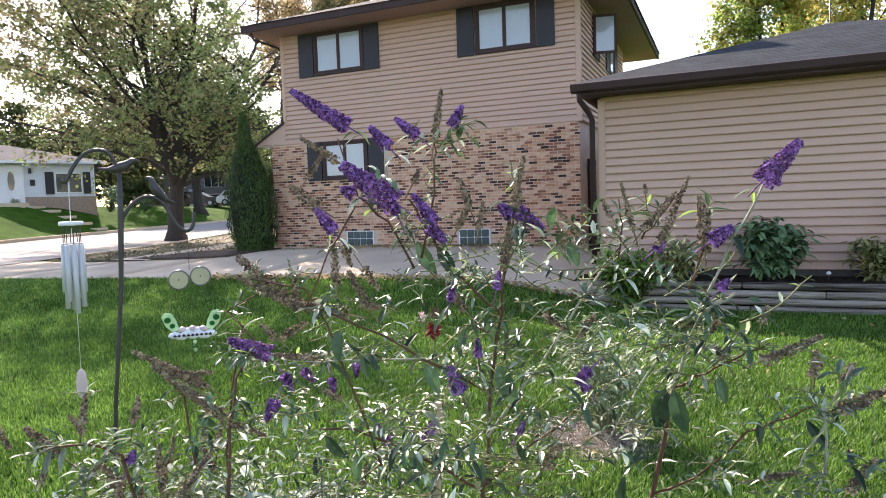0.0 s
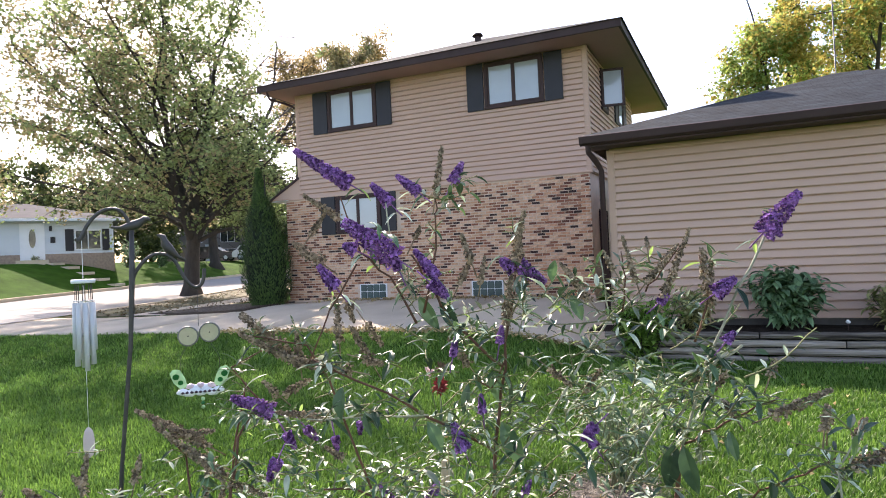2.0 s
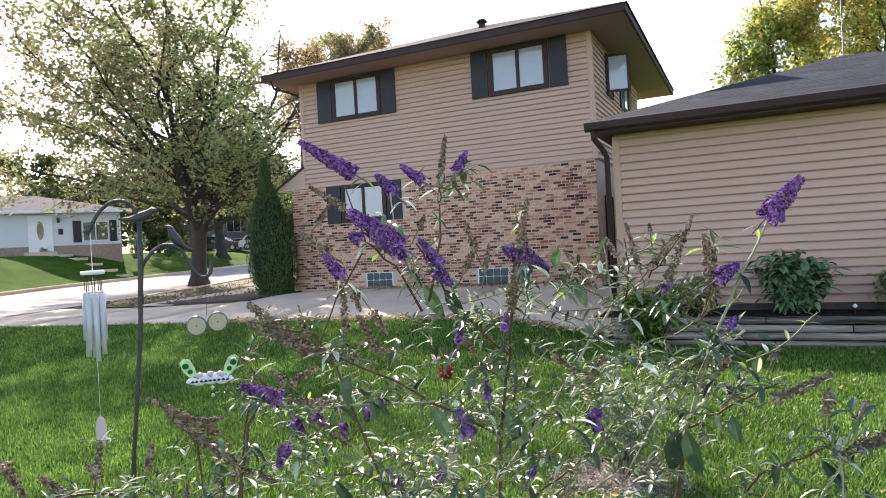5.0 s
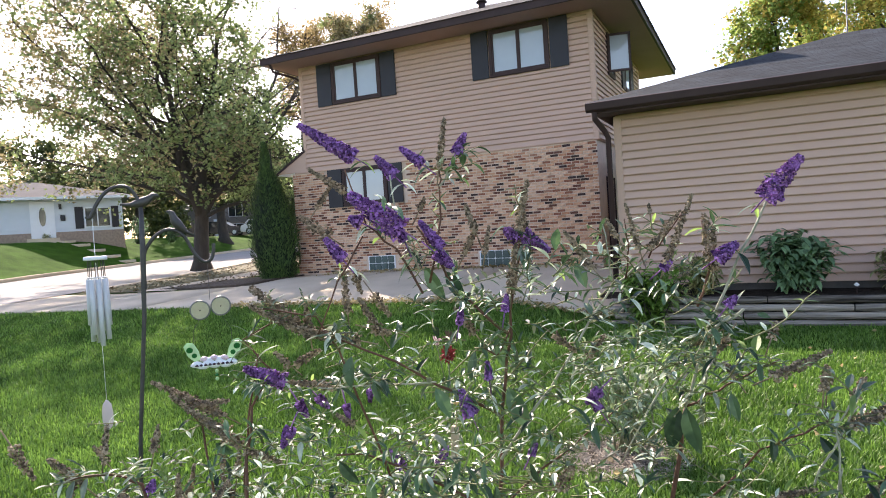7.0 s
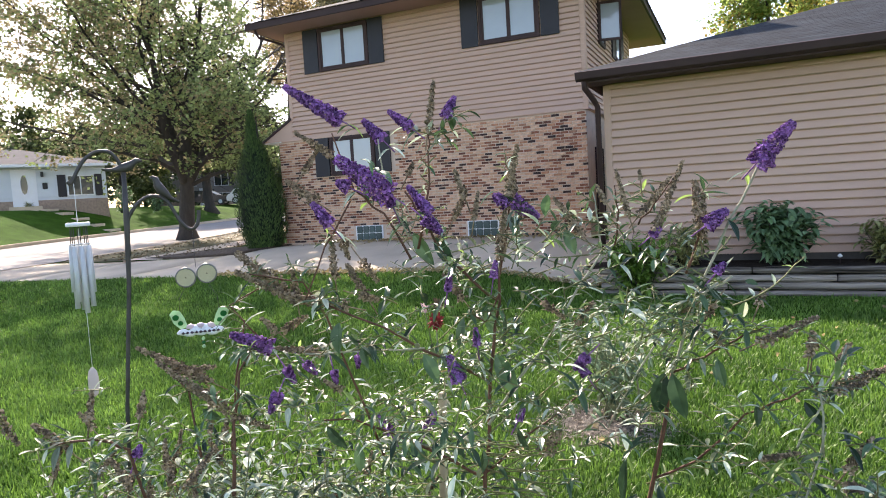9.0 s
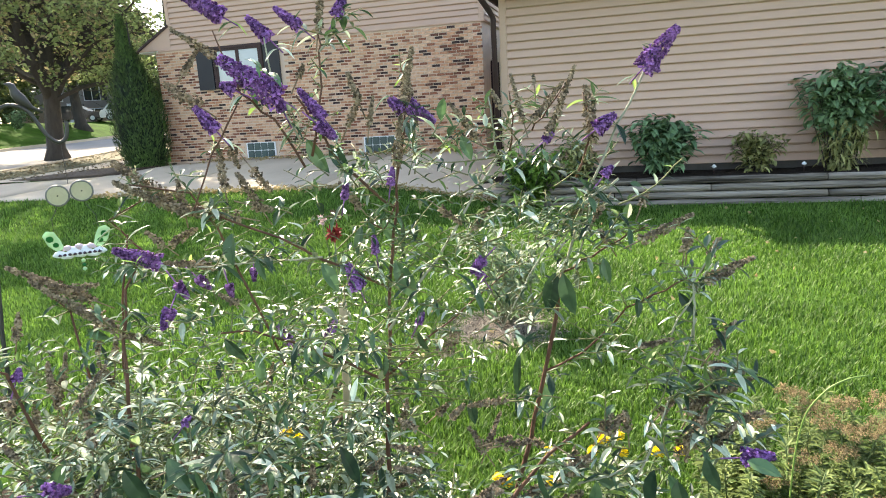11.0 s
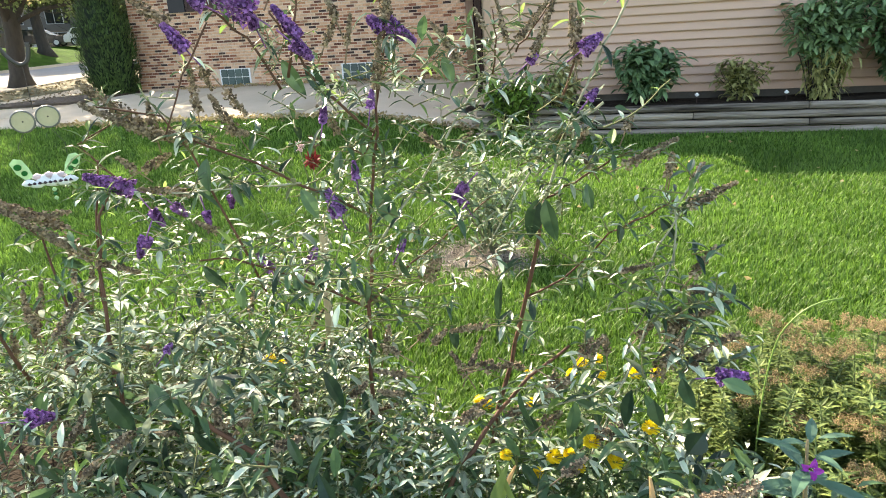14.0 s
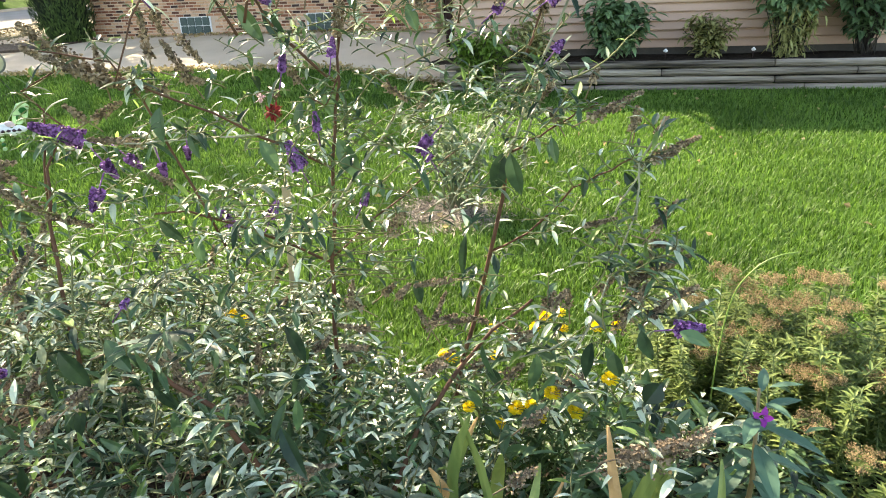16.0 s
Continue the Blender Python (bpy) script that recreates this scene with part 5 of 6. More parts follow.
stem([(-1.505, 1.988, 0.681), (-1.591, 2.043, 0.859), (-1.654, 1.972, 0.989)], 0.004, 0.002)
stem([(-1.365, 1.939, 0.352), (-1.420, 2.025, 0.698), (-1.464, 2.120, 0.905), (-1.428, 2.153, 0.987)], 0.006, 0.003)
stem([(-1.415, 2.164, 1.002), (-1.506, 2.150, 1.110), (-1.379, 2.194, 1.175)], 0.003, 0.002)
stem([(-1.019, 2.206, 0.656), (-1.160, 2.173, 1.077), (-1.208, 2.139, 1.183), (-1.342, 2.029, 1.224)], 0.004, 0.002)
stem([(-1.571, 1.864, 0.517), (-1.606, 1.821, 0.756), (-1.647, 1.768, 0.804), (-1.708, 1.680, 0.814)], 0.005, 0.003)
stem([(-0.936, 2.309, 1.226), (-1.003, 2.273, 1.366), (-1.070, 2.232, 1.439), (-1.117, 2.203, 1.609)], 0.004, 0.002)
stem([(-0.919, 2.317, 1.258), (-0.889, 2.333, 1.392), (-0.872, 2.340, 1.543), (-0.875, 2.339, 1.593)], 0.004, 0.002)
pale_stem([(-0.878, 2.338, 1.543), (-0.838, 2.356, 1.608), (-0.817, 2.365, 1.643)], 0.003, 0.002)
stem([(-1.060, 2.180, 1.407), (-1.121, 2.140, 1.281), (-1.181, 2.096, 1.124)], 0.003, 0.002)
pale_stem([(-0.917, 2.263, 1.297), (-0.967, 2.236, 1.433), (-0.980, 2.228, 1.581)], 0.003, 0.002)
pale_stem([(-0.110, 2.576, 1.117), (-0.219, 2.569, 1.036), (-0.337, 2.555, 0.851), (-0.426, 2.539, 0.679)], 0.004, 0.002)
pale_stem([(0.067, 2.374, 0.729), (0.136, 2.419, 0.846), (0.174, 2.415, 0.920)], 0.003, 0.002)
# flower spikes
bloom((-1.201, 2.106, 1.739), (-1.074, 2.195, 1.638), 0.027)
bloom((-1.058, 2.122, 1.528), (-0.934, 2.197, 1.419), 0.045)
bloom((-1.075, 2.146, 1.465), (-1.047, 2.165, 1.447), 0.024)
bloom((-1.146, 2.122, 1.410), (-1.108, 2.149, 1.345), 0.023)
bloom((-1.029, 2.235, 1.639), (-0.983, 2.261, 1.580), 0.023)
bloom((-0.973, 2.289, 1.664), (-0.917, 2.319, 1.610), 0.019)
bloom((-0.797, 2.374, 1.695), (-0.827, 2.361, 1.637), 0.020)
bloom((0.088, 2.573, 1.548), (-0.007, 2.577, 1.441), 0.038)
bloom((-0.706, 2.410, 1.403), (-0.669, 2.423, 1.370), 0.025)
bloom((-0.584, 2.450, 1.331), (-0.655, 2.427, 1.382), 0.027)
bloom((-0.913, 2.265, 1.442), (-0.859, 2.292, 1.359), 0.021)
bloom((-0.824, 2.286, 1.302), (-0.868, 2.265, 1.348), 0.021)
bloom((-0.079, 2.577, 1.323), (-0.135, 2.575, 1.281), 0.028)
bloom((-0.261, 2.615, 1.277), (-0.288, 2.612, 1.254), 0.016)
bloom((-0.089, 2.576, 1.174), (-0.112, 2.576, 1.146), 0.017)
bloom((0.038, 2.575, 1.433), (0.022, 2.576, 1.460), 0.016)
bloom((-1.474, 2.111, 1.026), (-1.384, 2.191, 0.969), 0.031)
bloom((-1.369, 2.138, 0.779), (-1.346, 2.157, 0.838), 0.023)
bloom((-1.336, 2.229, 0.850), (-1.357, 2.213, 0.900), 0.018)
bloom((-1.312, 2.310, 0.858), (-1.339, 2.290, 0.899), 0.019)
bloom((-1.174, 2.344, 0.875), (-1.172, 2.346, 0.915), 0.013)
bloom((-1.234, 2.305, 0.831), (-1.239, 2.301, 0.875), 0.015)
bloom((-1.075, 2.289, 0.749), (-1.048, 2.304, 0.688), 0.019)
bloom((-0.922, 2.372, 0.743), (-0.946, 2.360, 0.692), 0.019)
bloom((-0.493, 2.422, 0.888), (-0.454, 2.431, 0.927), 0.020)
bloom((-0.710, 2.408, 1.207), (-0.719, 2.405, 1.157), 0.014)
bloom((-0.835, 2.358, 1.184), (-0.847, 2.352, 1.125), 0.012)
bloom((-0.776, 2.383, 1.010), (-0.773, 2.384, 0.955), 0.014)
bloom((-0.833, 2.303, 0.941), (-0.808, 2.315, 0.864), 0.028)
bloom((-0.973, 2.232, 1.446), (-0.954, 2.243, 1.386), 0.018)
bloom((-0.636, 2.381, 0.773), (-0.653, 2.375, 0.740), 0.012)
bloom((-1.586, 1.846, 0.765), (-1.594, 1.837, 0.736), 0.016)
bloom((0.282, 2.117, 0.533), (0.215, 2.130, 0.516), 0.026)
bloom((-1.346, 1.717, 0.519), (-1.383, 1.672, 0.533), 0.028)
bloom((-1.203, 1.995, 0.584), (-1.216, 1.985, 0.565), 0.012)
bloom((-0.515, 2.552, 0.876), (-0.486, 2.559, 0.829), 0.017)
# brown seed heads
seed_head((-0.851, 2.350, 1.746), (-0.875, 2.339, 1.593), 0.014)
seed_head((-0.633, 2.435, 1.545), (-0.677, 2.420, 1.360), 0.020)
seed_head((-0.677, 2.420, 1.360), (-0.697, 2.413, 1.210), 0.022)
seed_head((-0.810, 2.369, 1.484), (-0.785, 2.379, 1.398), 0.014)
seed_head((-0.383, 2.598, 1.457), (-0.349, 2.604, 1.315), 0.012)
seed_head((-0.194, 2.621, 1.471), (-0.278, 2.613, 1.264), 0.016)
seed_head((-0.230, 2.618, 1.426), (-0.320, 2.608, 1.317), 0.014)
seed_head((-0.164, 2.623, 1.411), (-0.153, 2.624, 1.272), 0.023)
seed_head((-0.142, 2.634, 1.373), (-0.149, 2.634, 1.241), 0.016)
seed_head((0.123, 2.420, 1.053), (-0.013, 2.427, 0.981), 0.019)
seed_head((0.119, 2.470, 1.005), (0.114, 2.471, 0.953), 0.015)
seed_head((0.198, 2.462, 0.981), (0.174, 2.465, 0.931), 0.013)
seed_head((0.225, 2.408, 0.900), (0.158, 2.416, 0.868), 0.014)
seed_head((-1.654, 1.921, 1.022), (-1.519, 2.068, 0.884), 0.020)
seed_head((-1.648, 1.928, 0.893), (-1.660, 1.914, 0.812), 0.015)
seed_head((-1.730, 1.824, 0.918), (-1.738, 1.812, 0.833), 0.016)
seed_head((-1.772, 1.674, 0.868), (-1.728, 1.740, 0.771), 0.020)
seed_head((-1.353, 2.019, 1.230), (-1.211, 2.136, 1.123), 0.020)
seed_head((-1.210, 2.137, 1.137), (-1.104, 2.211, 1.098), 0.019)
seed_head((-1.345, 2.158, 0.978), (-1.238, 2.240, 0.949), 0.016)
seed_head((-1.215, 2.158, 1.617), (-1.129, 2.219, 1.544), 0.015)
seed_head((-0.917, 2.319, 1.512), (-0.934, 2.310, 1.476), 0.012)
seed_head((-0.524, 2.538, 1.330), (-0.479, 2.549, 1.266), 0.014)
seed_head((-0.437, 2.568, 1.413), (-0.408, 2.573, 1.357), 0.012)
seed_head((-1.123, 2.258, 1.235), (-1.141, 2.247, 1.305), 0.019)
seed_head((-1.054, 2.301, 1.159), (-1.094, 2.277, 1.232), 0.019)
seed_head((-1.250, 2.144, 1.220), (-1.244, 2.149, 1.131), 0.015)
seed_head((-0.755, 2.413, 1.416), (-0.771, 2.406, 1.331), 0.010)
seed_head((-0.126, 2.525, 0.995), (-0.102, 2.526, 0.955), 0.015)
seed_head((0.009, 2.526, 1.109), (-0.007, 2.527, 1.063), 0.017)
seed_head((-1.182, 2.219, 1.566), (-1.220, 2.192, 1.500), 0.012)
seed_head((-0.316, 2.608, 1.449), (-0.314, 2.609, 1.422), 0.009)
seed_head((-1.587, 1.923, 0.985), (-1.454, 2.061, 0.801), 0.020)
seed_head((-1.748, 1.617, 0.834), (-1.770, 1.581, 0.933), 0.019)
seed_head((0.112, 2.447, 1.013), (0.104, 2.448, 0.944), 0.014)
seed_head((0.188, 2.438, 0.984), (0.167, 2.441, 0.933), 0.013)
seed_head((0.277, 2.424, 0.936), (0.157, 2.442, 0.869), 0.018)
seed_head((0.222, 2.332, 0.790), (0.168, 2.340, 0.697), 0.017)
seed_head((0.265, 2.274, 0.662), (0.120, 2.295, 0.566), 0.016)
seed_head((0.077, 2.400, 0.711), (-0.013, 2.404, 0.680), 0.011)
seed_head((0.156, 2.241, 0.594), (0.113, 2.246, 0.475), 0.024)
seed_head((-0.053, 2.285, 0.534), (-0.100, 2.285, 0.470), 0.019)
seed_head((-0.143, 2.223, 0.431), (-0.196, 2.219, 0.385), 0.028)
seed_head((-0.537, 2.392, 0.714), (-0.581, 2.380, 0.644), 0.032)
seed_head((-0.712, 2.390, 0.483), (-0.735, 2.381, 0.387), 0.021)
seed_head((-0.313, 2.337, 0.404), (-0.396, 2.322, 0.389), 0.018)
seed_head((-0.281, 2.341, 0.389), (-0.313, 2.337, 0.404), 0.018)
seed_head((-0.714, 2.174, 0.406), (-0.761, 2.154, 0.359), 0.019)
seed_head((-1.363, 2.123, 0.739), (-1.442, 2.051, 0.795), 0.017)
seed_head((-1.598, 2.035, 0.877), (-1.536, 2.099, 0.826), 0.020)
seed_head((-1.646, 1.981, 0.987), (-1.567, 2.068, 0.902), 0.020)
seed_head((-1.037, 1.808, 0.581), (-1.085, 1.767, 0.570), 0.017)
seed_head((-0.882, 1.860, 0.505), (-0.931, 1.826, 0.444), 0.020)
seed_head((-0.750, 1.823, 0.451), (-0.807, 1.789, 0.437), 0.018)
seed_head((-1.094, 1.691, 0.528), (-1.131, 1.655, 0.490), 0.020)
seed_head((-1.371, 2.049, 1.282), (-1.262, 2.140, 1.152), 0.029)
seed_head((-1.300, 2.110, 1.157), (-1.180, 2.201, 1.112), 0.025)
seed_head((-1.172, 2.243, 1.305), (-1.169, 2.245, 1.174), 0.019)
seed_head((-1.122, 2.240, 1.224), (-1.072, 2.272, 1.108), 0.022)
seed_head((-1.264, 2.164, 1.479), (-1.194, 2.216, 1.411), 0.029)
seed_head((-0.799, 2.431, 1.424), (-0.843, 2.413, 1.332), 0.015)
seed_head((-1.255, 2.209, 1.070), (-1.318, 2.160, 1.031), 0.019)
seed_head((-1.362, 2.123, 1.077), (-1.329, 2.151, 1.032), 0.017)
seed_head((-1.046, 2.288, 1.106), (-1.096, 2.257, 1.127), 0.017)
seed_head((-0.878, 2.397, 1.172), (-0.824, 2.421, 1.085), 0.017)
seed_head((-0.582, 2.618, 1.384), (-0.518, 2.634, 1.297), 0.014)
seed_head((-0.236, 2.597, 1.020), (-0.169, 2.602, 1.054), 0.017)
seed_head((-0.152, 2.603, 1.002), (-0.119, 2.604, 1.053), 0.016)
seed_head((-0.468, 2.614, 1.054), (-0.522, 2.602, 0.984), 0.018)
seed_head((-0.544, 2.545, 1.012), (-0.609, 2.528, 1.068), 0.016)
seed_head((-1.228, 2.228, 0.865), (-1.181, 2.262, 0.822), 0.016)
seed_head((-1.499, 2.065, 0.937), (-1.556, 2.007, 0.935), 0.018)
seed_head((-0.649, 2.474, 1.323), (-0.672, 2.467, 1.465), 0.019)
seed_head((0.244, 1.791, 0.456), (0.073, 1.821, 0.357), 0.024)
seed_head((-0.161, 2.223, 0.409), (-0.200, 2.220, 0.435), 0.031)
seed_head((-0.627, 1.791, 0.264), (-0.702, 1.751, 0.221), 0.023)
seed_head((-0.106, 1.876, 0.259), (-0.173, 1.871, 0.204), 0.024)
seed_head((-0.969, 1.812, 0.554), (-0.957, 1.821, 0.422), 0.022)
seed_head((0.266, 1.856, 0.424), (0.131, 1.884, 0.293), 0.042)
seed_head((0.190, 1.853, 0.387), (0.033, 1.875, 0.275), 0.035)
seed_head((-0.143, 2.236, 0.425), (-0.197, 2.232, 0.372), 0.031)
seed_head((-0.258, 2.206, 0.346), (-0.314, 2.198, 0.309), 0.024)
seed_head((-0.163, 2.195, 0.344), (-0.217, 2.190, 0.296), 0.023)
seed_head((0.137, 2.286, 0.542), (0.086, 2.292, 0.415), 0.029)
seed_head((0.163, 2.324, 0.643), (0.113, 2.329, 0.520), 0.025)
seed_head((0.245, 2.311, 0.655), (0.160, 2.324, 0.675), 0.018)
seed_head((-0.086, 2.318, 0.513), (-0.116, 2.317, 0.458), 0.022)
seed_head((-0.052, 2.318, 0.524), (-0.046, 2.318, 0.463), 0.019)
seed_head((0.073, 2.333, 0.559), (0.038, 2.335, 0.512), 0.019)
seed_head((0.219, 2.254, 0.538), (0.168, 2.262, 0.472), 0.022)
seed_head((0.290, 2.282, 0.567), (0.225, 2.294, 0.527), 0.018)
seed_head((-0.020, 2.117, 0.371), (-0.076, 2.118, 0.313), 0.022)
seed_head((0.008, 2.116, 0.392), (-0.032, 2.118, 0.318), 0.017)
seed_head((-0.375, 2.339, 0.410), (-0.426, 2.329, 0.393), 0.018)
seed_head((-0.087, 1.968, 0.367), (-0.140, 1.966, 0.313), 0.020)
seed_head((-0.356, 2.088, 0.392), (-0.416, 2.075, 0.378), 0.020)
# broad hanging leaves
hang_leaf((-0.717, 2.388, 0.934), (-0.658, 2.387, 0.804), 0.056)
hang_leaf((-0.883, 2.239, 0.960), (-0.837, 2.240, 0.875), 0.041)
hang_leaf((-1.043, 2.172, 0.995), (-1.025, 2.160, 0.925), 0.029)
hang_leaf((-1.099, 2.050, 0.793), (-1.048, 2.061, 0.727), 0.037)
hang_leaf((-0.916, 2.189, 0.721), (-0.872, 2.189, 0.634), 0.037)
hang_leaf((-0.115, 2.554, 0.904), (-0.097, 2.535, 0.826), 0.030)
hang_leaf((-0.234, 2.527, 0.863), (-0.203, 2.510, 0.730), 0.054)
hang_leaf((-0.261, 2.575, 0.851), (-0.285, 2.552, 0.725), 0.058)
hang_leaf((-0.300, 2.540, 0.491), (-0.285, 2.522, 0.352), 0.041)
hang_leaf((-0.760, 2.350, 0.647), (-0.754, 2.331, 0.581), 0.029)
hang_leaf((-0.666, 2.406, 0.704), (-0.635, 2.395, 0.636), 0.030)
hang_leaf((0.091, 2.449, 0.829), (0.137, 2.424, 0.767), 0.029)
hang_leaf((-0.018, 2.485, 0.807), (-0.014, 2.464, 0.745), 0.026)
hang_leaf((-1.533, 2.031, 0.814), (-1.484, 2.051, 0.776), 0.036)
hang_leaf((-0.525, 2.447, 0.469), (-0.506, 2.431, 0.390), 0.033)
hang_leaf((-0.380, 2.498, 0.455), (-0.370, 2.480, 0.386), 0.030)
hang_leaf((-0.467, 2.049, 0.367), (-0.409, 2.043, 0.273), 0.044)
hang_leaf((-1.088, 2.131, 1.069), (-1.089, 2.106, 0.981), 0.054)
hang_leaf((-0.719, 2.462, 1.061), (-0.701, 2.446, 0.925), 0.058)
hang_leaf((-0.763, 2.445, 1.064), (-0.738, 2.433, 0.980), 0.044)
hang_leaf((-0.820, 2.401, 1.037), (-0.835, 2.373, 0.948), 0.030)
hang_leaf((-0.381, 2.579, 0.578), (-0.403, 2.555, 0.428), 0.035)
hang_leaf((-1.068, 2.156, 0.706), (-1.059, 2.138, 0.627), 0.032)
hang_leaf((-0.935, 2.325, 1.306), (-0.880, 2.330, 1.203), 0.044)
hang_leaf((-0.960, 2.312, 1.338), (-0.995, 2.271, 1.288), 0.040)
hang_leaf((-0.889, 2.370, 1.287), (-0.831, 2.374, 1.190), 0.041)
hang_leaf((-0.545, 2.597, 1.283), (-0.510, 2.584, 1.206), 0.039)
hang_leaf((-0.186, 2.601, 1.139), (-0.085, 2.585, 1.056), 0.024)
hang_leaf((-0.038, 2.605, 1.120), (-0.006, 2.584, 1.113), 0.017)
hang_leaf((-0.881, 1.978, 0.660), (-0.912, 1.936, 0.601), 0.031)
hang_leaf((-0.965, 1.738, 0.542), (-0.981, 1.699, 0.620), 0.038)
hang_leaf((-1.025, 1.688, 0.650), (-0.987, 1.694, 0.567), 0.040)
hang_leaf((-1.053, 1.592, 0.676), (-1.013, 1.603, 0.581), 0.041)
hang_leaf((-0.735, 1.944, 0.564), (-0.686, 1.946, 0.457), 0.036)
hang_leaf((-0.889, 1.855, 0.538), (-0.873, 1.841, 0.487), 0.026)
hang_leaf((-0.673, 1.919, 0.475), (-0.708, 1.880, 0.402), 0.038)
hang_leaf((-0.271, 2.141, 0.432), (-0.240, 2.124, 0.327), 0.038)
hang_leaf((-0.122, 2.104, 0.436), (-0.134, 2.083, 0.334), 0.039)
hang_leaf((0.015, 2.103, 0.482), (-0.003, 2.084, 0.381), 0.036)
hang_leaf((0.124, 2.043, 0.557), (0.150, 2.020, 0.486), 0.038)
hang_leaf((0.207, 2.030, 0.565), (0.272, 1.996, 0.556), 0.035)
hang_leaf((0.163, 1.936, 0.483), (0.130, 1.921, 0.433), 0.052)
hang_leaf((0.069, 2.099, 0.458), (0.083, 2.078, 0.395), 0.044)

# leafy lower growth of the bush
for k in range(1350):
    x = bush_rnd.uniform(-2.0, 0.45)
    y = bush_rnd.uniform(1.55, 2.75)
    if y < 1.5 + 0.25 * abs(x + 0.4) or (x > -0.45 and y > 2.25) or (x > -0.6 and y < 2.05 and bush_rnd.random() < 0.85) or (x > -0.42 and bush_rnd.random() < 0.65):
        continue
    top = 0.60 - 0.26 * smooth((x + 1.15) / 0.6) - 0.62 * (y - 2.0) + 0.14 * noise.noise((x * 1.4, y * 1.4, 8))
    if top < 0.0 or noise.noise((x * 3.1, y * 3.1, 4)) < -0.22:
        continue
    z = -0.10 + (top + 0.1) * bush_rnd.random() ** 0.75
    if x < -1.45 and z > 0.45:
        continue
    a = bush_rnd.uniform(0, 6.283)
    twig((x, y, z), (math.cos(a), math.sin(a), bush_rnd.uniform(0.1, 1.2)), bush_rnd.uniform(0.12, 0.26), bush_rnd.uniform(0.042, 0.074), 0.027, 0.05)
for k in range(85):
    x, y = bush_rnd.uniform(-1.9, -0.6), bush_rnd.uniform(1.5, 2.0)
    z = bush_rnd.uniform(0.0, 0.42)
    ln = bush_rnd.uniform(0.08, 0.13)
    deep.blade((x, y, z + 0.1), (bush_rnd.gauss(0, 0.5), bush_rnd.gauss(0, 0.5) - 0.2, -0.9), (bush_rnd.gauss(0, 0.4), -0.8, 0.4), ln, ln * 0.3, 0.15, 0.2, True)
for k in range(46):
    x, y = bush_rnd.uniform(-0.32, 0.34), bush_rnd.uniform(2.02, 2.36)
    ln = bush_rnd.uniform(0.07, 0.12)
    deep.blade((x, y, bush_rnd.uniform(0.02, 0.34)), (bush_rnd.gauss(0, 0.6), bush_rnd.gauss(0, 0.5) - 0.3, bush_rnd.uniform(-0.9, 0.2)), (bush_rnd.gauss(0, 0.4), -0.5, 0.8), ln, ln * 0.3, 0.15, 0.2, True)
# silvery shoots over the marigolds
for cx, cy, cz, n in ((0.03, 2.27, 0.60, 7), (0.17, 2.30, 0.60, 8), (0.15, 2.30, 0.52, 6), (-0.06, 2.24, 0.42, 6), (0.13, 2.26, 0.48, 6), (0.02, 2.18, 0.28, 6), (-0.28, 2.52, 1.0, 10), (-0.14, 2.66, 0.98, 10), (-0.62, 2.42, 1.2, 10)):
    for k in range(n):
        a = bush_rnd.uniform(0, 6.283)
        twig((cx + bush_rnd.gauss(0, 0.05), cy + bush_rnd.gauss(0, 0.05), cz + bush_rnd.gauss(0, 0.06)), (math.cos(a), math.sin(a), bush_rnd.uniform(0.0, 1.0)), bush_rnd.uniform(0.08, 0.17), bush_rnd.uniform(0.05, 0.09), 0.028, 0.05)
for k in range(46):
    x, y = bush_rnd.uniform(-1.7, -0.35), bush_rnd.uniform(1.7, 2.5)
    z = bush_rnd.uniform(0.05, 0.42) + 0.12 * smooth((y - 1.9) / 0.4)
    seed_head((x + bush_rnd.gauss(0, 0.05), y + bush_rnd.gauss(0, 0.05), z + bush_rnd.uniform(-0.02, 0.09)), (x, y, z), bush_rnd.uniform(0.010, 0.019))
for k in range(90):
    x, y = bush_rnd.uniform(-1.95, -1.2), bush_rnd.uniform(1.25, 1.9)
    twig((x, y, bush_rnd.uniform(-0.08, 0.12)), (bush_rnd.gauss(0, 0.4), bush_rnd.gauss(0, 0.4), 1.0), bush_rnd.uniform(0.12, 0.24), bush_rnd.uniform(0.05, 0.08), 0.027, 0.05)
# upright silvery shoots low in front
for k in range(170):
    x, y = bush_rnd.uniform(-1.35, -0.28), bush_rnd.uniform(1.70, 2.25)
    z = bush_rnd.uniform(-0.08, 0.12 + 0.12 * smooth((-0.6 - x) / 0.5))
    twig((x, y, z), (bush_rnd.gauss(0, 0.3), bush_rnd.gauss(0, 0.3), 1.0), bush_rnd.uniform(0.14, 0.24), bush_rnd.uniform(0.055, 0.085), 0.026, 0.05)
for k in range(26):
    x, y = bush_rnd.uniform(-0.30, 0.28), bush_rnd.uniform(2.02, 2.3)
    twig((x, y, bush_rnd.uniform(-0.08, 0.05)), (bush_rnd.gauss(0, 0.35), bush_rnd.gauss(0, 0.35), 1.0), bush_rnd.uniform(0.14, 0.22), bush_rnd.uniform(0.055, 0.085), 0.028, 0.05)
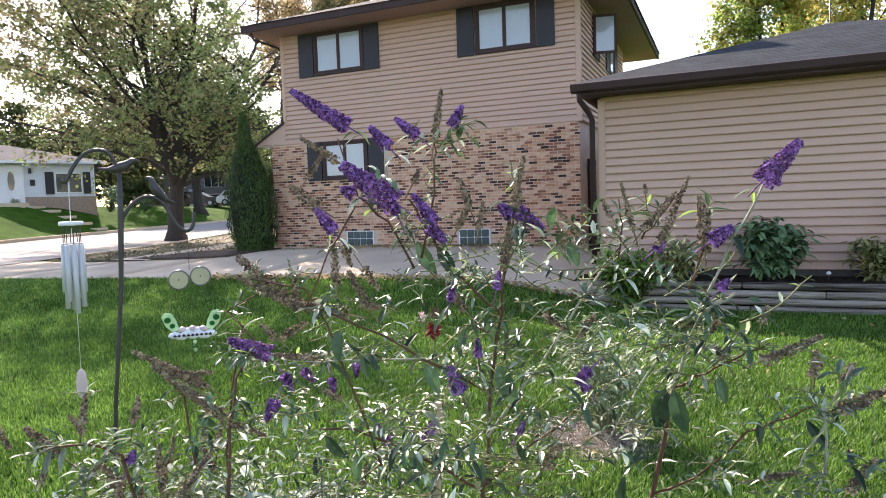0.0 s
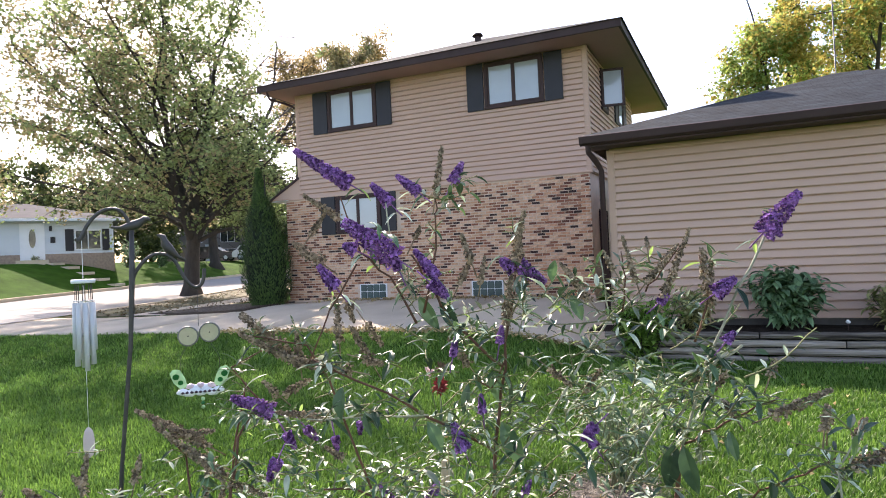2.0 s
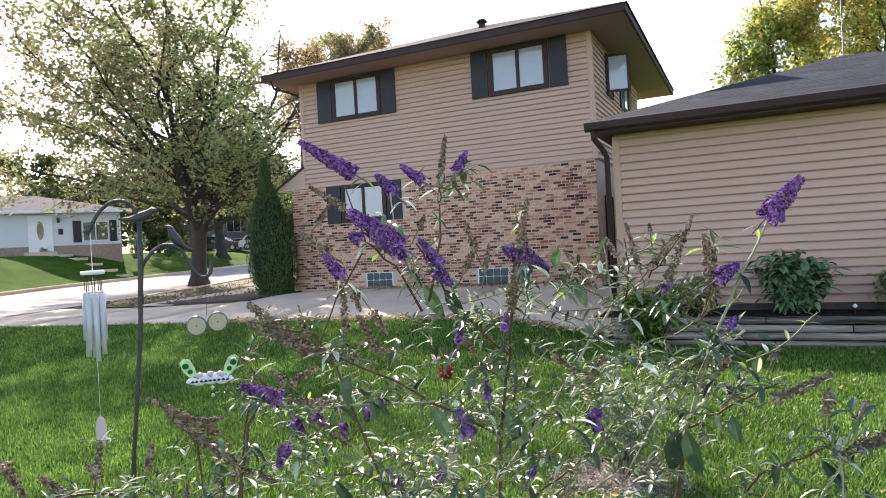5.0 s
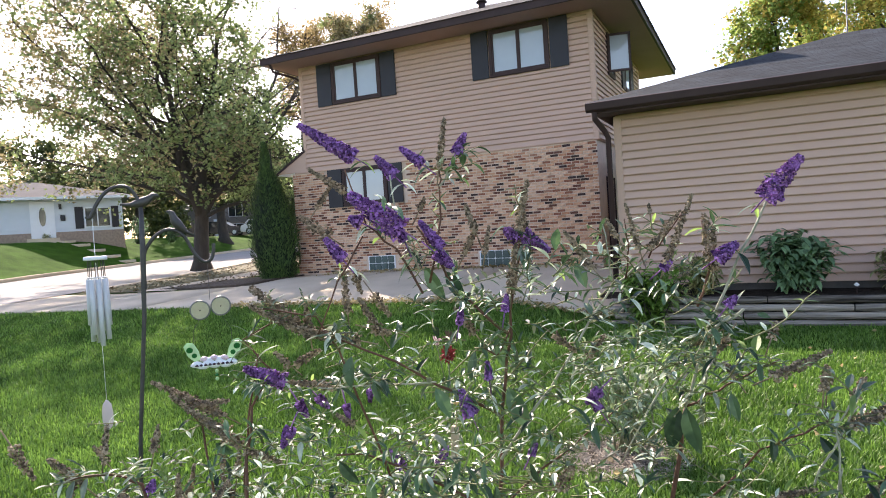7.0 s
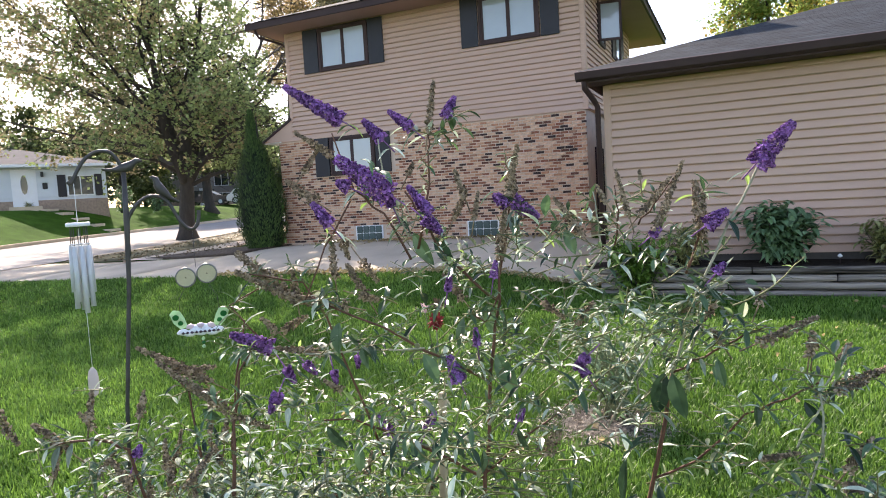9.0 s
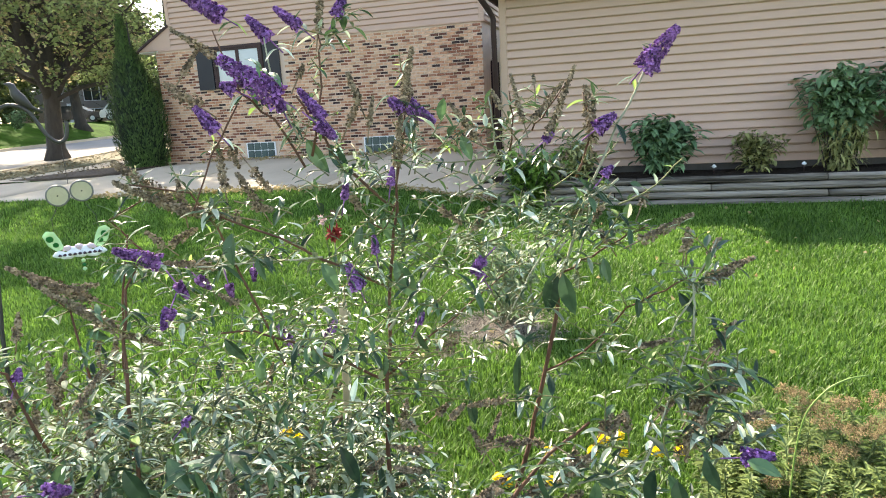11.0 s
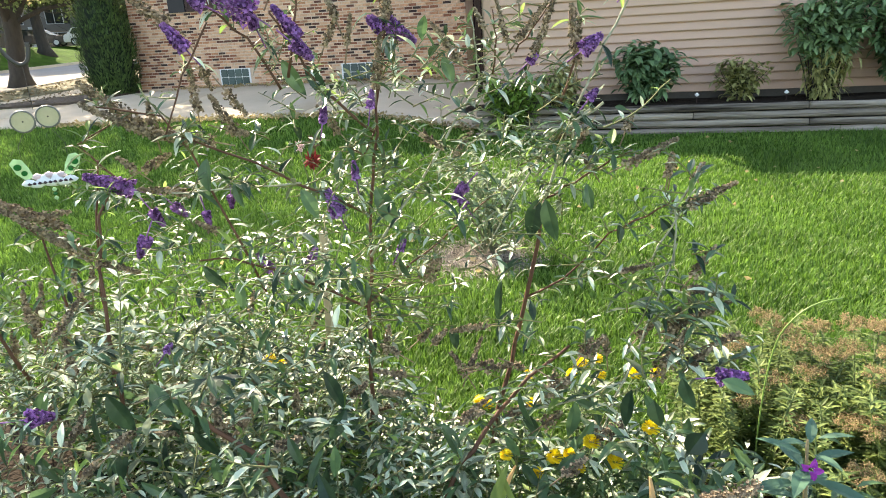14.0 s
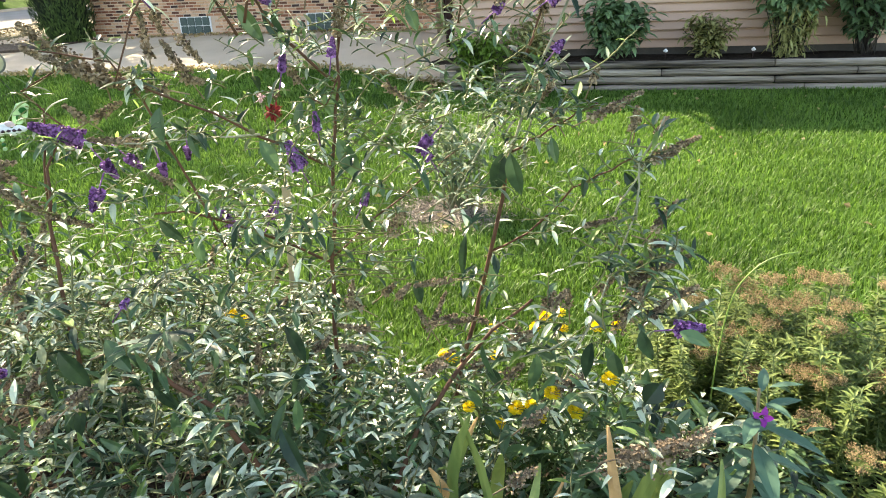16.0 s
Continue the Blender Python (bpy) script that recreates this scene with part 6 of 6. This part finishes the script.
# airy side shoots that fill the middle of the bush
for k in range(130):
    x = bush_rnd.gauss(-0.75, 0.5)
    y = bush_rnd.uniform(2.2, 2.75)
    z = bush_rnd.uniform(0.45, 1.25)
    if z > 1.35 - 0.35 * abs(x + 0.6) or x > 0.05:
        continue
    a = bush_rnd.uniform(0, 6.283)
    twig((x, y, z), (math.cos(a), math.sin(a), bush_rnd.uniform(-0.1, 0.8)), bush_rnd.uniform(0.12, 0.26), bush_rnd.uniform(0.040, 0.066), 0.028, 0.05)
for k in range(230):
    x, y = bush_rnd.uniform(-2.0, -0.70), bush_rnd.uniform(2.0, 2.65)
    z = bush_rnd.uniform(0.30, 0.92 - 0.45 * (y - 2.0))
    if noise.noise((x * 2.6, y * 2.0, z * 2.6)) < -0.08 or (x < -1.5 and z > 0.62):
        continue
    a = bush_rnd.uniform(0, 6.283)
    twig((x, y, z), (math.cos(a), math.sin(a), bush_rnd.uniform(-0.1, 0.7)), bush_rnd.uniform(0.12, 0.26), bush_rnd.uniform(0.040, 0.070), 0.030, 0.05)
for k in range(45):
    x, y, z = bush_rnd.uniform(-1.0, -0.25), bush_rnd.uniform(2.3, 2.7), bush_rnd.uniform(0.75, 1.2)
    a = bush_rnd.uniform(0, 6.283)
    twig((x, y, z), (math.cos(a), math.sin(a), bush_rnd.uniform(-0.1, 0.7)), bush_rnd.uniform(0.10, 0.20), bush_rnd.uniform(0.040, 0.066), 0.030, 0.05)
# leafy shoots between the marigolds
for k in range(56):
    x, y = bush_rnd.uniform(-0.38, 0.42), bush_rnd.uniform(2.12, 2.45)
    z = bush_rnd.uniform(-0.06, 0.24) * (1.0 - 0.3 * smooth((x - 0.1) / 0.3))
    twig((x, y, z), (bush_rnd.gauss(0, 0.5), bush_rnd.gauss(0, 0.5), 0.8), bush_rnd.uniform(0.10, 0.18), bush_rnd.uniform(0.055, 0.095), 0.034, 0.05)
# bare olive side twigs fanned out low on the main cane
for k in range(15):
    limb(twigs, bush_rnd, (-0.755 + bush_rnd.gauss(0, 0.01), 2.37, 0.50 + 0.012 * k), (1.0, bush_rnd.uniform(-0.2, 0.5), bush_rnd.uniform(-0.25, 0.35)), bush_rnd.uniform(0.14, 0.30), 0.0026, 0.0013, 0.06, 6, 5)
# outer growth towards the hook
for k in range(75):
    x, y, z = bush_rnd.uniform(-2.25, -1.4), bush_rnd.uniform(1.85, 2.35), bush_rnd.uniform(0.18, 0.58)
    if noise.noise((x * 3.0, y * 3.0, z * 3.0)) < -0.12:
        continue
    twig((x, y, z), (bush_rnd.gauss(0, 0.6), bush_rnd.gauss(0, 0.5), bush_rnd.uniform(0.2, 1.0)), bush_rnd.uniform(0.12, 0.24), bush_rnd.uniform(0.042, 0.072), 0.030, 0.05)
for k in range(16):
    x, y, z = bush_rnd.uniform(-2.2, -1.45), bush_rnd.uniform(1.85, 2.3), bush_rnd.uniform(0.45, 0.72)
    seed_head((x + bush_rnd.gauss(0, 0.05), y + bush_rnd.gauss(0, 0.03), z + bush_rnd.uniform(0.06, 0.13)), (x, y, z), bush_rnd.uniform(0.011, 0.018))
part("twig_growth", twigs, M_TWIG, bush, kind="stuff")
silver.done("silver_foliage", L_SILVER, bush, "silvery green leaves")
deep.done("green_foliage", L_DEEP, bush, "deep green leaves")
young.done("young_foliage", L_YOUNG, bush, "fresh light green leaves")


# ---- flowers in the bed ----
M_YELLOW = mat("marigold_petal", (0.84, 0.60, 0.015), 0.6, 0.12, 40, 200, 0, hue=(0.90, 0.76, 0.05), island=0.8, trans=0.25)
L_FINE = leaf_mat("marigold_leaf", (0.03, 0.07, 0.02), (0.06, 0.11, 0.03), 0.2)
M_STALK = mat("green_stalk", (0.10, 0.15, 0.05), 0.7, 0.25, 20, 80, 0.2)


def marigold(at, heads, seed, label):
    """A leafy plant with ruffled yellow heads at the given offsets."""
    r = random.Random(seed)
    t = thing("marigold", label, "flower", at, group="marigolds in the bed")
    bm, lv = bmesh.new(), Leaves()
    for h in heads:
        h = Vector(h)
        tube(bm, [(r.gauss(0, 0.02), r.gauss(0, 0.02), -0.02), (h.x * 0.6, h.y * 0.6, h.z * 0.55), tuple(h)], [0.003, 0.0025, 0.002], 5)
        for k in range(46):
            f = r.uniform(0.1, 0.97)
            b = r.uniform(0, 6.283)
            lv.blade((h.x * f + r.gauss(0, 0.02), h.y * f + r.gauss(0, 0.02), h.z * f), (math.cos(b), math.sin(b), r.uniform(-0.3, 0.5)), (0, 0, 1), r.uniform(0.03, 0.06), r.uniform(0.007, 0.014), 0.3)
        fm = bmesh.new()
        size = r.uniform(0.014, 0.020)
        for k in range(54):
            b, c = k * 2.4, math.acos(max(-0.35, 1 - 1.35 * k / 54))
            o = Vector((math.sin(c) * math.cos(b), math.sin(c) * math.sin(b), math.cos(c)))
            s = o.cross(Vector((0.1, 0.2, 1))).normalized()
            q = h + o * size * 0.35
            e = h + o * size * r.uniform(0.95, 1.2)
            w = size * 0.34
            v = [fm.verts.new(x) for x in (q, e + s * w, e + o.cross(s) * w * 0.3 + o * size * 0.12, e - s * w)]
            fm.faces.new((v[0], v[1], v[2]))
            fm.faces.new((v[0], v[2], v[3]))
        part("flower_head", fm, M_YELLOW, t, "ruffled yellow flower head")
    part("stalk_growth", bm, M_STALK, t, kind="stuff")
    lv.done("foliage", L_FINE, t)


marigold((-0.10, 2.56, -0.10), [(0.026, 0, 0.42), (0.04, 0.0, 0.363), (0.145, -0.01, 0.38), (-0.022, 0, 0.40), (0.21, -0.01, 0.388), (-0.054, 0, 0.36)], 1, "marigold plant with bright yellow heads in the bed")
marigold((-0.36, 2.53, -0.10), [(-0.074, -0.01, 0.245), (-0.10, -0.015, 0.261), (0.067, 0.01, 0.358), (0.077, 0.01, 0.247)], 2, "marigold plant with bright yellow heads in the bed")
marigold((-0.13, 2.10, -0.10), [(0.05, 0, 0.42), (-0.006, 0, 0.377), (-0.045, 0, 0.363), (-0.088, 0, 0.307), (-0.171, -0.02, 0.368), (0.11, 0, 0.366), (0.195, 0, 0.477), (0.02, 0.01, 0.33)], 3, "marigold plant with bright yellow heads in the bed")
marigold((-1.05, 2.22, -0.10), [(0.0, 0.0, 0.53), (0.03, 0.02, 0.50), (-0.20, -0.12, 0.20)], 4, "marigold with few yellow heads among the leaves")

M_SEDUM = mat("tan_flower_head", (0.19, 0.145, 0.075), 0.95, 0.35, 40, 200, 0, hue=(0.31, 0.235, 0.13), island=0.9, spec=0.1)
L_SEDUM = leaf_mat("yellow_green_leaf", (0.125, 0.185, 0.05), (0.225, 0.29, 0.09), 0.35)
L_SEDUM2 = leaf_mat("dull_green_leaf", (0.075, 0.13, 0.036), (0.13, 0.20, 0.06), 0.3)


def spirea(at, spots, seed, label, fill=40):
    """A mound of upright leafy stems, some of them carrying flat tan heads."""
    r = random.Random(seed)
    t = thing("spirea", label, "shrub", at)
    bm, l1, l2 = bmesh.new(), Leaves(), Leaves()
    ends = [(Vector(s), True) for s in spots]
    for k in range(fill):
        ends.append((Vector((r.uniform(-0.28, 0.5), r.uniform(-0.25, 0.35), r.uniform(0.22, 0.47))), False))
    for e, head in ends:
        base = Vector((e.x * 0.6 + r.gauss(0, 0.03), e.y * 0.6 + r.gauss(0, 0.03), -0.02))
        mid = base.lerp(e, 0.5) + Vector((r.gauss(0, 0.012), r.gauss(0, 0.012), 0))
        tube(bm, [base, mid, e], [0.003, 0.0026, 0.002], 5)
        for k in range(125):
            f = r.uniform(0.12, 1.0)
            p = base.lerp(e, f)
            b = k * 2.4 + r.uniform(-0.4, 0.4)
            (l1 if r.random() < 0.25 + 0.55 * f else l2).blade(p, (math.cos(b), math.sin(b), r.uniform(0.1, 0.9)), (0, 0, 1), r.uniform(0.026, 0.048), r.uniform(0.008, 0.013), 0.3)
        if head:
            fm = bmesh.new()
            rad = r.uniform(0.038, 0.056)
            knots = [e]
            for k in range(9):
                a, q = k * 2.4, rad * math.sqrt((k + 0.6) / 9)
                knots.append(e + Vector((q * math.cos(a), q * math.sin(a), 0.010 - 5.0 * q * q + r.uniform(-0.006, 0.006))))
            for k in range(800):
                c = r.choice(knots) + Vector((r.gauss(0, 0.0080), r.gauss(0, 0.0080), r.gauss(0, 0.0055)))
                s = r.uniform(0.0014, 0.0025)
                v = [fm.verts.new(c + Vector(x) * s) for x in ((1, 0, 0), (-0.5, 0.87, 0), (-0.5, -0.87, 0), (0, 0, 1.0), (0, 0, -1))]
                for i, j in ((0, 1), (1, 2), (2, 0)):
                    fm.faces.new((v[i], v[j], v[3]))
                    fm.faces.new((v[j], v[i], v[4]))
            part("flower_head", fm, M_SEDUM, t, "flat faded tan flower head")
    part("stalk_growth", bm, M_STALK, t, kind="stuff")
    l1.done("yellow_foliage", L_SEDUM, t)
    l2.done("green_foliage", L_SEDUM2, t)


spirea((0.42, 2.62, -0.10), [(-0.06, 0.08, 0.43), (0.10, 0.14, 0.46), (0.044, 0.17, 0.497), (0.129, 0.07, 0.449), (0.20, 0.02, 0.444), (0.18, 0.10, 0.497), (0.146, -0.01, 0.395), (0.04, 0.0, 0.357), (-0.03, -0.04, 0.296), (0.095, -0.135, 0.29), (0.26, 0.03, 0.465)], 1, "spirea mound with yellow-green leaves and tan heads", 85)
spirea((0.88, 2.58, -0.10), [(-0.18, 0.12, 0.527), (-0.12, 0.085, 0.533), (-0.20, -0.17, 0.339), (-0.246, -0.136, 0.33), (-0.156, -0.04, 0.432), (-0.11, 0.0, 0.485), (0.05, 0.08, 0.52), (0.14, -0.06, 0.45), (0.02, -0.2, 0.36)], 2, "spirea mound with yellow-green leaves and tan heads", 90)
spirea((0.74, 2.22, -0.12), [(-0.05, 0.16, 0.37), (-0.02, -0.06, 0.28), (0.10, 0.20, 0.36), (-0.12, 0.05, 0.30), (0.14, 0.02, 0.30)], 5, "low spirea mound with orange-tan heads behind the balsam", 46)
spirea((-2.05, 2.45, -0.12), [(0.0, 0.02, 0.42), (0.1, 0.06, 0.38), (-0.1, 0.0, 0.40), (0.05, -0.1, 0.33)], 3, "spirea mound with faded tan heads near the hook", 14)

stalk = thing("grass_stalk", "single long arching green grass blade", "grass", (0.40, 2.45, -0.10))
bm = bmesh.new()
tube(bm, bent([(0.0, 0.0, -0.03), (0.0, 0.0, 0.35), (0.02, 0.0, 0.56), (0.068, 0.0, 0.652), (0.121, 0.0, 0.693), (0.172, 0.0, 0.708)]), 0.0026, 5)
part("blade", bm, mat("grass_stalk_green", (0.16, 0.26, 0.06), 0.5, 0.2, 20, 80, 0), stalk)

M_IRIS = mat("iris_blade", (0.17, 0.28, 0.075), 0.45, 0.3, 8, 60, 0.1, hue=(0.36, 0.42, 0.13), island=0.8, trans=0.25, stretch=(1, 1, 0.2))
M_TAN = mat("withered_blade", (0.50, 0.27, 0.10), 0.8, 0.3, 10, 60, 0.2, hue=(0.62, 0.41, 0.20), trans=0.15)


def iris(at, tips, seed):
    r = random.Random(seed)
    t = thing("iris", "clump of cut iris blades with tan withered tips", "plant", at, group="iris clumps")
    for tip in tips:
        tip = Vector(tip)
        base = Vector((tip.x * 0.35 + r.gauss(0, 0.015), tip.y * 0.35 + r.gauss(0, 0.015), -0.03))
        side = Vector((r.uniform(0.6, 1), r.uniform(-0.6, 0.6), 0)).normalized()
        w = r.uniform(0.011, 0.021)
        bend = Vector((r.gauss(0, 0.05), r.gauss(0, 0.05), 0))
        tan, cut = r.random() < 0.34, r.choice((0.80, 0.90, 0.96))
        tipped = tan or r.random() < 0.4
        for mname, f0, f1 in ((M_TAN if tan else M_IRIS, 0.0, cut), (M_TAN if tipped else M_IRIS, cut, 1.0)):
            bm = bmesh.new()
            rows = []
            for k in range(6):
                f = f0 + (f1 - f0) * k / 5
                c = base.lerp(tip, f) + bend * math.sin(f * 3.14)
                ww = w * (1.0 if f < 0.7 else 1.0 - 0.8 * ((f - 0.7) / 0.3) ** 1.6)
                fold = side.cross(Vector((0, 0, 1))) * 0.0025
                rows.append([bm.verts.new(c - side * ww), bm.verts.new(c + fold), bm.verts.new(c + side * ww), bm.verts.new(c - fold)])
            for a, b in zip(rows, rows[1:]):
                for k in range(4):
                    bm.faces.new((a[k], a[(k + 1) % 4], b[(k + 1) % 4], b[k]))
            bm.faces.new(rows[-1])
            part("blade" if f0 == 0 else "blade_tip", bm, mname, t)


iris((-0.25, 1.85, -0.10), [(-0.01, 0.01, 0.51), (0.06, 0.016, 0.40), (-0.11, -0.01, 0.36), (0.15, 0.045, 0.36), (-0.25, -0.06, 0.30), (-0.054, 0.052, 0.497), (-0.005, 0.082, 0.45), (0.211, 0.077, 0.30)], 1)
iris((0.15, 1.86, -0.10), [(-0.10, 0.015, 0.50), (0.136, -0.026, 0.47), (0.043, -0.01, 0.42), (-0.038, 0.007, 0.36), (0.19, -0.05, 0.36), (0.097, 0.033, 0.51), (0.18, 0.017, 0.412), (0.286, -0.027, 0.40)], 2)

balsam = thing("balsam", "upright balsam with long serrated leaves and magenta flower", "plant", (0.37, 1.92, -0.05))
bm = bmesh.new()
tube(bm, [(0, 0, -0.03), (0.01, -0.005, 0.3), (-0.005, 0.005, 0.545)], [0.007, 0.006, 0.003], 8)
part("stalk", bm, mat("pink_stalk", (0.22, 0.17, 0.08), 0.6, 0.3, 20, 80, 0.1), balsam)
r = random.Random(3)
L_BALSAM = leaf_mat("balsam_leaf", (0.045, 0.115, 0.075), (0.085, 0.18, 0.115), 0.2, island=0.4)
for k in range(19):
    f = 0.40 + 0.60 * (k / 18) ** 0.6
    a = k * 2.4 + 0.6
    lf = Leaves()
    ln = 0.150 * (1.0 - 0.55 * max(0, f - 0.70) / 0.30) * r.uniform(0.85, 1.1)
    lf.blade((0.012 * math.cos(a), 0.012 * math.sin(a), 0.555 * f), (math.cos(a), math.sin(a), -0.25 + 2.6 * max(0, f - 0.70)), (0, 0, 1), ln, ln * 0.30, 0.20, 0.14, True)
    lf.done("leaf", L_BALSAM, balsam, kind="part")
M_POD = mat("cream_pod", (0.42, 0.46, 0.30), 0.6, 0.15, 30, 90, 0.1)
for k in range(5):
    a = k * 1.2566
    pf = Leaves()
    pf.blade((0.0 + 0.004 * math.cos(a), -0.022, 0.492 + 0.004 * math.sin(a)), (math.cos(a), -0.5 - 0.4 * math.sin(3 * a), math.sin(a)), (0.3 * math.sin(2 * a), -1, 0.2), 0.021, 0.019, 0.5)
    pf.done("petal", mat("magenta_petal", (0.36, 0.05, 0.42), 0.6, 0.3, 30, 90, 0, trans=0.35) if k == 0 else bpy.data.materials["magenta_petal"], balsam, kind="part")
for k in range(6):
    bm = bmesh.new()
    a = k * 1.9
    z = 0.30 + 0.03 * k
    tube(bm, [(0.02 * math.cos(a), 0.02 * math.sin(a), z + 0.012), (0.024 * math.cos(a), 0.024 * math.sin(a), z), (0.02 * math.cos(a), 0.02 * math.sin(a), z - 0.012)], [0.004, 0.011, 0.003], 8)
    part("seed_pod", bm, M_POD, balsam)


for k, (bx, by, hh) in enumerate(((0.10, 2.12, 0.30), (0.46, 2.10, 0.24))):
    shrub("perennial", "low grey-green perennial filling the bed", (bx, by, -0.10), (0.26, 0.26, hh), 520, 0.085, L_DEEP if k % 2 else L_HYDR, 90 + k, "plant", wide=0.26, stem_mat=M_STALK)


# ---- pieces: siding boards ----
def boards(parent, mover, length, count, lap, material=None):
    bm = bmesh.new()
    prism(bm, [(0.03, 0.004), (-0.013, 0.0), (-0.015, 0.009), (0.016, lap - 0.020), (0.03, lap - 0.018)], "x", 0, length)
    me = mesh_of("siding_board", bm, material or M_SIDING)
    for k in range(count):
        piece("siding_board", me, parent, mover @ Matrix.Translation((0, 0, k * lap)))


boards(house, HOUSE_AT @ Matrix.Translation((HX0, HY, HZB + 0.02)), HX1 - HX0 - 0.02, 23, LAP)
boards(house, HOUSE_AT @ Matrix.Translation((HX1, HY + 0.1, HZB + 0.02)) @ Matrix.Rotation(radians(90), 4, "Z"), 6.6, 23, LAP)
boards(garage, GARAGE_AT @ Matrix.Translation((GX0 + 0.08, GY, 0.345)), GX1 - GX0 - 0.1, 22, 0.1245)


# ---- pieces: bricks ----
def brick_wall():
    bw, bh, jt = 0.182, 0.052, 0.0165
    bm = bmesh.new()
    box(bm, 0, -0.006, 0, bw, 0.03, bh)
    bmesh.ops.bevel(bm, geom=[e for e in bm.edges if all(v.co.y < 0 for v in e.verts)], offset=0.004, segments=1, affect="EDGES")
    full = mesh_of("brick", bm, M_BRICK_ONE)
    r = random.Random(31)
    wall = next(o for o in house.children if o.name.startswith("brick_wall"))
    holes = ((-10.60, -8.22, 2.20, 3.4), (-9.46, -8.61, 0.3, 0.84), (-6.21, -5.36, 0.3, 0.84))
    verts, faces, singles = [], [], 0
    z, row = 0.43, 0
    while z + bh < HZB - 0.005:
        x = -11.80 + (0 if row % 2 else -(bw + jt) / 2)
        while x < HX1 - 0.07:
            xa, xb = max(x, -11.80), min(x + bw, HX1 - 0.05)
            x += bw + jt
            if xb - xa < 0.03 or any(xa < h1 and xb > h0 and z < h3 and z + bh > h2 for h0, h1, h2, h3 in holes):
                continue
            out = HY + 0.02 - r.uniform(0.004, 0.012)
            if xb - xa > bw - 0.002 and xa > -4.75 and singles < 298:
                piece("brick", full, wall, HOUSE_AT @ Matrix.Translation((xa, out, z)))
                singles += 1
                continue
            i = len(verts)
            for y, e in ((out - 0.006, 0.004), (HY + 0.03, 0.0)):
                verts += [(xa + e, y, z + e), (xb - e, y, z + e), (xb - e, y, z + bh - e), (xa + e, y, z + bh - e)]
            faces += [(i, i + 1, i + 2, i + 3), (i, i + 4, i + 5, i + 1), (i + 1, i + 5, i + 6, i + 2), (i + 2, i + 6, i + 7, i + 3), (i + 3, i + 7, i + 4, i)]
        z += bh + jt
        row += 1
    me = bpy.data.meshes.new("brickwork")
    me.from_pydata([tuple(HOUSE_AT @ Vector(v)) for v in verts], [], faces)
    me.materials.append(M_BRICK_ALL)
    ob = new("brickwork", me)
    ob.parent = wall
    tagged(ob, "mottled tan and brown brickwork", kind="stuff")


brick_wall()


# ---- grass ----
def grass():
    r = np.random.default_rng(12)
    n = 500000
    ang = r.uniform(-1.45, 0.85, n)
    dist = 1.35 * (19.0 / 1.35) ** r.random(n)
    x, y = -0.05 + dist * np.sin(ang), 0.6 + dist * np.cos(ang)
    keep = (y > 2.45 + 0.25 * np.sin(x * 1.7) + 0.15 * np.sin(x * 4.1) - 0.05) & ((x < -1.9) | (y < 10.05))
    near_edge = 10.7 - 0.096 * np.maximum(-6 - x, 0)
    keep &= (x > -1.0) | (y < near_edge + 0.02)
    keep &= ((x - RING[0]) ** 2 + (y - RING[1]) ** 2) > 0.27 ** 2
    x, y, dist = x[keep], y[keep], dist[keep]
    m = len(x)
    z = np.array([ground_z(a, b) for a, b in zip(x, y)])
    patch = 0.5 + 0.5 * np.sin(x * 1.9 + np.sin(y * 1.3) * 2) * np.sin(y * 2.3 + x)
    h = (0.034 + 0.030 * r.random(m)) * (0.8 + 0.4 * patch)
    w = 0.0020 * (1 + dist * 0.22)
    turn, lean = r.uniform(0, 6.283, m), r.uniform(0.1, 0.9, m)
    dx, dy = np.cos(turn) * lean * h, np.sin(turn) * lean * h
    sx, sy = -np.sin(turn) * w, np.cos(turn) * w
    v = np.empty((m, 5, 3))
    base = np.stack([x, y, z - 0.004], -1)
    v[:, 0] = base + np.stack([sx, sy, 0 * x], -1)
    v[:, 1] = base - np.stack([sx, sy, 0 * x], -1)
    mid = base + np.stack([dx * 0.35, dy * 0.35, h * 0.62], -1)
    v[:, 2] = mid - np.stack([sx * 0.8, sy * 0.8, 0 * x], -1)
    v[:, 3] = mid + np.stack([sx * 0.8, sy * 0.8, 0 * x], -1)
    v[:, 4] = base + np.stack([dx, dy, h], -1)
    i = np.arange(m)[:, None] * 5
    quads = np.concatenate([i, i + 1, i + 2, i + 3], 1)
    tris = np.concatenate([i + 3, i + 2, i + 4], 1)
    me = bpy.data.meshes.new("grass")
    me.from_pydata(v.reshape(-1, 3).tolist(), [], quads.tolist() + tris.tolist())
    me.materials.append(M_BLADE)
    tagged(new("grass", me), "short mown lawn grass, bright green", "grass", kind="stuff")


grass()
